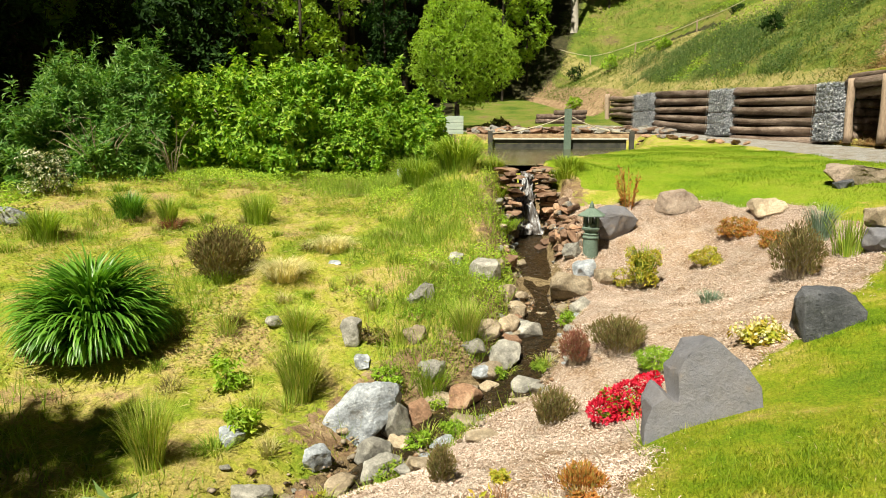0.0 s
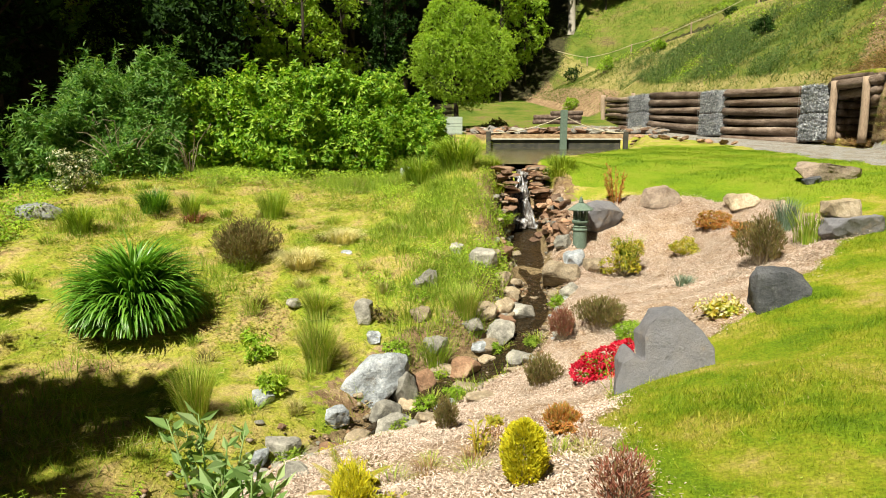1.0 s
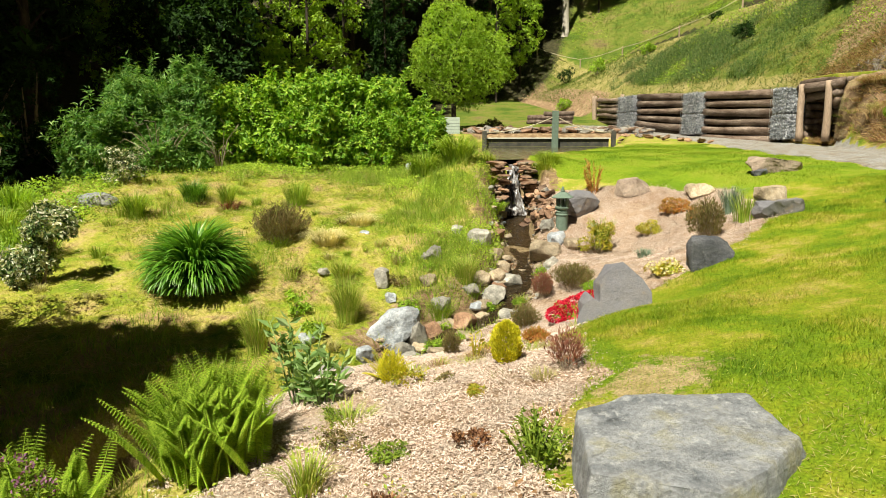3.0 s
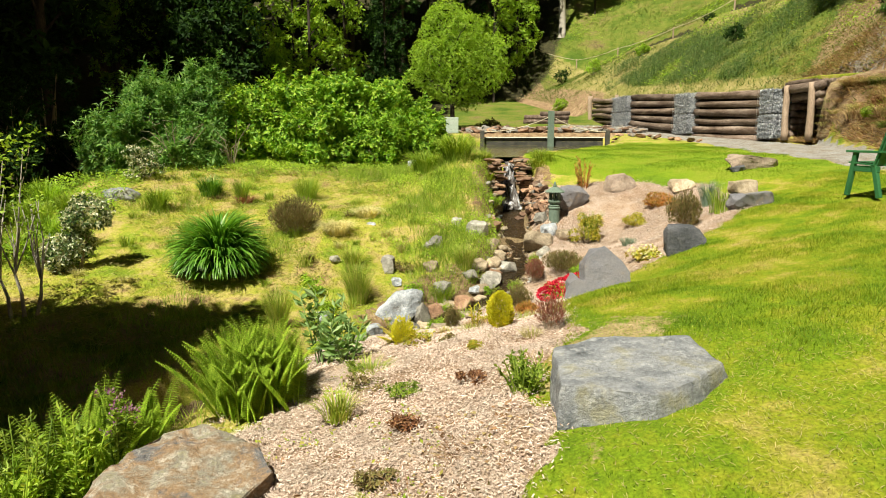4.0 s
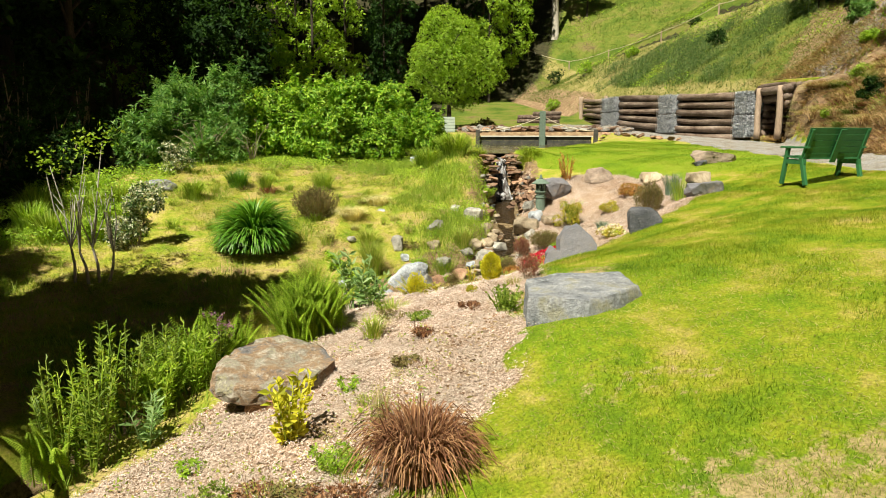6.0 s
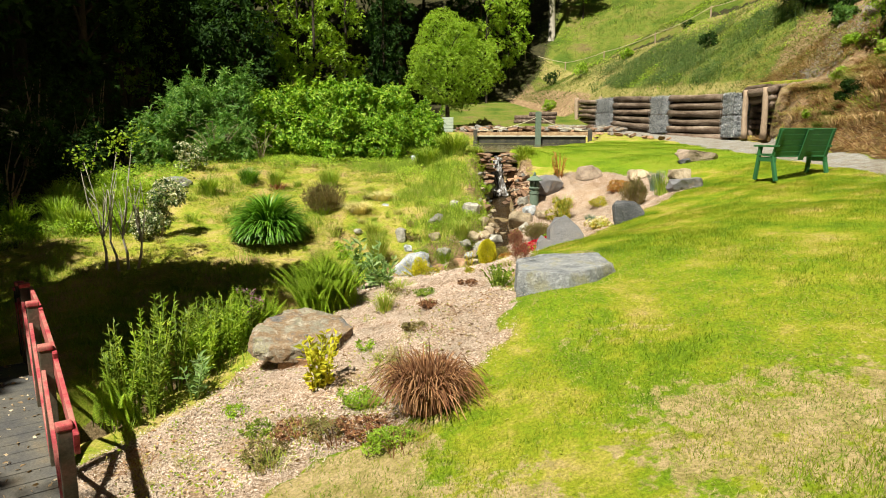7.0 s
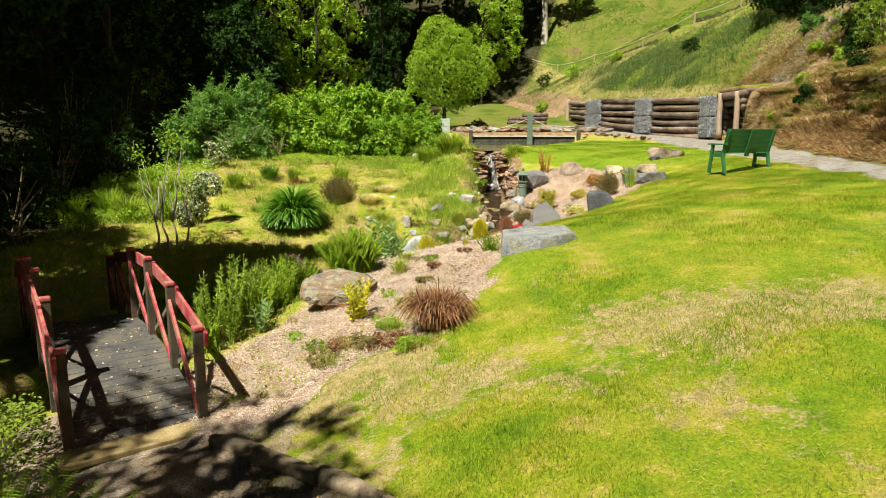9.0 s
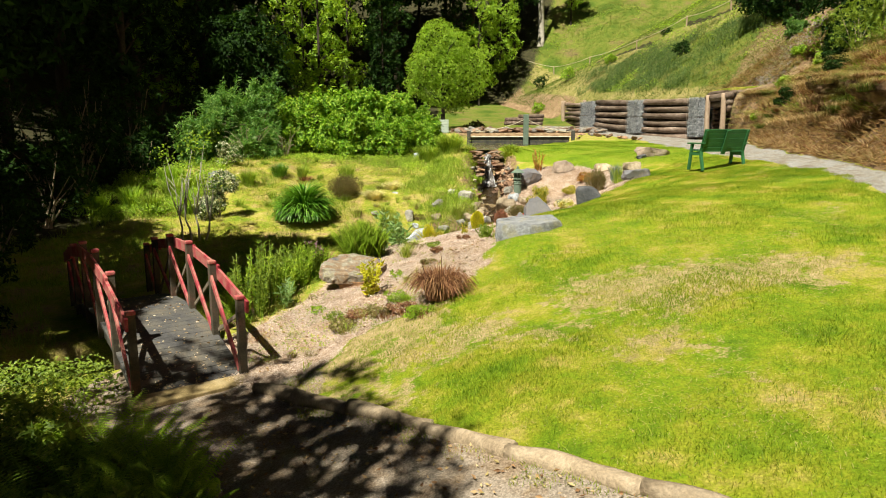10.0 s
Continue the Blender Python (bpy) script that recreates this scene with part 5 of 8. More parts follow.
tree("round_tree", 0.4, 38.0, 7.3, 1.7, 3.3, 64000, 0.11, SPRING, "round-crowned bright green young tree", 311, trunk_r=0.16, lumps_n=46)

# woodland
wood = [tree("woodland_tree", -14 - 3 * k, 30 + 4 * k, 21 + k, 9.5, 6.0, 5200, 0.65, SHADED_WOODLEAF, "tall dark woodland tree with high crown", 320 + k, trunk_r=0.24 + 0.03 * k, lumps_n=18) for k in range(4)]
rnd = random.Random(12)
spots = []
for a in range(24):
    spots.append((-18.6 - rnd.uniform(0, 6), -17 + a * 1.75))
for k in range(700):
    a, b_ = rnd.uniform(-62, 8), rnd.uniform(24, 74)
    if b_ < 27 + max(0, a + 13) * 2.3 or (a > 2 and b_ < 62):
        continue
    if -20 < a < -2 and 26 < b_ < 54:
        continue
    if all(math.dist((a, b_), s) > 4.4 for s in spots):
        spots.append((a, b_))
for k, (a, b_) in enumerate(spots[:135]):
    copy_thing(wood[k % 4], pose(a, b_, ground(a, b_), 0, 0, rnd.uniform(0, 360)))


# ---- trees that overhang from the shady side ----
tree("overhanging_tree", -10.2, -5.0, 12, 7, 2.6, 3200, 0.45, SHADED_WOODLEAF, "broad dark tree leaning over the bridge", 355, trunk_r=0.24, lumps_n=16)
tree("overhanging_tree", -9.2, -3.1, 13, 6.5, 2.9, 5600, 0.5, SHADED_WOODLEAF, "broad dark tree overhanging the footbridge path", 351, trunk_r=0.3, lumps_n=20)
tree("overhanging_tree", -6.1, -9.6, 12, 6.5, 2.5, 4300, 0.24, SHADED_WOODLEAF, "broad dark tree overhanging the gravel", 352, trunk_r=0.26, lumps_n=20)
tree("overhanging_tree", -12.4, -0.4, 12, 6.5, 2.5, 5000, 0.32, SHADED_WOODLEAF, "dark tree beside the wild garden", 357, trunk_r=0.22, lumps_n=18)
tree("overhanging_tree", -9.0, -0.5, 11, 6.4, 2.2, 6800, 0.28, SHADED_WOODLEAF, "dark tree leaning out over the wild garden", 356, trunk_r=0.2, lumps_n=16, lean=0.24)
tree("overhanging_tree", -8.3, -10.6, 12, 6.5, 2.4, 2300, 0.26, SHADED_WOODLEAF, "broad dark tree beside the gravel", 358, trunk_r=0.25, lumps_n=20)
tree("overhanging_tree", -9.5, -2.3, 11, 6.4, 1.7, 4200, 0.28, SHADED_WOODLEAF, "dark tree leaning out over the brook", 359, trunk_r=0.18, lumps_n=14, lean=0.26)
tree("overhanging_tree", -4.9, -11.4, 12, 6.8, 2.0, 2700, 0.24, SHADED_WOODLEAF, "broad dark tree overhanging the gravel path", 350, trunk_r=0.22, lumps_n=16)
tree("overhanging_tree", -10.2, -9.4, 12, 6.5, 2.6, 3000, 0.45, SHADED_WOODLEAF, "broad dark tree at the wood's edge", 354, trunk_r=0.24, lumps_n=16)
tree("overhanging_tree", -11.5, -6.5, 14, 6, 4.0, 5000, 0.5, SHADED_WOODLEAF, "broad dark tree at the wood's edge", 353, trunk_r=0.3, lumps_n=20)
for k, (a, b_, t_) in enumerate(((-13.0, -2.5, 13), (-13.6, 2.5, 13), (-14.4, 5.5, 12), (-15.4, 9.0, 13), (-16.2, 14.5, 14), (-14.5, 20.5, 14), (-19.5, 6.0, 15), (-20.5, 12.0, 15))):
    tree("edge_tree", a, b_, t_, 2.0 if k % 2 else 3.0, 3.4, 4200, 0.42, SHADED_WOODLEAF, "dark leafy tree at the wood's edge", 360 + k, trunk_r=0.22, lumps_n=22)
for k, (a, b_, h_, m_) in enumerate(((-10.5, 27.5, 7, SHADED_WOODLEAF), (-10.5, 43.0, 17, SPRING), (-7.0, 44.0, 18, SPRING), (-12.5, 46.0, 17, SPRING), (-4.5, 47.0, 16, SHADED_WOODLEAF), (-8.8, 40.0, 15, SPRING), (27.0, 31.0, 7, SHADED_WOODLEAF), (29.0, 27.0, 7, SHADED_WOODLEAF), (31.0, 35.0, 8, SHADED_WOODLEAF), (25.5, 23.0, 6, SHADED_WOODLEAF), (33.0, 30.0, 9, SHADED_WOODLEAF), (-13.5, 29.0, 8, SHADED_WOODLEAF), (-5.0, 52.0, 12, SHADED_WOODLEAF),
                                     (4.6, 60.0, 12, SPRING), (7.2, 64.0, 13, SPRING), (2.2, 62.0, 13, SHADED_WOODLEAF), (9.8, 70.0, 13, SHADED_WOODLEAF), (16.5, 72.0, 10, SPRING), (-19.5, 27.5, 9, SHADED_WOODLEAF), (-16.0, 31.0, 9, SPRING))):
    tree("understorey_tree", a, b_, h_, 1.5, 2.6, 3400, 0.3, m_, "slender leafy tree in front of the wood", 380 + k, trunk_r=0.12, lumps_n=20)
for k, (a, b_, h_) in enumerate(((19.2, 29.5, 4.0), (20.4, 31.5, 4.2), (20.9, 28.5, 4.0), (22.2, 31.0, 4.5), (19.6, 26.8, 3.6), (17.6, 18.6, 4.2), (19.6, 21.2, 4.5), (21.0, 24.0, 4.6), (23.2, 27.0, 5.0), (24.6, 30.0, 5.5), (26.2, 33.5, 5.5), (22.0, 21.0, 5.0), (25.0, 25.0, 6.0))):
    tree("thicket_tree", a, b_, h_, 0.3, 2.0, 4200, 0.2, SHADED_WOODLEAF, "dark bushy tree at the top of the bank", 1400 + k, trunk_r=0.1, lumps_n=18)
tree("pale_trunked_tree", 12.6, 70.0, 19, 9.5, 3.5, 1500, 0.5, SHADED_WOODLEAF, "tall tree with pale bare trunk", 395, bark=PALE_BARK, trunk_r=0.38)

for k, (a, b_, w_, h_) in enumerate(((-4.9, -4.5, 1.2, 0.6), (-4.0, -5.2, 1.0, 0.55), (-3.3, -5.9, 1.0, 0.55), (-2.75, -6.6, 0.8, 0.45), (-5.9, -4.2, 1.6, 0.9), (-5.2, -5.6, 1.5, 0.8), (-4.2, -6.5, 1.3, 0.75), (-3.4, -7.4, 1.0, 0.6), (-7.2, -3.6, 1.8, 1.1), (-6.8, -5.6, 1.8, 1.1), (-6.2, -2.6, 1.2, 0.8), (-7.4, -1.4, 1.6, 1.0))):
    shrub("shade_shrub", a, b_, w_, w_, h_, 900, 0.1, 0.045, SHADELEAF if k in (0, 1, 2, 3, 6, 7) else SHADED_WOODLEAF, "low leafy shrub in the dappled shade", 340 + k, count=7, group="shrubs beside the gravel")
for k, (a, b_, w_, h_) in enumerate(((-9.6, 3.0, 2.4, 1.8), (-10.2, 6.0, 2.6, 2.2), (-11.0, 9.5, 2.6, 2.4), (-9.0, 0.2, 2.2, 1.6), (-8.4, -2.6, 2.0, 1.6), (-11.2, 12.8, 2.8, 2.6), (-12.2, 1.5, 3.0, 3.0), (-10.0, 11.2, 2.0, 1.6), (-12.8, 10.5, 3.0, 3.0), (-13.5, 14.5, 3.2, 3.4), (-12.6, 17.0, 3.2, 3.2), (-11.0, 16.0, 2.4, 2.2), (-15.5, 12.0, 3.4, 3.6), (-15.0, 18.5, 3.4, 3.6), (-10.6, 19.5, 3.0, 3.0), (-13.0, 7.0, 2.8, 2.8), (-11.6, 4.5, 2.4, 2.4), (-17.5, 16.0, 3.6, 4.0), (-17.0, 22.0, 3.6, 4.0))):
    shrub("dark_shrub", a, b_, w_, w_, h_, 1800, 0.14, 0.06, SHADED_WOODLEAF, "dark leafy shrub under the trees", 370 + k, count=9, group="shrubs under the trees")

# ---- herbaceous planting ----
FLAX = leafy_mat("strap_leaf", [(0.045, 0.15, 0.012), (0.095, 0.25, 0.022), (0.18, 0.37, 0.045)], 0.38, 0.3, 0.5)
REED = leafy_mat("rush_stem", [(0.20, 0.32, 0.03), (0.33, 0.44, 0.05), (0.50, 0.46, 0.15)], 0.6, 0.3)
GRASS = leafy_mat("meadow_grass", [(0.15, 0.27, 0.02), (0.25, 0.38, 0.035), (0.38, 0.46, 0.08)], 0.6, 0.35)
STRAW = leafy_mat("straw_grass", [(0.34, 0.33, 0.12), (0.50, 0.45, 0.22), (0.30, 0.34, 0.09)], 0.7, 0.3)
BANKLITTER = leafy_mat("bank_litter", [(0.15, 0.08, 0.04), (0.36, 0.22, 0.115), (0.60, 0.46, 0.27), (0.24, 0.22, 0.07)], 0.85, 0.2)
WEED = leafy_mat("creeping_weed", [(0.14, 0.25, 0.02), (0.23, 0.34, 0.03), (0.32, 0.38, 0.05), (0.36, 0.30, 0.10)], 0.6, 0.35)
PALESTRAW = leafy_mat("bleached_grass", [(0.56, 0.52, 0.27), (0.68, 0.62, 0.38), (0.46, 0.46, 0.18)], 0.7, 0.35)
HILLGRASS = leafy_mat("hill_grass", [(0.06, 0.12, 0.018), (0.115, 0.175, 0.026), (0.20, 0.22, 0.06)], 0.6, 0.3)
HEATH = leafy_mat("brown_heather", [(0.12, 0.10, 0.035), (0.22, 0.16, 0.065), (0.17, 0.20, 0.05)], 0.8, 0.15)
RUSSET = leafy_mat("russet_heather", [(0.20, 0.07, 0.05), (0.32, 0.13, 0.09), (0.22, 0.16, 0.07)], 0.8, 0.15)
FERN = leafy_mat("fern_frond", [(0.16, 0.29, 0.018), (0.30, 0.46, 0.035), (0.46, 0.58, 0.08)], 0.55, 0.45)
GOLD = leafy_mat("golden_conifer", [(0.54, 0.52, 0.02), (0.72, 0.67, 0.035), (0.40, 0.44, 0.03)], 0.6, 0.3)
GOLDLEAF = leafy_mat("golden_leaf", [(0.26, 0.33, 0.03), (0.46, 0.46, 0.05), (0.52, 0.38, 0.06)], 0.5, 0.35)
YELLOWLEAF = leafy_mat("yellow_leaf", [(0.50, 0.52, 0.03), (0.66, 0.62, 0.05), (0.36, 0.42, 0.03)], 0.5, 0.4)
RED = leafy_mat("red_petal", [(0.42, 0.006, 0.025), (0.66, 0.02, 0.06), (0.80, 0.06, 0.12)], 0.7, 0.2, 0.15)
ORANGE = leafy_mat("orange_leaf", [(0.42, 0.14, 0.04), (0.50, 0.26, 0.06), (0.26, 0.26, 0.06)], 0.6, 0.3)
BLUEGREEN = leafy_mat("glaucous_leaf", [(0.14, 0.22, 0.17), (0.22, 0.32, 0.26), (0.12, 0.20, 0.10)], 0.5, 0.25)
VARIEG = leafy_mat("variegated_leaf", [(0.03, 0.075, 0.02), (0.08, 0.15, 0.045), (0.2, 0.27, 0.11), (0.62, 0.64, 0.48), (0.8, 0.8, 0.7)], 0.5, 0.3)
RUST = leafy_mat("dead_frond", [(0.10, 0.042, 0.02), (0.22, 0.10, 0.05), (0.42, 0.25, 0.13)], 0.75, 0.2)
CREAM = leafy_mat("cream_petal", [(0.72, 0.70, 0.28), (0.82, 0.80, 0.55), (0.7, 0.6, 0.12)], 0.5, 0.3)
CREAM_DRY = leafy_mat("dry_leaf", [(0.55, 0.50, 0.40), (0.36, 0.27, 0.17), (0.20, 0.14, 0.08)], 0.8, 0.1)
PURPLE = leafy_mat("purple_petal", [(0.26, 0.11, 0.22), (0.34, 0.18, 0.28)], 0.5, 0.3)
BIGLEAF = leafy_mat("broad_grey_leaf", [(0.15, 0.28, 0.08), (0.25, 0.40, 0.14), (0.36, 0.50, 0.24)], 0.55, 0.4)


def tuft(name, x, y, n, h, base_r, reach, width, mat, label, category, seed, droop=0.5, segs=4, group="", dz=0.0, hvar=0.35):
    v, f = blades(n, h, base_r, reach, width, droop, segs, seed, hvar)
    ob = new(name, raw_mesh(name, v, f, mat))
    ob.matrix_basis = pose(x, y, ground(x, y) + dz)
    return tagged(ob, label, category, group)


def sprigs(name, x, y, w, h, n, mat, label, seed, group="", leaf=0.05, category="heather"):
    """A bushy heather: upright sprigs, each set with fine short leaves."""
    r = np.random.default_rng(seed)
    root = thing(name, x, y, None, label, category, group)
    v, f = blades(n // 2, h * 0.95, w * 0.22, w * 0.36, 0.006, 0.15, 3, seed, 0.6)
    leafage(raw_mesh("stem", v, f, DEAD), root)
    k = n * 12
    a, q = r.uniform(0, 6.28, k), np.sqrt(r.random(k))
    t = 0.12 + 0.88 * r.random(k) ** 0.7
    lobe = 1 + 0.18 * np.sin(3 * a + seed) + 0.12 * np.sin(7 * a + 2 * seed)
    hh = h * np.sqrt(1 - 0.72 * q ** 2) * t * (0.85 + 0.3 * r.random(k)) * (0.9 + 0.1 * lobe)
    p = np.stack([np.cos(a) * q * w * (0.34 + 0.16 * t) * lobe, np.sin(a) * q * w * (0.34 + 0.16 * t) * lobe, hh], 1)
    o = np.stack([np.cos(a) * q * 0.6, np.sin(a) * q * 0.6, np.ones(k)], 1) + r.normal(0, 0.35, (k, 3))
    leafage(leaf_fan(p, o, leaf, leaf * 0.22, mat, "foliage", seed=seed), root)
    return root


def frond_points(n, length, seed, pairs=18, up=0.75, base_r=0.08, sector=None):
    r = np.random.default_rng(seed)
    P, O, S = [], [], []
    ribs = bmesh.new()
    for k in range(n):
        a = r.uniform(0, 6.28) if sector is None else r.uniform(*sector)
        L = length * r.uniform(0.65, 1.1)
        e = up * r.uniform(0.75, 1.2)
        t = np.linspace(0.12, 1, pairs)
        fx = lambda s: L * (s * math.cos(e) + 0.14 * s * s)
        fz = lambda s: L * (s * math.sin(e) - 0.16 * s ** 2.6)
        bx, by = r.normal(0, base_r, 2)
        tube([(bx + fx(s) * math.cos(a), by + fx(s) * math.sin(a), fz(s)) for s in (0, 0.35, 0.7, 1.0)], [0.006, 0.005, 0.003, 0.001], 4, ribs)
        for s in t:
            c = np.array([bx + fx(s) * math.cos(a), by + fx(s) * math.sin(a), fz(s)])
            w = L * 0.125 * math.sin(math.pi * min(1, 0.18 + 0.8 * s)) ** 0.8 + 0.008
            side = np.array([-math.sin(a), math.cos(a), 0])
            fwd = np.array([math.cos(a), math.sin(a), -0.3])
            for sg in (-1, 1):
                d = side * sg + fwd * 0.35 + np.array([0, 0, -0.12])
                P.append(c), O.append(d), S.append(w)
                # leaflets along each pinna
                for u in (0.2, 0.4, 0.6, 0.8):
                    q = c + d / np.linalg.norm(d) * w * u
                    for g in (-1, 1):
                        P.append(q), O.append(fwd * g * 0.9 + side * sg * 0.6), S.append(w * 0.32 * (1.1 - u))
    return np.array(P), np.array(O), np.array(S), ribs


def fern(x, y, n, length, seed, label="fresh green fern by the brook", up=0.8, mat=None, sector=None, name="fern", group="", dz=0.0):
    P, O, S, ribs = frond_points(n, length, seed, 28, up, sector=sector)
    O = O / np.linalg.norm(O, axis=1, keepdims=True)
    side = np.cross(O, np.array([0, 0, 1.0]))
    side /= np.linalg.norm(side, axis=1, keepdims=True) + 1e-9
    L, W = S[:, None], np.maximum(S[:, None] * 0.11, 0.005)
    v = np.stack([P, P + O * L * 0.4 + side * W, P + O * L - np.array([0, 0, 0.08]) * L, P + O * L * 0.4 - side * W], 1).reshape(-1, 3)
    i = np.arange(len(P))[:, None] * 4
    root = thing(name, x, y, ground(x, y) + dz, label, "fern", group)
    leafage(raw_mesh("foliage", v, np.concatenate([i + [0, 1, 2], i + [0, 2, 3]], 1).reshape(-1, 3), mat or FERN), root)
    part("stem", ribs, mat or FERN, root)["kind"] = "stuff"
    return root


def broad_leaves(name, x, y, h, w, stems, per, leaf, wid, mat, label, seed, category="plant", stem_mat=None, flowers=None):
    """Leafy upright stems with broad leaves all the way up."""
    r = np.random.default_rng(seed)
    root = thing(name, x, y, None, label, category)
    bm = bmesh.new()
    P, O = [], []
    tips = []
    for k in range(stems):
        a, q = r.uniform(0, 6.28), math.sqrt(r.random())
        e = np.array([math.cos(a) * q * w / 2, math.sin(a) * q * w / 2, h * r.uniform(0.6, 1.0)])
        b0 = np.array([e[0] * 0.3, e[1] * 0.3, -0.02])
        tube([b0, (b0 + e) / 2 + [0, 0, 0.05 * h], e], [0.009, 0.007, 0.003], 5, bm)
        tips.append(e)
        for j in range(per):
            t = 0.15 + 0.85 * (j + r.random()) / per
            ang = r.uniform(0, 6.28)
            P.append(b0 + (e - b0) * t)
            O.append([math.cos(ang), math.sin(ang), 0.25 + 0.5 * t + r.normal(0, 0.2)])
    part("stem", bm, stem_mat or mat, root, smooth=True)["kind"] = "stuff"
    leafage(leaf_fan(np.array(P), np.array(O), leaf, wid, mat, "foliage", 0.35, seed), root)
    if flowers:
        T = np.repeat(np.array(tips), 14, 0) + r.normal(0, 0.02, (len(tips) * 14, 3))
        leafage(leaf_fan(T, r.normal(0, 1, T.shape) + [0, 0, 0.6], 0.025, 0.018, flowers, "blossom", seed=seed), root)
    return root


# wild garden


def strap_dome(n, length, width, base_r, seed, segs=9, rise=88, spread=50):
    """Strap leaves that rise from one crown and arch over to the ground all round."""
    r = np.random.default_rng(seed)
    a = r.uniform(0, 2 * np.pi, n)
    q = r.random(n) ** 0.6
    t = np.linspace(0, 1, segs + 1)
    L = length * r.uniform(0.75, 1.1, n) * (1 - 0.35 * q ** 3)
    el = np.radians(rise - spread * q ** 2.5 + r.normal(0, 4, n))
    bend = np.radians(75 + 70 * q * r.uniform(0.75, 1.15, n))
    th = el[:, None] - bend[:, None] * t ** 2.1
    st = (L / segs)[:, None]
    out = base_r * q[:, None] + np.concatenate([np.zeros((n, 1)), np.cumsum(np.cos(th[:, :-1]) * st, 1)], 1)
    z = np.concatenate([np.zeros((n, 1)), np.cumsum(np.sin(th[:, :-1]) * st, 1)], 1)
    z = np.maximum(z, 0.02 + 0.02 * t)
    w = width * np.interp(t, [0, 0.25, 0.7, 1], [0.6, 1, 0.8, 0.08]) * 0.5
    s = a + np.pi / 2 + r.normal(0, 0.25, n)
    px, py = np.cos(a)[:, None] * out, np.sin(a)[:, None] * out
    sx, sy = np.cos(s)[:, None] * w, np.sin(s)[:, None] * w
    fold = w * 0.45
    v = np.stack([np.stack([px + sx, py + sy, z + fold], -1), np.stack([px, py, z], -1), np.stack([px - sx, py - sy, z + fold], -1)], 2).reshape(-1, 3)
    k = np.arange(segs) * 3
    f1 = np.concatenate([np.stack([k, k + 1, k + 4, k + 3], -1), np.stack([k + 1, k + 2, k + 5, k + 4], -1)])
    return v, (np.arange(n)[:, None, None] * (3 * (segs + 1)) + f1).reshape(-1, 4)


v, f = strap_dome(1100, 1.17, 0.046, 0.22, 401)
v2, f2 = strap_dome(380, 0.88, 0.042, 0.3, 402, 9, 58, 32)
v, f = np.concatenate([v, v2]), np.concatenate([f, f2 + len(v)])
flax = thing("flax_clump", -3.95, 7.05, None, "large dark green clump of strap-leaved lily", "clump")
leafage(raw_mesh("foliage", v, f, FLAX, True), flax)
sprigs("heather", -3.05, 8.7, 0.95, 0.62, 420, HEATH, "brown heather bush in the wild grass", 402, leaf=0.07)
tuft("straw_tussock", -2.2, 8.55, 700, 0.42, 0.2, 0.42, 0.008, PALESTRAW, "pale straw-coloured grass tussock", "grass", 403, 0.8)
tuft("straw_tussock", -1.75, 9.6, 500, 0.36, 0.2, 0.4, 0.008, PALESTRAW, "pale straw-coloured grass tussock", "grass", 404, 0.8)
tuft("rush_clump", -1.55, 6.45, 620, 0.78, 0.14, 0.34, 0.007, REED, "upright clump of yellow-green rushes", "rushes", 405, 0.25, 4, "rush clumps")
tuft("rush_clump", -2.5, 5.1, 480, 0.78, 0.11, 0.27, 0.007, REED, "upright clump of green rushes", "rushes", 406, 0.25, 4, "rush clumps")
tuft("rush_clump", -1.75, 7.4, 380, 0.5, 0.12, 0.3, 0.008, REED, "short clump of yellow-green rushes", "rushes", 407, 0.3, 4, "rush clumps")
tuft("rush_clump", 0.2, 7.5, 420, 0.55, 0.12, 0.28, 0.007, REED, "clump of green rushes by the brook", "rushes", 408, 0.3, 4, "rush clumps")
tuft("rush_clump", -0.2, 6.85, 380, 0.42, 0.14, 0.25, 0.007, GRASS, "clump of green grass by the brook", "rushes", 409, 0.35, 4, "rush clumps")
shrub("small_shrub", -2.28, 6.5, 0.42, 0.4, 0.36, 420, 0.06, 0.03, SPRING, "small round fresh green shrub", 410, count=6)
shrub("small_shrub", -1.95, 5.75, 0.4, 0.34, 0.3, 320, 0.07, 0.03, FERN, "small fresh green plant in turf", 411, count=6)
tuft("grass_clump", -6.15, 9.85, 380, 0.7, 0.14, 0.42, 0.012, GRASS, "arching clump of green grass", "grass", 412, 0.5)
tuft("grass_clump", -4.7, 10.9, 260, 0.66, 0.1, 0.3, 0.012, GRASS, "upright clump of green grass", "grass", 413, 0.3)
tuft("red_grass", -4.6, 10.75, 130, 0.3, 0.16, 0.4, 0.012, RUSSET, "low red-bronze grass tuft", "grass", 414, 0.6)
tuft("grass_clump", -5.5, 11.2, 420, 0.6, 0.2, 0.4, 0.012, FLAX, "dark green clump of iris leaves", "grass", 415, 0.4)
tuft("grass_clump", -3.3, 11.2, 420, 0.7, 0.2, 0.36, 0.008, GRASS, "upright clump of green grass", "grass", 416, 0.3)
tuft("grass_clump", 0.15, 12.7, 520, 0.95, 0.3, 0.75, 0.02, GRASS, "big green tuft of grass above the waterfall", "grass", 417, 0.6)
tuft("grass_clump", -0.6, 12.9, 520, 0.8, 0.3, 0.65, 0.014, GRASS, "green tuft of grass above the waterfall", "grass", 418, 0.6)
tuft("grass_clump", -4.15, 8.0, 200, 0.36, 0.12, 0.26, 0.012, GRASS, "small clump of light green grass", "grass", 419, 0.5)
shrub("variegated_shrub", -7.35, 12.0, 1.05, 0.9, 0.75, 1500, 0.07, 0.035, VARIEG, "low shrub with cream-variegated leaves", 420, count=8)
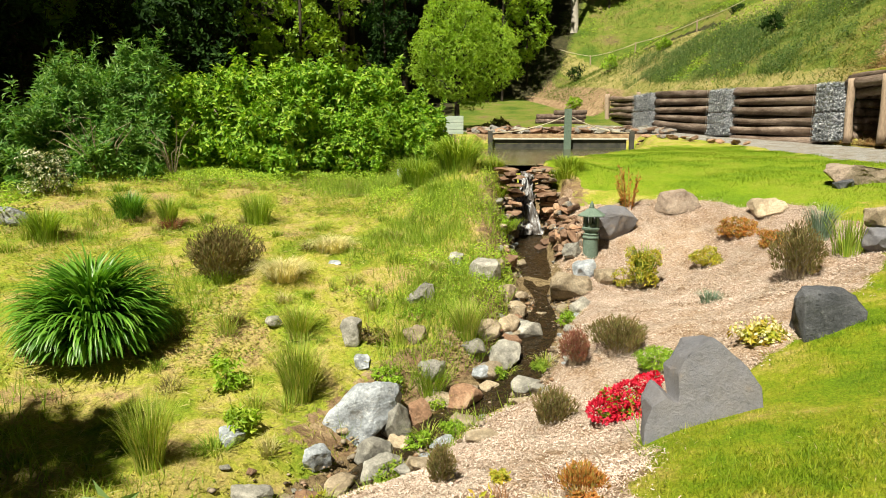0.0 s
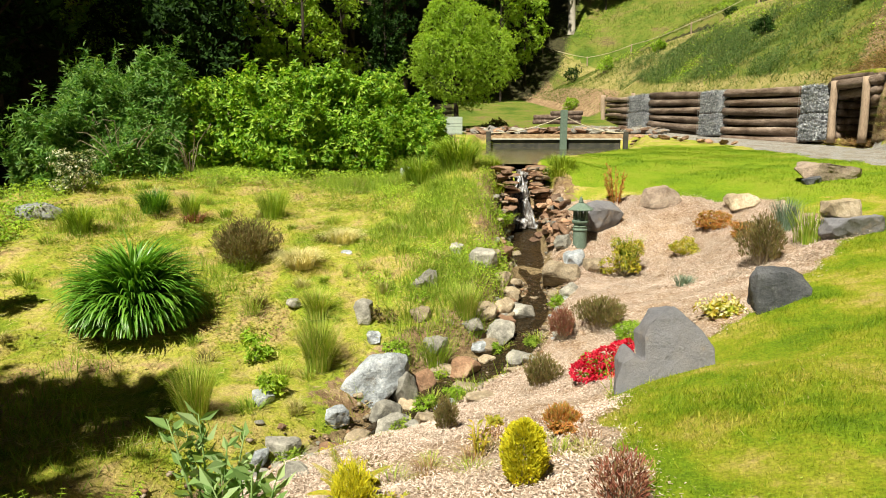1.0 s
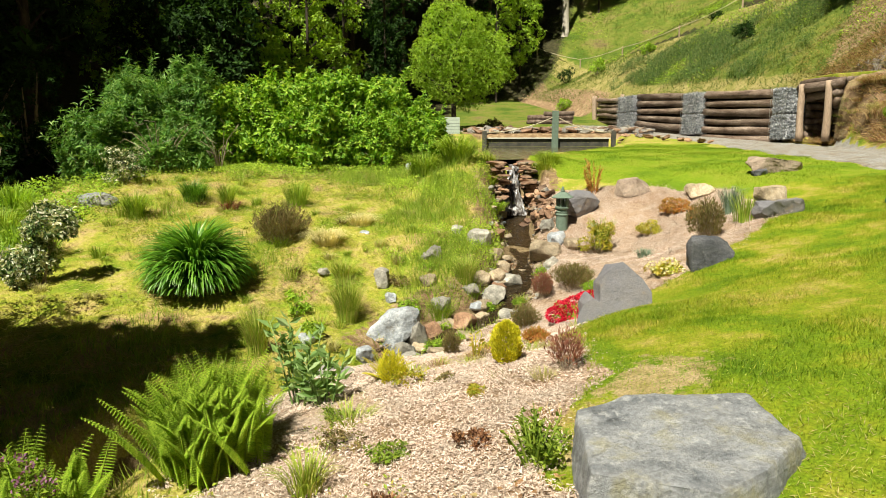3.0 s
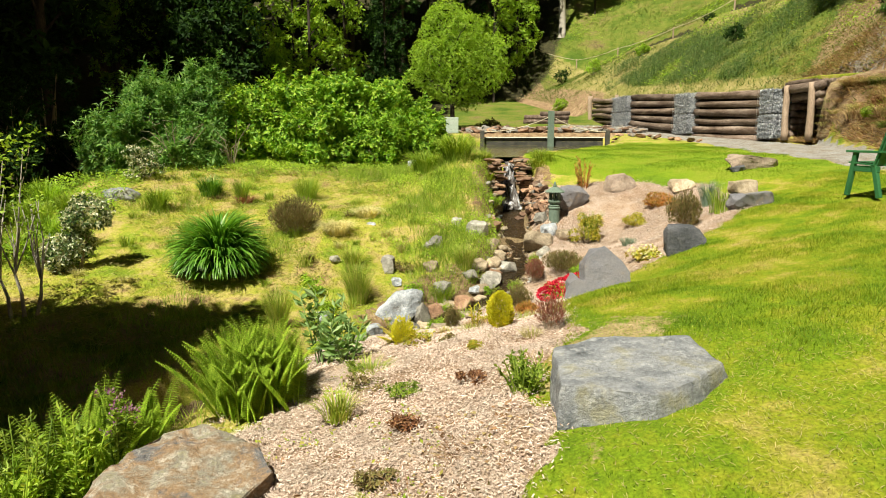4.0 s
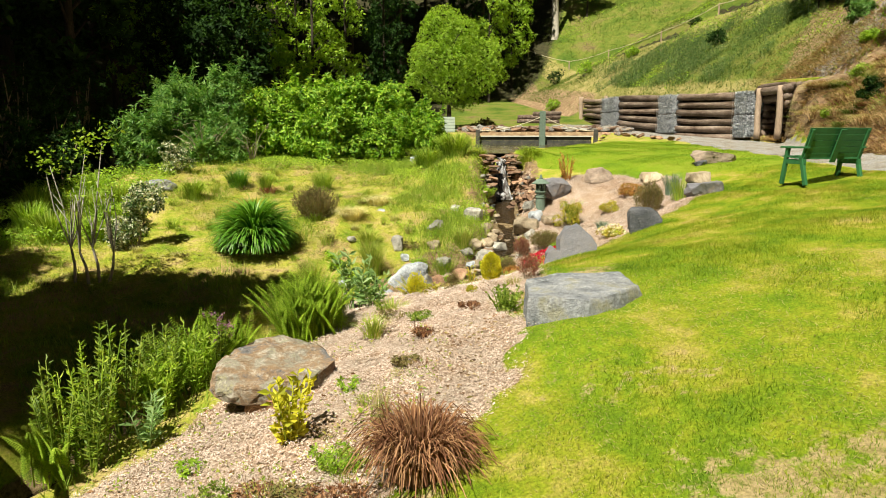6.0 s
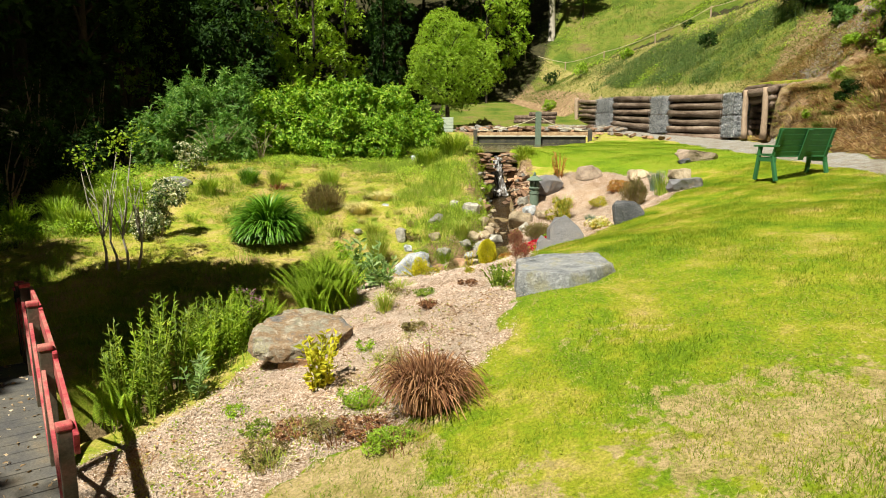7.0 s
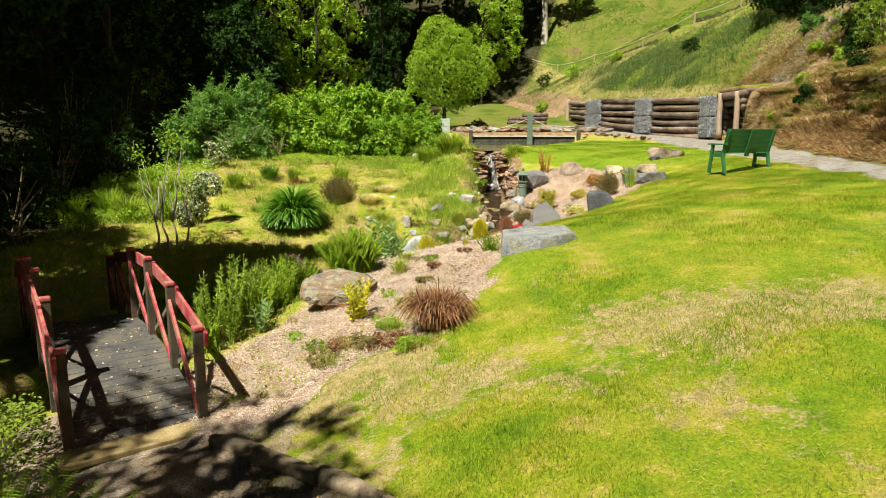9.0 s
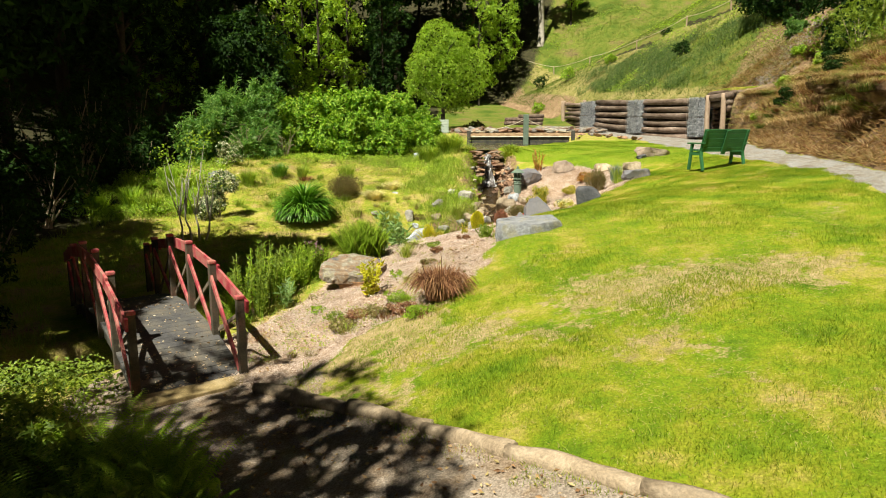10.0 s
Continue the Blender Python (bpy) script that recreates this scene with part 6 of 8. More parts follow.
wf = thing("white_flowering_shrub", -6.15, 6.75, None, "leaning shrub with white-edged leaves in full sun", "shrub")
L = [(-0.25, -0.05, 0.32, 0.3, 0.3, 0.3), (-0.02, 0.05, 0.42, 0.26, 0.28, 0.28), (0.2, 0.05, 0.95, 0.36, 0.32, 0.24), (0.02, 0.0, 0.82, 0.24, 0.26, 0.2), (0.36, 0.0, 0.88, 0.2, 0.22, 0.18), (-0.4, 0.05, 0.2, 0.2, 0.24, 0.2), (0.16, 0.0, 1.12, 0.2, 0.2, 0.14)]
p, o = blob(3800, L, 421, 0.5)
leafage(rosettes(p[::6], o[::6], 0.085, 0.036, VARIEG, "foliage", 421, 6), wf)
twigs(L, DEAD, wf, 0.014, 422)
tuft("heather_tuft", -2.55, 7.55, 200, 0.2, 0.08, 0.12, 0.008, HEATH, "tiny brown heather in turf", "heather", 423, 0.3)
sap = thing("bare_shrub", -6.3, 5.15, None, "tall half-bare shrub with pale stems", "shrub")
rnd = random.Random(8)
bm, SP, SO = bmesh.new(), [], []
for k, (fx_, fy_, lx_, ly_) in enumerate(((0.0, 0.0, -0.16, 0.1), (0.16, 0.05, 0.12, 0.0), (-0.22, -0.02, -0.3, 0.1), (0.3, 0.1, 0.42, 0.1))):
    fork = Vector((lx_, ly_, rnd.uniform(0.45, 0.6)))
    tube([(fx_, fy_, -0.06), Vector((fx_, fy_, 0)).lerp(fork, 0.5) + Vector((0.03, 0, 0)), fork], [0.03, 0.024, 0.018], 7, bm)
    for j in range(6):
        e = fork + Vector((rnd.uniform(-0.3, 0.34), rnd.uniform(-0.2, 0.2), rnd.uniform(0.6, 1.35) + (0.55 if j == 0 and k < 3 else 0)))
        m = fork.lerp(e, 0.5) + Vector((rnd.uniform(-0.08, 0.08), 0, 0))
        tube([fork, m, e], [0.014, 0.010, 0.004], 6, bm)
        if j < 3:
            q = m + Vector((rnd.uniform(-0.25, 0.25), rnd.uniform(-0.1, 0.1), rnd.uniform(0.2, 0.5)))
            tube([m, q], [0.008, 0.003], 5, bm)
        for i_ in range(60 if j == 0 else (12 if j < 4 else 0)):
            SP.append(tuple(e + Vector((rnd.gauss(0, 0.13), rnd.gauss(0, 0.13), rnd.gauss(0.1, 0.14))))), SO.append((rnd.gauss(0, 1), rnd.gauss(0, 1), rnd.gauss(0.2, 0.6)))
part("stem", bm, PALE_BARK, sap, smooth=True)
leafage(leaf_fan(np.array(SP), np.array(SO), 0.08, 0.045, SPRING, "foliage", seed=9), sap)

for k, (a, b_, h_) in enumerate(((-7.4, 8.1, 0.7), (-8.1, 8.8, 0.8), (-7.7, 9.4, 0.7), (-8.9, 7.9, 0.9), (-6.9, 8.0, 0.6), (-9.4, 9.0, 1.0), (-8.6, 10.0, 0.9), (-7.2, 7.4, 0.6), (-8.1, 7.2, 0.8), (-9.6, 7.4, 0.9))):
    tuft("weed_clump", a, b_, 300, h_, 0.22, 0.4, 0.02, GRASS if k % 3 else SPRING, "tall pale green weeds in the sun", "weeds", 900 + k, 0.4, 4, "weeds by the bare shrub")
small = []
for k, (m_, h_, n_, w_, l_) in enumerate(((GRASS, 0.24, 90, 0.008, "small green grass tuft"), (REED, 0.3, 80, 0.006, "small yellow-green rush tuft"), (STRAW, 0.2, 110, 0.006, "small dry straw-coloured grass tuft"), (GRASS, 0.16, 70, 0.012, "small broad-leaved green tuft"), (HEATH, 0.14, 90, 0.006, "small brown withered tuft"))):
    v, f = blades(n_, h_, 0.07, 0.16, w_, 0.5, 3, 700 + k, 0.5)
    small.append((raw_mesh("grass_tuft", v, f, m_), l_))
rnd = random.Random(77)
placed = 0
while placed < 150:
    a, b_ = rnd.uniform(-8.5, 1.0), rnd.uniform(4.8, 15.5)
    if edge(BED, np.array([a]), np.array([b_]))[0] > -0.2 or edge(LAWN, np.array([a]), np.array([b_]))[0] > -0.3 or along(STREAM, np.array([a]), np.array([b_]))[0][0] < 0.5:
        continue
    me, l_ = small[rnd.choice((0, 0, 1, 1, 2, 2, 3, 4))]
    ob = new("grass_tuft", me)
    s_ = rnd.uniform(0.6, 1.5)
    ob.matrix_basis = pose(a, b_, ground(a, b_), 0, 0, rnd.uniform(0, 360)) @ Matrix.Diagonal((s_, s_, s_ * rnd.uniform(0.7, 1.2), 1))
    tagged(ob, l_ + " in the wild garden", "grass", "tufts of the wild garden")
    placed += 1
# ferns and tall weeds along the lower brook
for k, (a, b_, n_, l_) in enumerate(((-1.78, 1.7, 130, 0.86), (-1.95, 1.5, 100, 0.8), (-1.62, 1.5, 80, 0.68), (-2.05, 1.8, 70, 0.78), (-1.8, 1.35, 70, 0.62), (-2.85, 0.95, 44, 0.95), (-2.65, 0.7, 30, 0.75), (-3.0, 0.55, 34, 0.85), (-2.5, 1.0, 24, 0.6), (-3.05, 0.15, 26, 0.7), (-3.5, -0.95, 20, 0.7))):
    fern(a, b_, int(n_ * 0.7), l_, 430 + k, "lush light green fern on the bank", 1.42, group="ferns on the brook bank")
for k, (a, b_, l_) in enumerate(((-2.75, -5.7, 0.8), (-2.5, -6.15, 0.8), (-3.1, -5.3, 0.8), (-3.3, -6.0, 0.9), (-2.85, -6.6, 0.8), (-3.6, -5.0, 0.8))):
    fern(a, b_, 34, l_, 1540 + k, "green fern in the shade beside the gravel", 1.0, group="ferns beside the gravel")
for k, (a, b_, h_, w_) in enumerate(((-3.3, -0.55, 1.15, 0.6), (-3.45, -0.85, 1.05, 0.5), (-3.15, -0.3, 1.05, 0.5), (-3.55, -0.5, 1.2, 0.6), (-3.2, -0.8, 0.9, 0.5), (-3.0, 0.2, 0.85, 0.5), (-2.75, 0.35, 0.75, 0.5), (-2.6, 0.65, 0.7, 0.4), (-3.1, 0.6, 0.95, 0.5), (-2.9, -0.1, 0.7, 0.5))):
    broad_leaves("willowherb", a, b_, h_, w_, 12, 30, 0.075, 0.022, SHADELEAF if k % 3 else FERN, "tall leafy willowherb by the brook", 445 + k, flowers=PURPLE if k == 7 else None)
broad_leaves("mullein", -1.4, 2.6, 0.78, 0.5, 8, 18, 0.13, 0.055, BIGLEAF, "grey-green mullein with broad leaves and spires", 451)
broad_leaves("mullein", -1.15, 2.4, 0.5, 0.5, 8, 15, 0.12, 0.055, BIGLEAF, "grey-green plant with broad leaves", 452)
broad_leaves("dock", -2.85, -0.55, 0.45, 0.4, 7, 16, 0.11, 0.032, BIGLEAF, "grey-green weed with broad leaves", 453)

# border in the wood chippings
az = shrub("red_azalea", 1.46, 5.2, 0.5, 0.34, 0.24, 420, 0.045, 0.022, SPRING, "azalea covered with bright red flowers", 460, "azalea", count=8)
p, o = blob(1900, [(-0.2, -0.06, 0.11, 0.12, 0.12, 0.09), (-0.08, 0, 0.17, 0.14, 0.13, 0.1), (0.06, 0.04, 0.22, 0.15, 0.13, 0.1), (0.19, 0.08, 0.28, 0.11, 0.11, 0.08), (0.0, -0.08, 0.12, 0.15, 0.1, 0.08), (0.27, 0.1, 0.33, 0.06, 0.06, 0.05)], 461, 0.15)
leafage(leaf_fan(p, o + np.random.default_rng(1).normal(0, 0.8, o.shape), 0.032, 0.026, RED, "blossom", 0.4, 462), az, "bright red petals")
broad_leaves("orange_tipped_shrub", 3.05, 11.25, 0.78, 0.5, 14, 26, 0.055, 0.026, ORANGE, "upright shrub with orange young leaves", 463, "shrub")
shrub("yellow_shrub", 2.78, 9.4, 0.62, 0.5, 0.6, 2400, 0.045, 0.018, GOLDLEAF, "yellow-green shrub in the chippings", 464, count=8)
tuft("grass_clump", 2.85, 9.5, 120, 0.75, 0.1, 0.3, 0.016, GRASS, "bright green iris leaves in the border", "grass", 465, 0.3)
shrub("yellow_cushion", 3.7, 9.45, 0.62, 0.45, 0.3, 2200, 0.035, 0.012, GOLDLEAF, "low cushion plant with yellow-green leaves", 466, count=6)
tuft("grey_tuft", 3.13, 7.75, 160, 0.2, 0.1, 0.15, 0.008, BLUEGREEN, "small grey-green tuft in chippings", "grass", 467, 0.4)
shrub("orange_cushion", 4.3, 9.85, 0.8, 0.5, 0.34, 2200, 0.04, 0.016, ORANGE, "low cushion shrub with orange leaves", 468, count=6)
shrub("orange_cushion", 4.5, 9.05, 0.55, 0.45, 0.26, 1500, 0.04, 0.016, ORANGE, "low cushion shrub with orange-yellow leaves", 469, count=6)
sprigs("heather", 4.05, 7.6, 0.58, 0.58, 260, HEATH, "tall brown heather in the chippings", 470, leaf=0.06)
tuft("blue_grass", 4.85, 8.6, 260, 0.6, 0.12, 0.24, 0.009, BLUEGREEN, "upright tuft of blue-green grass", "grass", 471, 0.25)
tuft("iris_clump", 4.75, 7.75, 130, 0.6, 0.2, 0.28, 0.011, GRASS, "upright clump of green iris leaves", "grass", 472, 0.2)
pr = shrub("primrose", 2.85, 5.85, 0.65, 0.4, 0.16, 480, 0.07, 0.035, GOLDLEAF, "low primroses with cream flowers", 473, "flower", count=6)
p, o = blob(220, lumpy(0.58, 0.36, 0.23, 6, 473), 474, 0.05)
leafage(leaf_fan(p, o + np.random.default_rng(2).normal(0, 0.8, o.shape), 0.04, 0.035, CREAM, "blossom", 0.3, 475), pr, "cream petals")
sprigs("heather", 1.33, 6.7, 0.3, 0.34, 150, RUSSET, "russet heather in the chippings", 476, leaf=0.045)
sprigs("heather", 1.8, 6.75, 0.6, 0.32, 260, HEATH, "low brown heather in the chippings", 477, leaf=0.05)
shrub("green_cushion", 1.98, 6.0, 0.62, 0.45, 0.26, 2600, 0.03, 0.012, SPRING, "low green cushion plant in chippings", 478, count=6)
sprigs("heather", 0.92, 5.55, 0.36, 0.32, 180, HEATH, "small brown heather near the brook", 479, leaf=0.045)
sprigs("heather", -0.06, 4.55, 0.2, 0.28, 110, HEATH, "small dark heather near the brook", 480, leaf=0.04)
gc = thing("golden_conifer", 0.4, 2.6, None, "dwarf golden conifer in the chippings", "conifer")
r = np.random.default_rng(481)
n = 5200
a, t, q = r.uniform(0, 6.28, n), r.random(n), 0.55 + 0.45 * np.sqrt(r.random(n))
rad = 0.122 * np.sqrt(np.clip(1 - (1.8 * np.abs(t - 0.42)) ** 2.2, 0.03, 1)) * q * (1 + 0.12 * np.sin(5 * a + 9 * t))
leafage(leaf_fan(np.stack([np.cos(a) * rad, np.sin(a) * rad, 0.02 + 0.34 * t], 1), np.stack([np.cos(a) * 0.7, np.sin(a) * 0.7, 0.6 + 0.8 * t], 1) + r.normal(0, 0.3, (n, 3)), 0.03, 0.012, GOLD, "foliage", seed=482), gc)
part("stem", tube([(0, 0, -0.05), (0, 0, 0.3)], [0.015, 0.005], 6), DEAD, gc)
broad_leaves("seedling", 0.17, 3.3, 0.28, 0.16, 5, 10, 0.05, 0.02, GOLDLEAF, "thin seedling with yellow-green leaves", 482)
sprigs("heather", 0.82, 2.05, 0.28, 0.27, 60, RUSSET, "dry brown heather in the chippings", 483, leaf=0.045)
fern(-0.68, 2.95, 12, 0.34, 484, "young fern with yellow-green fronds", 0.9, GOLDLEAF)
sprigs("golden_heather", -0.6, 2.6, 0.24, 0.3, 150, GOLD, "golden yellow heather in chippings", 485, leaf=0.04)
shrub("yellow_cushion", -0.42, 2.4, 0.34, 0.3, 0.18, 420, 0.04, 0.016, GOLDLEAF, "low cushion plant with yellow-green leaves", 486, count=6)
sprigs("heather", 0.82, 3.75, 0.28, 0.13, 110, ORANGE, "low orange heather in chippings", 487, leaf=0.04)
broad_leaves("leafy_shrub", 0.38, 0.55, 0.26, 0.5, 30, 18, 0.04, 0.022, SHADELEAF, "small yellow-green leafy shrub beside the rock", 488, "shrub")
broad_leaves("yellow_shrub", -1.45, -1.1, 0.62, 0.4, 10, 18, 0.10, 0.05, YELLOWLEAF, "bright yellow-leaved young shrub by the boulder", 489, "shrub")
rb = thing("dead_fern_clump", -0.42, -1.9, None, "clump of dead russet fern fronds", "clump")
for n_, h_, re_, dr_, w_ in ((620, 0.6, 0.44, 1.1, 0.013), (480, 0.66, 0.32, 0.85, 0.011), (200, 0.55, 0.2, 0.5, 0.012), (12, 0.9, 0.12, 0.1, 0.018)):
    v, f = blades(n_, h_, 0.2, re_, w_, dr_, 7, 490 + n_, 0.5, 0.9, 0.6)
    leafage(raw_mesh("dead_frond", v, f, RUST), rb)
fern(-0.42, -1.88, 10, 0.42, 491, "dry bronze young fern fronds", 1.2, RUST)
tuft("dry_tuft", -0.75, -1.15, 60, 0.4, 0.05, 0.1, 0.006, STRAW, "thin dry stems in the chippings", "grass", 492, 0.2)
tuft("weed_tuft", -1.0, 0.9, 120, 0.3, 0.1, 0.2, 0.01, REED, "green and brown weed in the chippings", "grass", 493, 0.4)
tuft("weed_tuft", -0.85, 1.75, 140, 0.22, 0.14, 0.2, 0.008, REED, "yellow-green weed in the chippings", "grass", 494, 0.4)
shrub("weed", -1.1, -0.35, 0.3, 0.3, 0.1, 160, 0.04, 0.02, SPRING, "low green weed in the chippings", 495, "weed", count=4)
shrub("weed", -2.2, -1.15, 0.35, 0.3, 0.1, 180, 0.04, 0.02, SPRING, "low green weed in the chippings", 496, "weed", count=4)
for k, (a, b_) in enumerate(((-1.55, -1.75), (-1.25, -1.95), (-1.0, -1.6), (-0.95, -2.05), (-1.75, -2.1), (-0.7, -2.35))):
    shrub("weed", a, b_, 0.5, 0.42, 0.15, 900, 0.035, 0.014, (RUST, HEATH, SPRING)[k % 3], "low brown and green weeds at the lawn edge", 1200 + k, "weed", count=7)
    tuft("weed_tuft", a + 0.1, b_ - 0.1, 90, 0.2, 0.14, 0.16, 0.006, (REED, RUST)[k % 2], "thin brown and green weed stems", "weed", 1210 + k, 0.4)

# ---- stones along the brook ----
kinds = [rock_mesh("rock", lump(500 + k, 1, 1, 0.7, 16, 0.8), (GREYST, SANDY, GREYST, QUARTZ, SANDY, REDST, GREYST, SANDY)[k], k, 0.06, 0.035, 2) for k in range(8)]
rnd = random.Random(5)
sl = np.array(STREAM[1:14])
cum = np.r_[0, np.cumsum(np.hypot(*np.diff(sl[:, :2], axis=0).T))]
for k in range(210):
    t = rnd.random() * cum[-1] * 0.72
    a, b_ = np.interp(t, cum, sl[:, 0]), np.interp(t, cum, sl[:, 1])
    j = min(np.searchsorted(cum, t), len(sl) - 1)
    d = sl[j, :2] - sl[j - 1, :2] if j else sl[1, :2] - sl[0, :2]
    d = d / np.linalg.norm(d)
    o = rnd.choice((-1, -1, 1)) * (0.24 + abs(rnd.gauss(0, 0.22))) if rnd.random() < 0.85 else rnd.uniform(-0.25, 0.25)
    big = 0.06 + 0.24 * rnd.random() ** 3
    px_, py_ = a - d[1] * o, b_ + d[0] * o
    ob = new("rock", kinds[rnd.randrange(8)])
    ob.matrix_basis = pose(px_, py_, ground(px_, py_) + big * 0.06, rnd.uniform(-15, 15), rnd.uniform(-15, 15), rnd.uniform(0, 360)) @ Matrix.Diagonal((big * rnd.uniform(0.8, 1.3), big, big * rnd.uniform(0.7, 1.1), 1))
    tagged(ob, ("weathered grey stone edging the brook", "buff stone edging the brook", "grey stone edging the brook", "pale stone edging the brook", "buff stone edging the brook", "red-brown stone edging the brook", "grey stone edging the brook", "buff stone edging the brook")[kinds.index(ob.data)], "rock", "stones along the brook")
brook_boulders = ((0.16, 6.72, 0.44, 0.36, 0.36, REDST, "rounded red-brown boulder in the brook"), (0.36, 7.2, 0.4, 0.34, 0.16, QUARTZ, "flat blue-grey stone by the brook"), (0.66, 7.55, 0.62, 0.46, 0.4, GREYST, "broad grey boulder by the brook"),
                  (-0.33, 6.5, 0.32, 0.3, 0.34, REDST, "brown boulder beside the brook"), (-0.5, 6.0, 0.26, 0.22, 0.26, SANDY, "cream stone beside the brook"), (-0.72, 5.85, 0.42, 0.3, 0.34, GREYST, "mossy grey stone beside the brook"), (-1.2, 5.62, 0.34, 0.26, 0.26, QUARTZ, "white stone beside the brook"),
                  (0.98, 8.2, 0.3, 0.5, 0.36, GREYST, "upright grey stone lining the brook"), (0.2, 6.25, 0.5, 0.26, 0.16, SANDY, "flat pale stone at the water's edge"), (-0.28, 5.3, 0.42, 0.26, 0.14, GREYST, "flat pale stone at the water's edge"), (0.45, 7.0, 0.26, 0.24, 0.16, SANDY, "cream stone by the brook"),
                  (-1.13, 7.35, 0.36, 0.3, 0.4, GREYST, "pointed grey stone in the grass"), (-0.95, 6.95, 0.3, 0.22, 0.18, QUARTZ, "white stone in the grass"), (-0.42, 7.4, 0.34, 0.3, 0.3, SANDY, "buff stone in the grass"), (-2.0, 5.6, 0.3, 0.24, 0.26, QUARTZ, "pale blue stone in the grass"))
bank_boulders = ((0.75, 8.2, 0.5, 0.3, 0.3, SANDY, "buff stone by the brook"), (0.8, 8.9, 0.4, 0.3, 0.3, SANDY, "buff stone by the brook"), (1.75, 8.6, 0.3, 0.26, 0.3, GREYST, "grey stone by the brook"),
                                                 (2.3, 9.6, 0.4, 0.34, 0.32, SANDY, "buff stone below the lantern"), (1.95, 10.35, 0.36, 0.3, 0.34, GREYST, "grey stone beside the lantern"), (-1.5, 3.6, 0.5, 0.3, 0.2, GREYST, "flat grey stone at the border edge"),
                                                 (-1.15, 3.4, 0.34, 0.26, 0.16, GREYST, "flat grey stone at the border edge"), (-0.2, 5.1, 0.4, 0.22, 0.14, SANDY, "flat buff stone by the brook"), (0.3, 5.55, 0.4, 0.24, 0.12, SANDY, "flat buff stone by the brook"), (-1.0, 14.9, 0.5, 0.4, 0.4, QUARTZ, "pale stone in the grass"), (0.1, 9.4, 0.3, 0.25, 0.22, GREYST, "grey stone in the grass"), (-2.1, 7.6, 0.24, 0.2, 0.14, GREYST, "grey stone in the grass"), (-1.6, 9.0, 0.2, 0.16, 0.14, QUARTZ, "pale stone in the grass"))
for k, (a, b_, w_, d_, h_, m_, l_) in enumerate(brook_boulders + bank_boulders):
    boulder(a, b_, w_, d_, h_, m_, l_, 560 + k, 0.3, 40 * k)

rnd = random.Random(15)
for k, (a, b_) in enumerate(((-0.1, 6.75), (0.25, 7.42), (0.5, 7.3), (0.75, 7.95), (0.85, 8.4), (0.9, 8.8), (-0.62, 5.6), (-0.95, 5.35), (-1.2, 5.1), (-1.65, 5.05), (0.42, 7.75), (-0.35, 8.2), (0.7, 9.6), (0.9, 10.3), (-0.2, 7.0), (1.0, 9.4), (0.85, 6.95), (0.65, 8.1))):
    boulder(a, b_, rnd.uniform(0.3, 0.55), rnd.uniform(0.26, 0.42), rnd.uniform(0.18, 0.3), (SANDY, GREYST, SANDY, REDST, GREYST)[k % 5], "flat weathered stone bedded in the brook bank", 1100 + k, 0.4, 37 * k, "stones along the brook")

# pebbles and soil weeds in the bed of the brook
r = np.random.default_rng(31)
n = 2400
t = cum[-1] * (0.2 + 0.6 * r.random(n))
a, b_ = np.interp(t, cum, sl[:, 0]) + r.normal(0, 0.24, n), np.interp(t, cum, sl[:, 1]) + r.normal(0, 0.2, n)
bv = np.array([(1, 0, 0), (-1, 0, 0), (0, 1, 0), (0, -1, 0), (0, 0, 0.7), (0, 0, -0.7), (0.6, 0.6, 0.35), (-0.6, 0.6, 0.3), (0.6, -0.6, 0.35), (-0.6, -0.6, 0.3)])
bf = np.array([(4, 0, 6), (4, 6, 2), (4, 2, 7), (4, 7, 1), (4, 1, 9), (4, 9, 3), (4, 3, 8), (4, 8, 0), (0, 5, 6), (6, 5, 2), (2, 5, 7), (7, 5, 1), (1, 5, 9), (9, 5, 3), (3, 5, 8), (8, 5, 0)])
w = r.uniform(0, 6.28, n)
sz_ = (0.010 + 0.035 * r.random(n) ** 2)[:, None]
px_ = bv[None] * r.uniform(0.6, 1.2, (n, 10, 1)) * sz_[:, :, None]
rx_ = np.stack([px_[..., 0] * np.cos(w)[:, None] - px_[..., 1] * np.sin(w)[:, None], px_[..., 0] * np.sin(w)[:, None] + px_[..., 1] * np.cos(w)[:, None], px_[..., 2]], -1)
c = np.stack([a, b_, land(a, b_) + 0.02], 1)
PEBBLE = leafy_mat("pebble", [(0.06, 0.045, 0.03), (0.13, 0.095, 0.06), (0.30, 0.26, 0.21), (0.22, 0.12, 0.06), (0.10, 0.09, 0.07)], 0.6, 0.0)
tagged(new("pebbles", raw_mesh("pebbles", (rx_ + c[:, None]).reshape(-1, 3), (bf[None] + 10 * np.arange(n)[:, None, None]).reshape(-1, 3), PEBBLE, True)), "small brown and grey pebbles of the brook", "pebbles", kind="stuff")

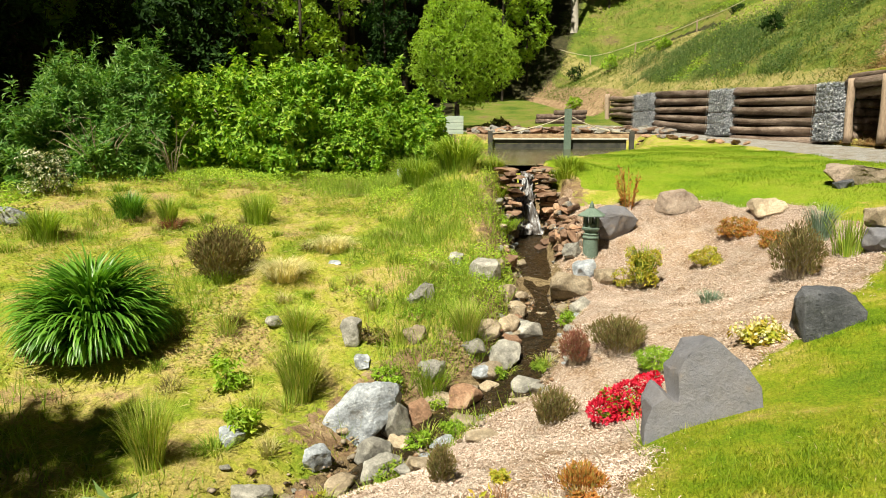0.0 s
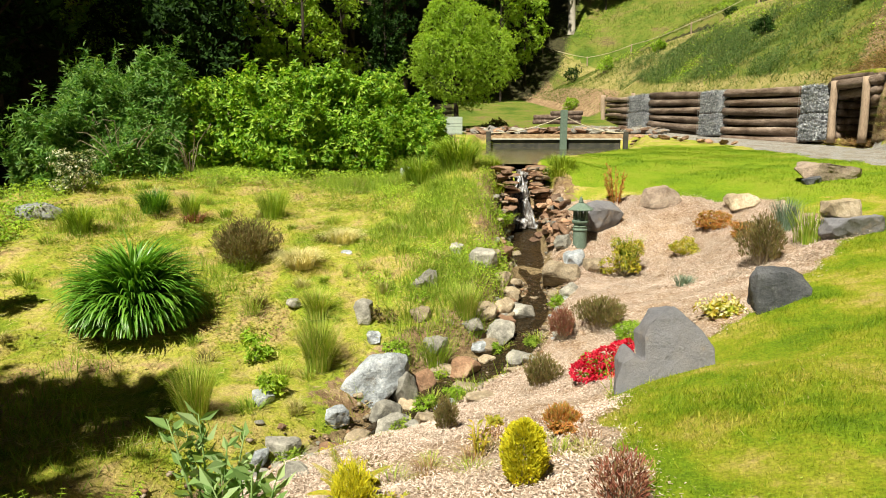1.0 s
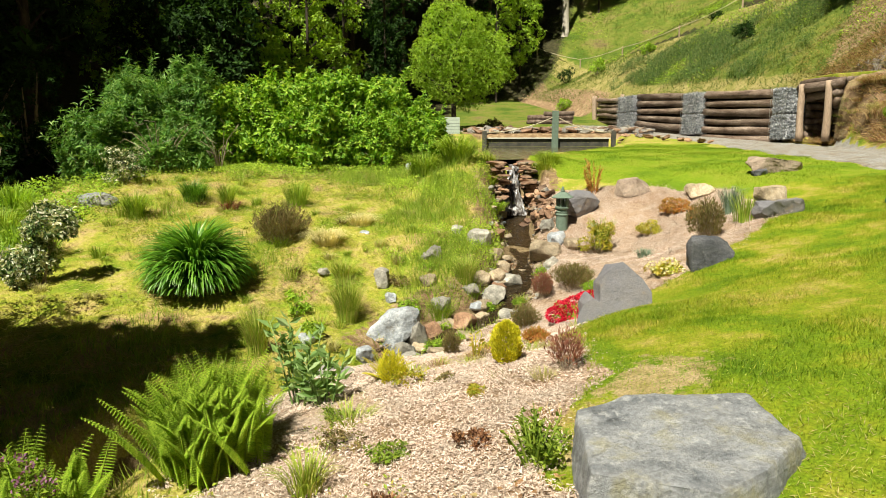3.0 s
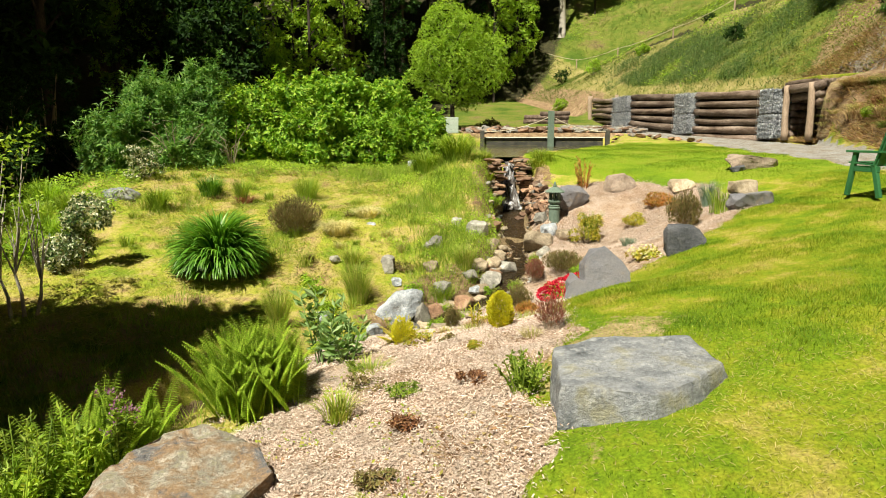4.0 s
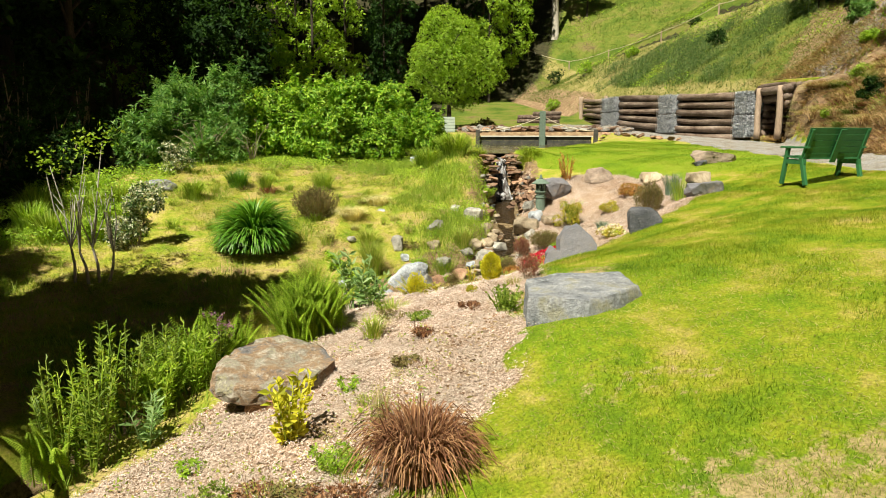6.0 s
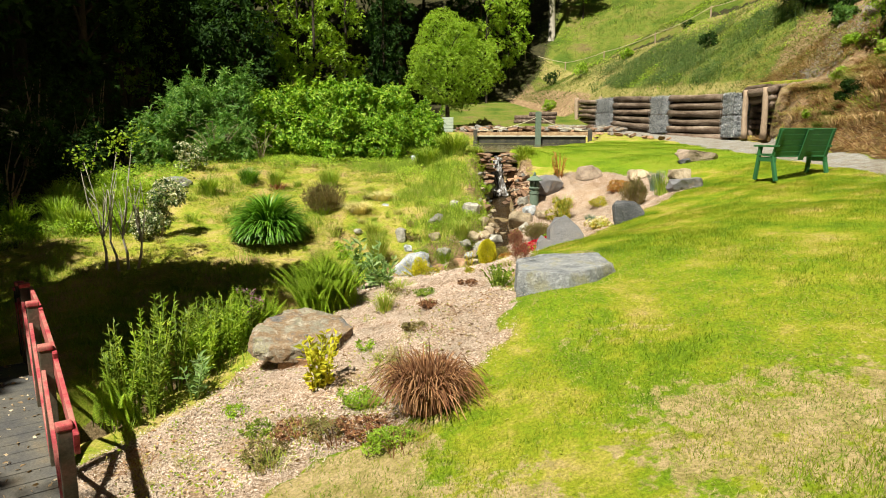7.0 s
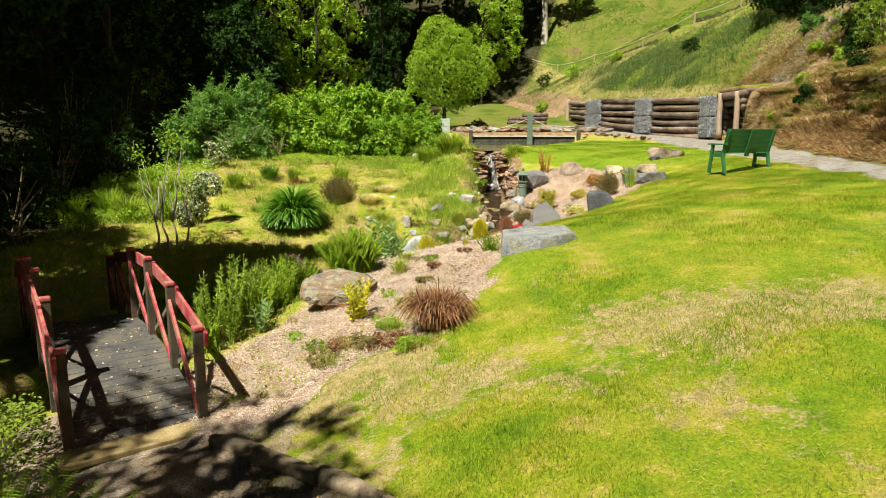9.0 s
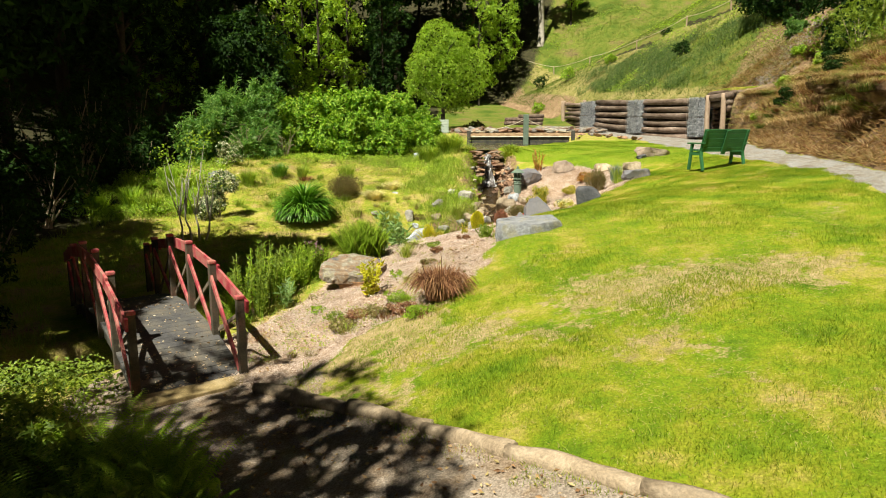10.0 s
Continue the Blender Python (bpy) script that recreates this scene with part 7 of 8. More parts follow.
for k, (a, b_, w_, m_) in enumerate(((0.05, 6.15, 0.34, SPRING), (-0.3, 6.0, 0.36, SPRING), (-0.15, 6.7, 0.3, FERN), (-0.55, 5.45, 0.4, GRASS), (-0.75, 5.05, 0.36, GOLDLEAF), (0.55, 7.15, 0.26, SPRING), (1.55, 8.35, 0.3, SPRING), (1.05, 7.3, 0.22, GRASS), (-0.7, 6.75, 0.4, SPRING), (-0.9, 7.35, 0.5, HEATH), (-0.4, 7.75, 0.5, SPRING), (-1.15, 5.0, 0.5, GOLDLEAF), (-1.3, 4.6, 0.5, SPRING), (-0.9, 4.7, 0.4, GOLDLEAF), (-1.6, 4.9, 0.4, GRASS), (0.9, 11.4, 0.5, SPRING), (1.0, 12.0, 0.5, FERN), (0.95, 10.6, 0.45, GRASS))):
    shrub("brookside_weed", a, b_, w_, w_ * 0.8, 0.16, 520, 0.04, 0.018, m_, "low leafy weeds at the brook's edge", 1500 + k, "weed", count=6, group="weeds along the brook")
    tuft("brookside_grass", a + 0.08, b_ + 0.1, 70, 0.24, 0.1, 0.2, 0.007, (GRASS, REED)[k % 2], "thin grass at the brook's edge", "grass", 1520 + k, 0.6, 4, "weeds along the brook")

# ---- stones of the far pond bank ----
far_kinds = [rock_mesh("stone", lump(540 + k, 1, 1, 0.7, 16, 0.8), (FALLST, RUSTY, GREYST, REDST)[k % 4], k, 0.05, 0.06, 2) for k in range(6)]
bank_stones = thing("stone_bank", 5.5, 33.5, 2.6, "bank of weathered rubble stones round the pond", "stone bank")
spots = [(rnd.uniform(1.2, 10.5), rnd.uniform(32.2, 35.8), rnd.uniform(0.35, 0.8)) for k in range(200)]
spots += [(8.2 + 0.1 * k + rnd.uniform(-0.2, 0.2), 30.6 - 0.55 * k + rnd.uniform(-0.2, 0.2), rnd.uniform(0.25, 0.5)) for k in range(16)]
for a, b_, s in spots:
    ob = child("stone", far_kinds[rnd.randrange(6)], bank_stones)
    ob.matrix_basis = pose(a - 5.5, b_ - 33.5, ground(a, b_) - 2.5, rnd.uniform(-20, 20), rnd.uniform(-20, 20), rnd.uniform(0, 360)) @ Matrix.Diagonal((s * 1.3, s, s * 0.7, 1))

# ---- shrubs on the hillside ----
for k, (a, b_, w_, h_, m_) in enumerate(((17.5, 20.0, 2.6, 2.2, SPRING), (19.5, 19.0, 2.4, 2.0, SPRING), (18.5, 25.0, 1.6, 1.2, SHADED_WOODLEAF), (16.8, 36.0, 1.3, 1.0, SHADED_WOODLEAF), (20.5, 33.0, 1.5, 1.1, DUSKY), (22.0, 29.0, 2.2, 1.7, SHADED_WOODLEAF), (24.5, 32.0, 2.6, 2.2, SHADED_WOODLEAF),
                                         (25.5, 27.0, 2.6, 2.4, SHADED_WOODLEAF), (14.6, 14.5, 1.2, 0.8, SHADED_WOODLEAF), (15.8, 17.0, 1.2, 0.8, SPRING), (9.5, 52.0, 1.6, 1.2, SPRING), (13.0, 56.0, 1.8, 1.3, SPRING), (11.0, 60.0, 1.8, 1.4, SHADED_WOODLEAF), (2.9, 40.2, 1.9, 0.6, HEATH), (16.0, 52.0, 1.4, 1.0, SPRING), (20.0, 48.0, 1.4, 1.0, SHADED_WOODLEAF))):
    shrub("hillside_shrub", a, b_, w_, w_, h_, 900, 0.16, 0.07, m_, "leafy shrub on the rough hillside", 930 + k, count=8, group="hillside shrubs", inward=0.5)

# ---- the steep bank beside the path ----
rnd = random.Random(63)
for k in range(150):
    b_ = rnd.uniform(4.0, 19.5)
    up_ = rnd.uniform(0.5, 4.2)
    a = float(np.interp(b_, *BANK)) + up_
    tuft("dead_bracken_clump", a, b_, 150, rnd.uniform(0.25, 0.6), 0.3, rnd.uniform(0.5, 0.95), 0.018, (BANKLITTER, RUST, STRAW, BANKLITTER, HILLGRASS)[k % 5], "overhanging mat of dead straw-brown bracken", "bracken", 1000 + k, 1.0, 5, "bracken on the bank")
for k, (a, b_, w_, h_, m_) in enumerate(((14.7, 13.4, 2.3, 2.2, SHADELEAF), (15.2, 12.6, 1.9, 1.9, SHADELEAF), (16.4, 13.6, 2.2, 2.2, SHADED_WOODLEAF), (14.6, 10.4, 1.6, 1.5, SPRING), (17.0, 17.4, 2.4, 1.9, SHADED_WOODLEAF), (18.6, 19.0, 2.6, 2.2, SHADED_WOODLEAF), (20.6, 22.0, 2.8, 2.4, SHADED_WOODLEAF),
                                         (22.5, 25.0, 2.8, 2.6, SHADED_WOODLEAF), (16.0, 16.0, 1.6, 1.1, SHADED_WOODLEAF), (13.4, 12.4, 0.9, 0.6, SHADED_WOODLEAF), (12.9, 14.4, 0.9, 0.6, SHADED_WOODLEAF), (14.4, 17.4, 1.0, 0.6, SPRING), (13.0, 16.6, 0.7, 0.4, SPRING), (18.4, 24.4, 1.2, 0.8, DUSKY), (17.0, 21.5, 0.9, 0.5, SPRING))):
    shrub("bank_shrub", a, b_, w_, w_, h_, int(1500 + 900 * w_), 0.1, 0.045, m_, "yellow-green leafy bush on the bank" if m_ in (SPRING, SHADELEAF) else "dark green scrub on the bank", 1060 + k, count=10, group="shrubs on the bank", inward=0.5)
EARTH = mottled("bank_earth", [(0.04, 0.024, 0.016), (0.10, 0.062, 0.038), (0.24, 0.16, 0.095), (0.12, 0.12, 0.04)], 3, 40, 0.95, 0.8, 0.03)
for k in range(4):
    b_ = (5.3, 6.6, 8.8, 10.4)[k]
    up_, w_, l_, t_ = (0.75, 0.85, 1.0, 1.15)[k], rnd.uniform(0.9, 1.15), rnd.uniform(0.8, 1.1), rnd.uniform(0.6, 0.8)
    a = float(np.interp(b_, *BANK)) + up_
    zc = ground(a + 0.2, b_) + rnd.uniform(0.35, 0.5)
    ob = new("earth_overhang", rock_mesh("earth_overhang", lump(1300 + k, w_, l_, t_, 24, 0.85), EARTH, k, 0.03, 0.10, 3))
    ob.matrix_basis = pose(a, b_, zc, rnd.uniform(-10, 10), rnd.uniform(-18, 0), rnd.uniform(-30, 30))
    tagged(ob, "overhanging lip of brown earth on the bank", "bank", "overhangs of the bank")
    for j in range(15):
        q, w = math.sqrt(rnd.random()) * 0.9, rnd.uniform(0, 6.28)
        px_, py_ = a + q * w_ / 2 * math.cos(w), b_ + q * l_ / 2 * math.sin(w)
        dz = zc + t_ / 2 * math.sqrt(1 - q * q) * 0.8 - 0.03 - ground(px_, py_)
        tuft("dead_bracken_clump", px_, py_, 150, rnd.uniform(0.2, 0.36), 0.2, rnd.uniform(0.4, 0.75), 0.014, (BANKLITTER, STRAW, BANKLITTER, RUST, HILLGRASS)[j % 5], "overhanging mat of dead straw-brown bracken", "bracken", 1420 + 15 * k + j, 1.1, 5, "bracken on the bank", dz=max(0, dz))
DRYBANK = mottled("dry_bank", [(0.09, 0.055, 0.03), (0.20, 0.13, 0.075), (0.34, 0.26, 0.15), (0.16, 0.16, 0.05)], 3, 50, 0.95, 0.9, 0.04)
pts = [(13.36, 20.44, 2.85), (13.42, 20.44, 4.3), (13.6, 20.44, 4.95), (15.3, 20.4, 5.35), (13.15, 19.0, 2.8), (13.75, 19.2, 4.2), (15.2, 18.8, 5.2), (15.4, 18.8, 2.8), (15.4, 20.4, 2.8)]
ob = new("earth_shoulder", rock_mesh("earth_shoulder", [(p[0] - 14.2, p[1] - 19.8, p[2] - 2.8) for p in pts], DRYBANK, 7, 0.15, 0.09, 4))
ob.matrix_basis = pose(14.2, 19.8, 2.8)
tagged(ob, "shoulder of dry brown earth against the dugout", "bank")
for k in range(30):
    a, b_ = rnd.uniform(13.4, 15.0), rnd.uniform(19.1, 20.3)
    h_ = 2.9 + min(1.45 + 0.45 * (a - 13.5), 3.4 * (a - 13.3)) - ground(a, b_)
    tuft("dead_bracken_clump", a, b_, 130, 0.24, 0.22, 0.4, 0.014, (BANKLITTER, BANKLITTER, STRAW, HILLGRASS)[k % 4], "mat of dead straw-brown bracken", "bracken", 1360 + k, 0.9, 5, "bracken on the bank", dz=max(0, h_))
GREYTWIG = mottled("grey_twig", [(0.20, 0.17, 0.15), (0.36, 0.32, 0.29)], 9, 60, 0.9, 0.4)
brush = thing("brushwood", 16.2, 21.0, 0.0, "grey dead brushwood strewn down the bank", "brushwood")
bm = bmesh.new()
for k in range(760):
    t = rnd.random()
    a, b_ = 14.4 + 4.6 * t + rnd.gauss(0, 0.4), 20.6 + 3.4 * t + rnd.gauss(0, 0.5)
    w, l_ = rnd.gauss(0.5, 0.5), rnd.uniform(0.2, 0.6)
    a2, b2 = a + math.cos(w) * l_, b_ + math.sin(w) * l_
    tube([(a - 16.2, b_ - 21.0, ground(a, b_) + 0.05), (a2 - 16.2, b2 - 21.0, ground(a2, b2) + rnd.uniform(0.02, 0.18))], [0.03, 0.010], 5, bm)
part("branch", bm, GREYTWIG, brush)["kind"] = "stuff"

# ---- rope fences ----


def rope_fence(posts, h, label, r=0.05, sag=0.15):
    root = thing("rope_fence", posts[0][0], posts[0][1], 0.0, label, "fence")
    ox, oy = posts[0]
    tops = []
    for a, b_ in posts:
        g = ground(a, b_)
        part("post", log((a - ox, b_ - oy, g - 0.2), (a - ox, b_ - oy, g + h), r, r * 0.9, int(a * 7 + b_)), POSTWOOD, root, smooth=True)
        tops.append(Vector((a - ox, b_ - oy, g + h - 0.08)))
    for p, q in zip(tops[:-1], tops[1:]):
        part("rope", tube([p.lerp(q, t) - Vector((0, 0, sag * 4 * t * (1 - t))) for t in (0, 0.25, 0.5, 0.75, 1)], [0.025] * 5, 6), ROPE, root, "pale rope", True)


rope_fence([(9.4, 68.0), (13.1, 64.0), (15.6, 57.9), (18.15, 50.8), (20.0, 44.0), (21.3, 39.0), (22.8, 33.0)], 0.85, "timber posts with rope on the hillside", 0.06)


# ---- fallen leaves on the bridge deck ----
r = np.random.default_rng(44)
n = 420
P = np.stack([r.uniform(-0.58, 0.58, n), 0.02 + 4.6 * r.random(n) ** 1.7, np.zeros(n)], 1)
P[:, 2] = [deck(v) + 0.006 for v in P[:, 1]]
lit = leaf_fan(P, np.stack([r.normal(0, 1, n), r.normal(0, 1, n), np.full(n, 0.05)], 1), 0.045, 0.025, CREAM_DRY, "fallen_leaf", 0.1, 45)
ob = new("fallen_leaf", lit)
ob.matrix_basis = bridge.matrix_basis.copy()
tagged(ob, "pale fallen leaves scattered on the bridge deck", "leaves", kind="stuff")


# ---- ground cover ----
def scatter(name, n, box_, height, width, keep, mat, label, seed, lean=0.35):
    """Grass: single blades over a stretch of ground, where keep(x, y) is above a random number."""
    r = np.random.default_rng(seed)
    a, b_ = r.uniform(box_[0], box_[1], n), r.uniform(box_[2], box_[3], n)
    ok = keep(a, b_) > r.random(n)
    a, b_ = a[ok], b_[ok]
    g = land(a, b_) + rough_land(a, b_) * 0.7 + hummocks(a, b_) * 0.9
    k = len(a)
    h = height * r.uniform(0.5, 1.25, k)
    w = r.uniform(0, 6.28, k)
    dx, dy = np.cos(w) * width / 2, np.sin(w) * width / 2
    lx, ly = r.normal(0, lean, k) * h, r.normal(0, lean, k) * h
    v = np.stack([np.stack([a - dx, b_ - dy, g - 0.01], 1), np.stack([a + dx, b_ + dy, g - 0.01], 1), np.stack([a + lx, b_ + ly, g + h], 1)], 1).reshape(-1, 3)
    ob = new(name, raw_mesh(name, v, np.arange(3 * k).reshape(-1, 3), mat))
    return tagged(ob, label, "grass", kind="stuff")


TURF = turf_material("mown_turf", LAWN_TONES, 1.15, 9, 0.74)
LONGGRASS = leafy_mat("long_lawn_grass", [(0.13, 0.22, 0.012), (0.21, 0.30, 0.018), (0.31, 0.36, 0.04)], 0.6, 0.35, 0.2)
LUSH = turf_material("lush_turf", FAR_TONES, 0.8, 8, 0.7)
MOSS = turf_material("mossy_turf", WILD_TONES, 1.3, 9, 0.72)
lawn_at = lambda a, b_: (edge(LAWN, a, b_) + 0.5 * (patchy(a, b_, 2.2, 4.0) - 0.5) > -0.04) * 1.0
scatter("lawn_grass", 420000, (-2.6, 8.6, -9, 2.5), 0.026, 0.007, lambda a, b_: lawn_at(a, b_) * (1 - 0.75 * sstep(-1.2, -0.2, edge(BED, a, b_)) * sstep(3.5, 1.0, b_) * (patchy(a, b_, 2.0, 31.0) > 0.45)) * (0.2 + 0.8 * patchy(a, b_, 0.8, 1.0)), TURF, "short mown lawn grass, sunlit and patchy", 601, 0.6)
scatter("lawn_grass", 300000, (0.9, 8.0, 2.5, 9), 0.024, 0.006, lambda a, b_: lawn_at(a, b_) * (0.3 + 0.7 * patchy(a, b_, 0.8, 1.0)), TURF, "short mown lawn grass beside the border", 612, 0.7)
scatter("lawn_grass", 110000, (0.9, 9.5, 9, 22), 0.03, 0.011, lambda a, b_: lawn_at(a, b_) * (0.5 + 0.5 * patchy(a, b_, 0.8, 1.0)), LUSH, "short mown lawn grass near the pond", 602, 0.6)
scatter("lawn_grass", 240000, (-2.6, 8.6, -9, 9), 0.045, 0.007, lambda a, b_: lawn_at(a, b_) * np.clip(3.2 * patchy(a, b_, 2.4, 11.0) - 1.5, 0, 1), LONGGRASS, "longer green tufts within the lawn", 611, 0.6)
wild_at = lambda a, b_: ((edge(LAWN, a, b_) < 0.05) & (edge(BED, a, b_) < 0.05) & (edge(FOREGRAVEL, a, b_) < 0.0) & (along(STREAM, a, b_)[0] > 0.42) & (edge(POND, a, b_) < 0)) * 1.0
lush = lambda a, b_: 1.3 * np.exp(-(((a + 0.2) / 1.5) ** 2 + ((b_ - 11) / 2.6) ** 2)) + 0.5 * np.exp(-((a + 3.5) / 4) ** 2 - ((b_ - 13.5) / 2.0) ** 2)
scatter("moss_and_turf", 260000, (-9.5, 1.6, 0.5, 17.5), 0.045, 0.012, lambda a, b_: wild_at(a, b_) * (0.02 + 0.62 * patchy(a, b_, 1.0, 3.0)), MOSS, "thin mossy turf of the wild garden", 603, 0.7)
scatter("meadow_grass", 260000, (-9.5, 1.6, 4.5, 17.5), 0.22, 0.012, lambda a, b_: wild_at(a, b_) * np.clip(0.9 * lush(a, b_) * (0.3 + patchy(a, b_, 1.2, 6.0)) + 0.9 * (patchy(a, b_, 0.9, 5.0) - 0.62), 0, 1), GRASS, "longer green meadow grass", 604, 0.4)
scatter("meadow_grass", 90000, (-12, -2.0, -9.0, 5.0), 0.12, 0.012, lambda a, b_: wild_at(a, b_) * 0.5 * (along([(-3.0, -3.7), (-6.3, 1.0)], a, b_)[0] > 1.1), GRASS, "rough grass under the trees", 605, 0.5)
scatter("hillside_grass", 380000, (4, 36, 6, 74), 0.16, 0.04, lambda a, b_: (a > np.interp(b_, *BANK) + 0.5) * (np.abs(a - np.interp(b_, *TRACK) - 0.2) > 0.9) * np.where(b_ > 19.5, 0.9, 0.25) * (0.12 + 0.9 * patchy(a, b_, 0.35, 2.0) * (0.3 + 0.7 * patchy(a, b_, 1.3, 5.0))), HILLGRASS, "rough hillside grass", 606, 1.2)


def leafy_ground(name, n, box_, height, leaf, wid, keep, mat, label, seed):
    """Low leafy growth: leaves at all heights over a stretch of ground, where keep(x, y) is above a random number."""
    r = np.random.default_rng(seed)
    a, b_ = r.uniform(box_[0], box_[1], n), r.uniform(box_[2], box_[3], n)
    ok = keep(a, b_) > r.random(n)
    a, b_ = a[ok], b_[ok]
    k = len(a)
    w = r.uniform(0, 6.28, k)
    P = np.stack([a, b_, land(a, b_) + height * (0.4 + 0.6 * patchy(a, b_, 1.5, seed % 17)) * r.random(k) ** 0.6], 1)
    ob = new(name, leaf_fan(P, np.stack([np.cos(w), np.sin(w), r.uniform(-0.2, 1.2, k)], 1), leaf, wid, mat, name, 0.3, seed, np.tile([0, -0.4, 1.0], (k, 1))))
    return tagged(ob, label, "scrub", kind="stuff")


OLIVE = leafy_mat("olive_scrub_leaf", [(0.07, 0.10, 0.018), (0.15, 0.17, 0.03), (0.25, 0.23, 0.06), (0.32, 0.26, 0.10)], 0.65, 0.25)
NETTLE = leafy_mat("nettle_leaf", [(0.03, 0.075, 0.018), (0.065, 0.14, 0.03), (0.12, 0.20, 0.055), (0.20, 0.23, 0.085)], 0.6, 0.3)
leafy_ground("dead_bracken", 190000, (8.4, 19, -2, 24), 0.2, 0.24, 0.016, lambda a, b_: (a > np.interp(b_, *BANK) + 0.1 - 0.7 * sstep(16, 10, b_)) * (a < np.interp(b_, *BANK) + 7) * (0.25 + 0.8 * patchy(a, b_, 0.9, 4.0)), BANKLITTER, "dead brown bracken on the bank", 608)
leafy_ground("meadow_weeds", 30000, (-1.6, 1.3, 8.0, 13.4), 0.22, 0.045, 0.018, lambda a, b_: wild_at(a, b_) * np.clip(2.6 * patchy(a, b_, 1.6, 3.0) - 1.3, 0, 1), FERN, "bright green leafy weeds beside the waterfall", 620)
leafy_ground("meadow_weeds", 22000, (-8.5, -0.5, 12.6, 15.4), 0.28, 0.06, 0.024, lambda a, b_: wild_at(a, b_) * np.clip(1.3 * patchy(a, b_, 0.8, 9.0) * sstep(12.6, 13.6, b_), 0, 1), FERN, "bright green leafy weeds below the hedge", 621)
leafy_ground("meadow_weeds", 20000, (-10.5, -6.6, 6.8, 11.0), 0.55, 0.08, 0.03, lambda a, b_: np.clip(1.6 * patchy(a, b_, 0.9, 6.0) * sstep(-6.6, -7.4, a) - 0.3, 0, 1), SPRING, "tall leafy weeds in the sun", 622)
leafy_ground("meadow_weeds", 9000, (-3.6, -0.2, -2.6, 3.2), 0.07, 0.035, 0.018, lambda a, b_: (edge(BED, a, b_) > 0) * np.clip(2.2 * patchy(a, b_, 1.6, 13.0) - 1.2, 0, 1), WEED, "small weeds coming through the chippings", 623)
leafy_ground("bridge_weeds", 26000, (-6.5, -3.2, -8.0, -2.2), 0.4, 0.06, 0.03, lambda a, b_: (edge(FOREGRAVEL, a, b_) < -0.05) * (along([(-2.9, -3.6), (-6.3, 1.0)], a, b_)[0] > 0.85) * np.clip(0.25 + patchy(a, b_, 1.0, 8.0), 0, 1), SHADELEAF, "low leafy weeds beside the footbridge", 624)
leafy_ground("bank_weed", 120000, (9.5, 26, 6, 36), 0.35, 0.1, 0.04, lambda a, b_: (a > np.interp(b_, *BANK) + 0.8) * (a < np.interp(b_, *BANK) + 14) * (b_ < 24 + 1.0 * (a - np.interp(b_, *BANK))) * np.clip(2.4 * patchy(a, b_, 1.0, 15.0) - 1.05, 0, 1), OLIVE, "patches of green weeds on the bank", 625)
leafy_ground("lawn_weed", 60000, (-2.5, 8.4, -9, 7), 0.012, 0.018, 0.008, lambda a, b_: lawn_at(a, b_) * np.clip(1.6 * patchy(a, b_, 1.7, 41.0) - 0.8, 0, 1), GRASS, "clover and small weeds in the lawn", 626)
leafy_ground("lawn_thatch", 120000, (-2.5, 8.4, -9, 7), 0.008, 0.04, 0.004, lambda a, b_: lawn_at(a, b_) * np.clip(2.4 * patchy(a, b_, 1.1, 43.0) - 1.2, 0, 1), STRAW, "dry thatch lying in the lawn", 627)
uphill = lambda a, b_: a > np.interp(b_, *BANK) + 1.2
nettle_at = lambda a, b_: uphill(a, b_) * sstep(-2.6, -3.6, a - np.interp(b_, *TRACK)) * sstep(1.3, 2.2, a - np.interp(b_, *BANK)) * sstep(56, 50, b_) * sstep(20.5, 22.5, b_ - 1.0 * (a - np.interp(b_, *BANK))) * np.clip(0.15 + 2.2 * patchy(a, b_, 0.5, 1.0) * (0.35 + patchy(a, b_, 1.4, 2.0)) - 0.62, 0, 1)
leafy_ground("hillside_scrub", 240000, (12.5, 26, 20, 56), 0.7, 0.12, 0.04, nettle_at, NETTLE, "dark green nettle scrub above the log wall", 607)
scatter("hillside_scrub", 14000, (12.5, 26, 20, 56), 0.85, 0.025, nettle_at, NETTLE, "tall upright nettle stems above the log wall", 628, 0.12)
leafy_ground("hillside_scrub", 70000, (13, 34, 20, 72), 0.35, 0.15, 0.06, lambda a, b_: uphill(a, b_) * (np.abs(a - np.interp(b_, *TRACK) - 0.2) > 1.0) * np.clip(patchy(a, b_, 0.5, 7.0) - 0.5, 0, 1) * 2, SPRING, "patches of green weeds on the hillside", 609)
scatter("bank_weed", 60000, (9.0, 19, -2, 21.5), 0.22, 0.04, lambda a, b_: (a > np.interp(b_, *BANK) + 0.9) * np.clip(patchy(a, b_, 1.2, 9.0) - 0.5, 0, 1) * 2, SPRING, "green weeds on the bank", 610, 1.0)

# low broad-leaved weeds and moss cushions in the wild garden
r = np.random.default_rng(71)
n = 240000
a, b_ = r.uniform(-9.0, 1.4, n), r.uniform(4.2, 15.5, n)
ok = (wild_at(a, b_) > 0) & (r.random(n) < 1.6 * np.clip(patchy(a, b_, 1.8, 21.0) - 0.52, 0, 1))
a, b_ = a[ok], b_[ok]
k = len(a)
P = np.stack([a, b_, land(a, b_) + rough_land(a, b_) + hummocks(a, b_) + 0.05 * r.random(k)], 1)
w = r.uniform(0, 6.28, k)
ob = new("creeping_weed", leaf_fan(P, np.stack([np.cos(w), np.sin(w), r.uniform(-0.1, 0.7, k)], 1), 0.034, 0.019, WEED, "creeping_weed", 0.3, 72, np.tile([0, 0, 1.0], (k, 1))))
tagged(ob, "creeping green weeds among the moss", "weeds", kind="stuff")
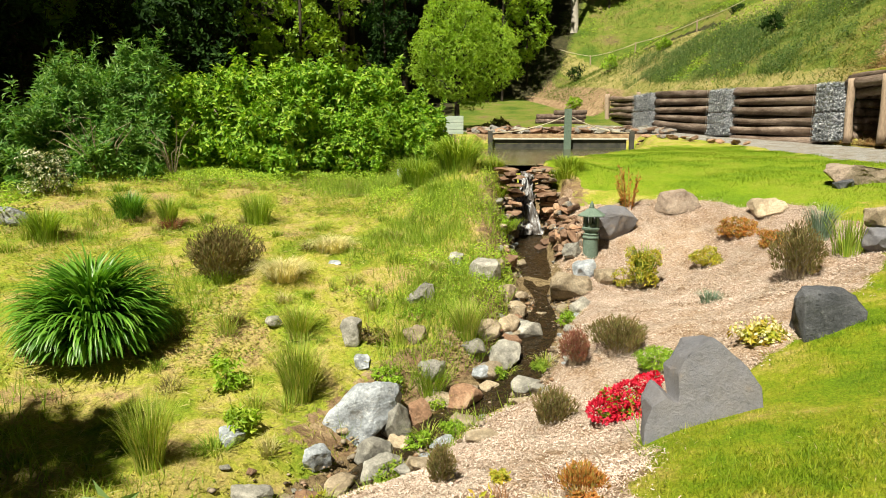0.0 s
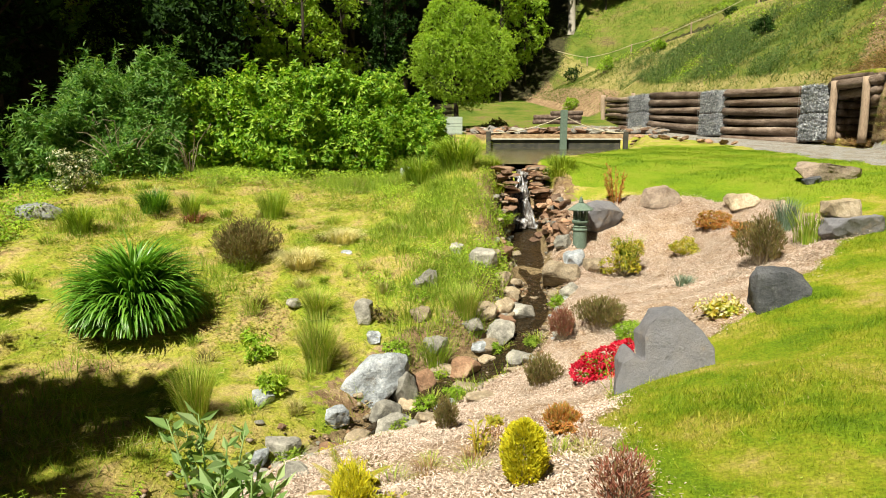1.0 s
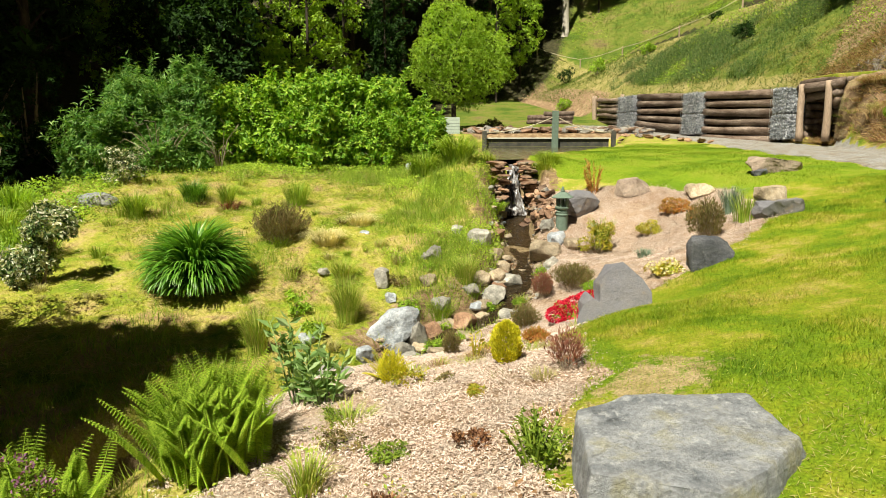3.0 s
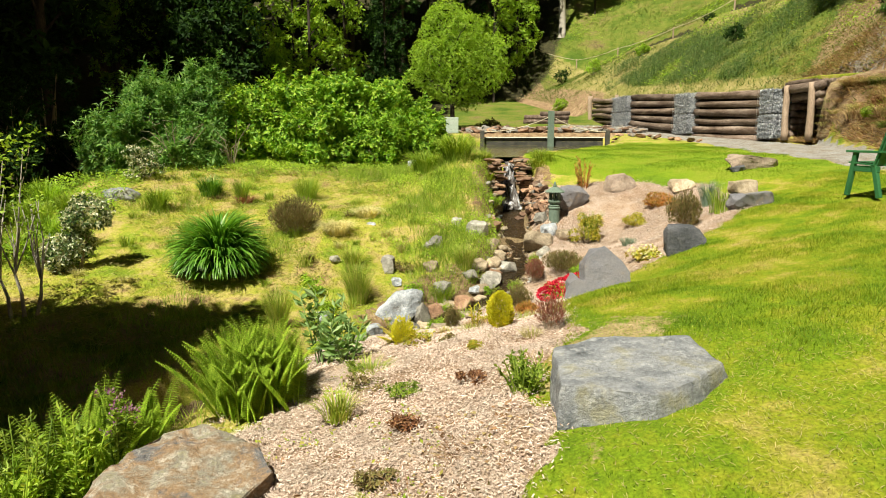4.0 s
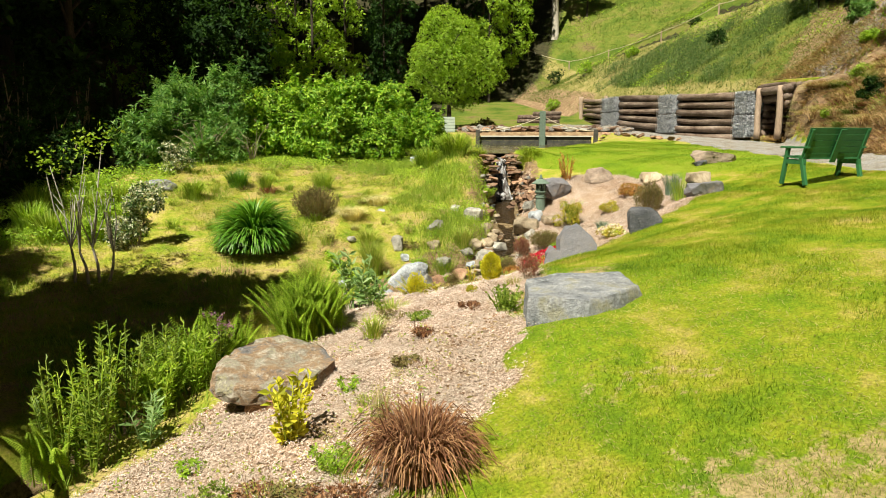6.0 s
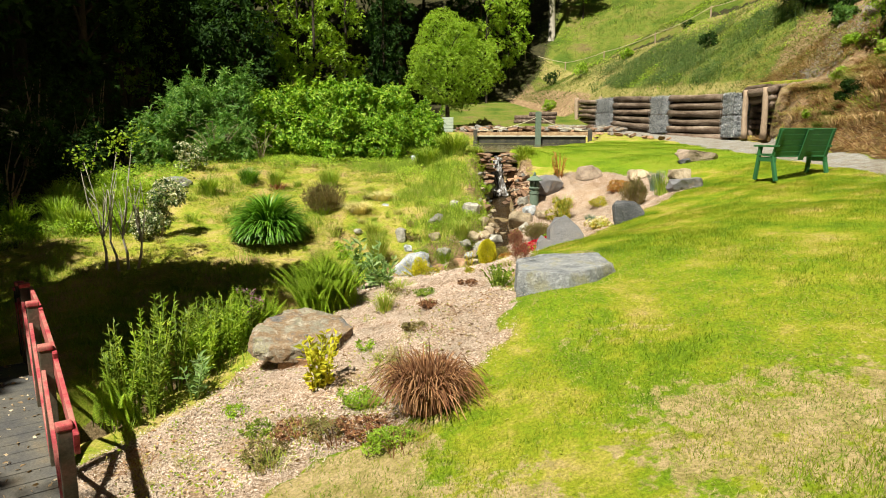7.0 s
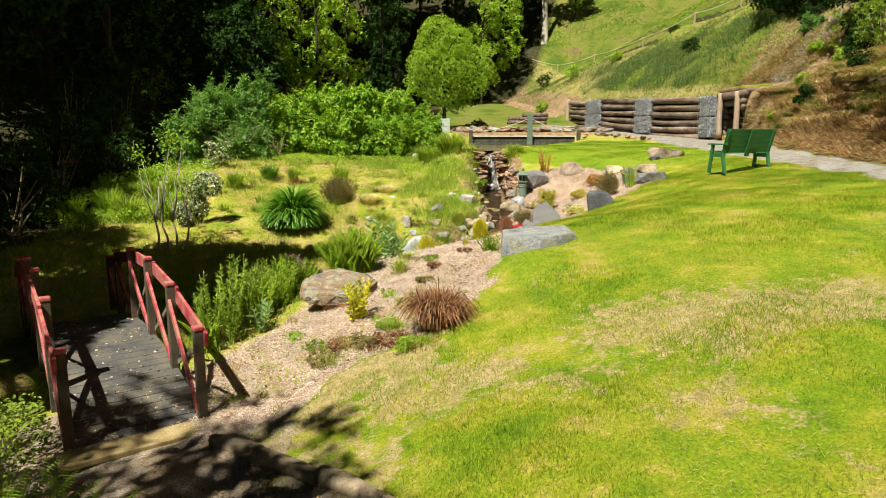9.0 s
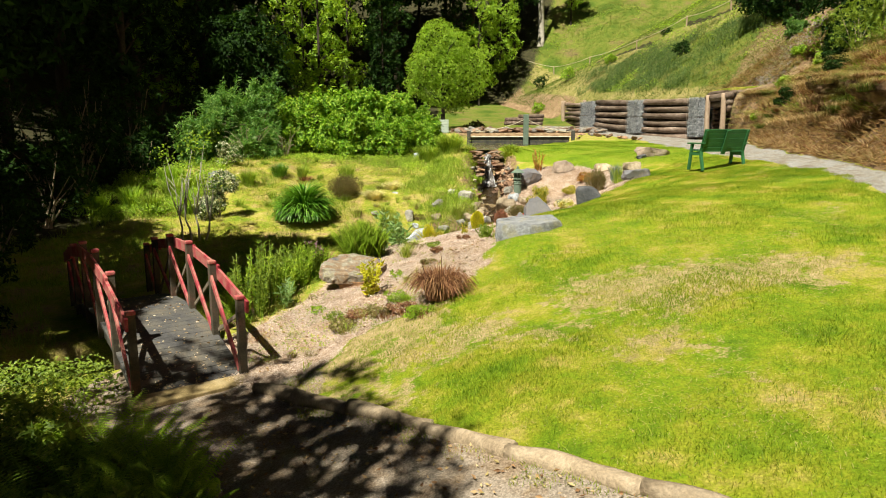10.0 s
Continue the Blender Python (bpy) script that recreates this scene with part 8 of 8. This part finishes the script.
# dry stalks lying in the turf
n = 26000
a, b_ = r.uniform(-9.0, 1.4, n), r.uniform(4.2, 15.5, n)
ok = (wild_at(a, b_) > 0) & (r.random(n) < 0.15 + patchy(a, b_, 1.0, 23.0))
a, b_ = a[ok], b_[ok]
k = len(a)
w = r.uniform(0, 6.28, k)
ob = new("dry_stalks", leaf_fan(np.stack([a, b_, land(a, b_) + rough_land(a, b_) + hummocks(a, b_) + 0.02 + 0.03 * r.random(k)], 1), np.stack([np.cos(w), np.sin(w), r.uniform(0, 0.35, k)], 1), 0.12, 0.006, STRAW, "dry_stalks", 0.1, 73))
tagged(ob, "pale dry stalks and dead grass in the turf", "straw", kind="stuff")
# litter on the gravel and chippings near the bridge
n = 9000
a, b_ = r.uniform(-4.2, 2.5, n), r.uniform(-9.0, 0.5, n)
ok = ((edge(FOREGRAVEL, a, b_) > 0) | (edge(BED, a, b_) > 0)) & (r.random(n) < patchy(a, b_, 1.2, 25.0))
a, b_ = a[ok], b_[ok]
k = len(a)
w = r.uniform(0, 6.28, k)
ob = new("fallen_leaf", leaf_fan(np.stack([a, b_, land(a, b_) + rough_land(a, b_) + 0.02], 1), np.stack([np.cos(w), np.sin(w), r.uniform(-0.1, 0.3, k)], 1), 0.05, 0.024, BANKLITTER, "fallen_leaf", 0.3, 74))
tagged(ob, "brown leaf litter on the gravel", "leaves", kind="stuff")

for k, (a, b_, w_, m_) in enumerate(((-0.8, 1.35, 0.42, HEATH), (-0.5, 1.05, 0.36, SHADELEAF), (0.05, 0.95, 0.3, RUST), (-0.15, 2.25, 0.2, HEATH), (-0.95, 1.9, 0.3, SHADELEAF), (0.1, 1.75, 0.16, GOLDLEAF), (-0.6, -0.2, 0.34, HEATH), (-1.9, -1.6, 0.4, SHADELEAF), (0.75, 3.4, 0.22, ORANGE), (0.35, 4.3, 0.16, GOLDLEAF), (-0.45, 0.4, 0.26, RUST))):
    shrub("border_weed", a, b_, w_, w_ * 0.8, 0.1, 560, 0.034, 0.014, m_, "low brown and green weed in the chippings", 1640 + k, "weed", count=6, group="weeds in the chippings")
for k, (a, b_) in enumerate(((2.05, 12.65), (2.15, 12.3), (2.25, 12.95), (2.3, 12.5), (0.95, 12.6), (0.9, 12.25), (1.0, 11.7), (0.85, 13.1))):
    tuft("grass_clump", a, b_, 170, 0.34, 0.2, 0.32, 0.010, (GRASS, LONGGRASS)[k % 2], "grass tuft beside the waterfall", "grass", 1660 + k, 0.7, 4, "grass beside the waterfall")
rnd = random.Random(91)
for k in range(46):
    while True:
        a, b_ = rnd.uniform(-3.2, 1.1), rnd.uniform(-2.9, 4.2)
        if edge(BED, np.array([a]), np.array([b_]))[0] > 0.12 and patchy(np.array([a]), np.array([b_]), 1.6, 8.0)[0] < 0.47:
            break
    w_ = rnd.uniform(0.14, 0.34)
    tuft("withered_weed", a, b_, 80, rnd.uniform(0.05, 0.13), w_ * 0.4, w_ * 0.5, 0.005, (STRAW, RUST, REED, BANKLITTER, HEATH)[k % 5], "low withered weed in the chippings", "weed", 1560 + k, 0.7, 3, "weeds in the chippings")

# wood chippings
r = np.random.default_rng(9)
n = 900000
a, b_ = r.uniform(-3.5, 5.7, n), r.uniform(-3.4, 12.2, n)
ok = (edge(BED, a, b_) - 0.5 * (patchy(a, b_, 2.2, 4.0) - 0.5) + r.normal(0, 0.08, n) > 0) & (r.random(n) < np.clip(2.4 * patchy(a, b_, 1.6, 8.0) - 0.2, 0.2, 1))
a, b_ = a[ok][:330000], b_[ok][:330000]
k = len(a)
L, W = r.uniform(0.008, 0.032, k), r.uniform(0.0025, 0.0075, k)
w, tilt, roll = r.uniform(0, 6.28, k), r.normal(0, 0.28, k), r.normal(0, 0.35, k)
ux_, uy_, uz_ = np.cos(w) * np.cos(tilt), np.sin(w) * np.cos(tilt), np.sin(tilt)
vx_, vy_, vz_ = -np.sin(w), np.cos(w), np.sin(roll)
c = np.stack([a, b_, land(a, b_) + rough_land(a, b_) + 0.012 + 0.02 * r.random(k)], 1)
U, V_ = np.stack([ux_, uy_, uz_], 1) * L[:, None] / 2, np.stack([vx_, vy_, vz_], 1) * W[:, None] / 2
CHIP = leafy_mat("wood_chip", [(0.22, 0.155, 0.12), (0.40, 0.315, 0.26), (0.52, 0.425, 0.365), (0.60, 0.51, 0.45), (0.68, 0.60, 0.54)], 0.85, 0.0, 0.15)
tagged(new("wood_chippings", raw_mesh("wood_chippings", np.stack([c - U - V_, c + U - V_, c + U + V_, c - U + V_], 1).reshape(-1, 3), np.arange(4 * k).reshape(-1, 4), CHIP)), "pinkish-grey wood chippings mulching the border", "mulch", kind="stuff")
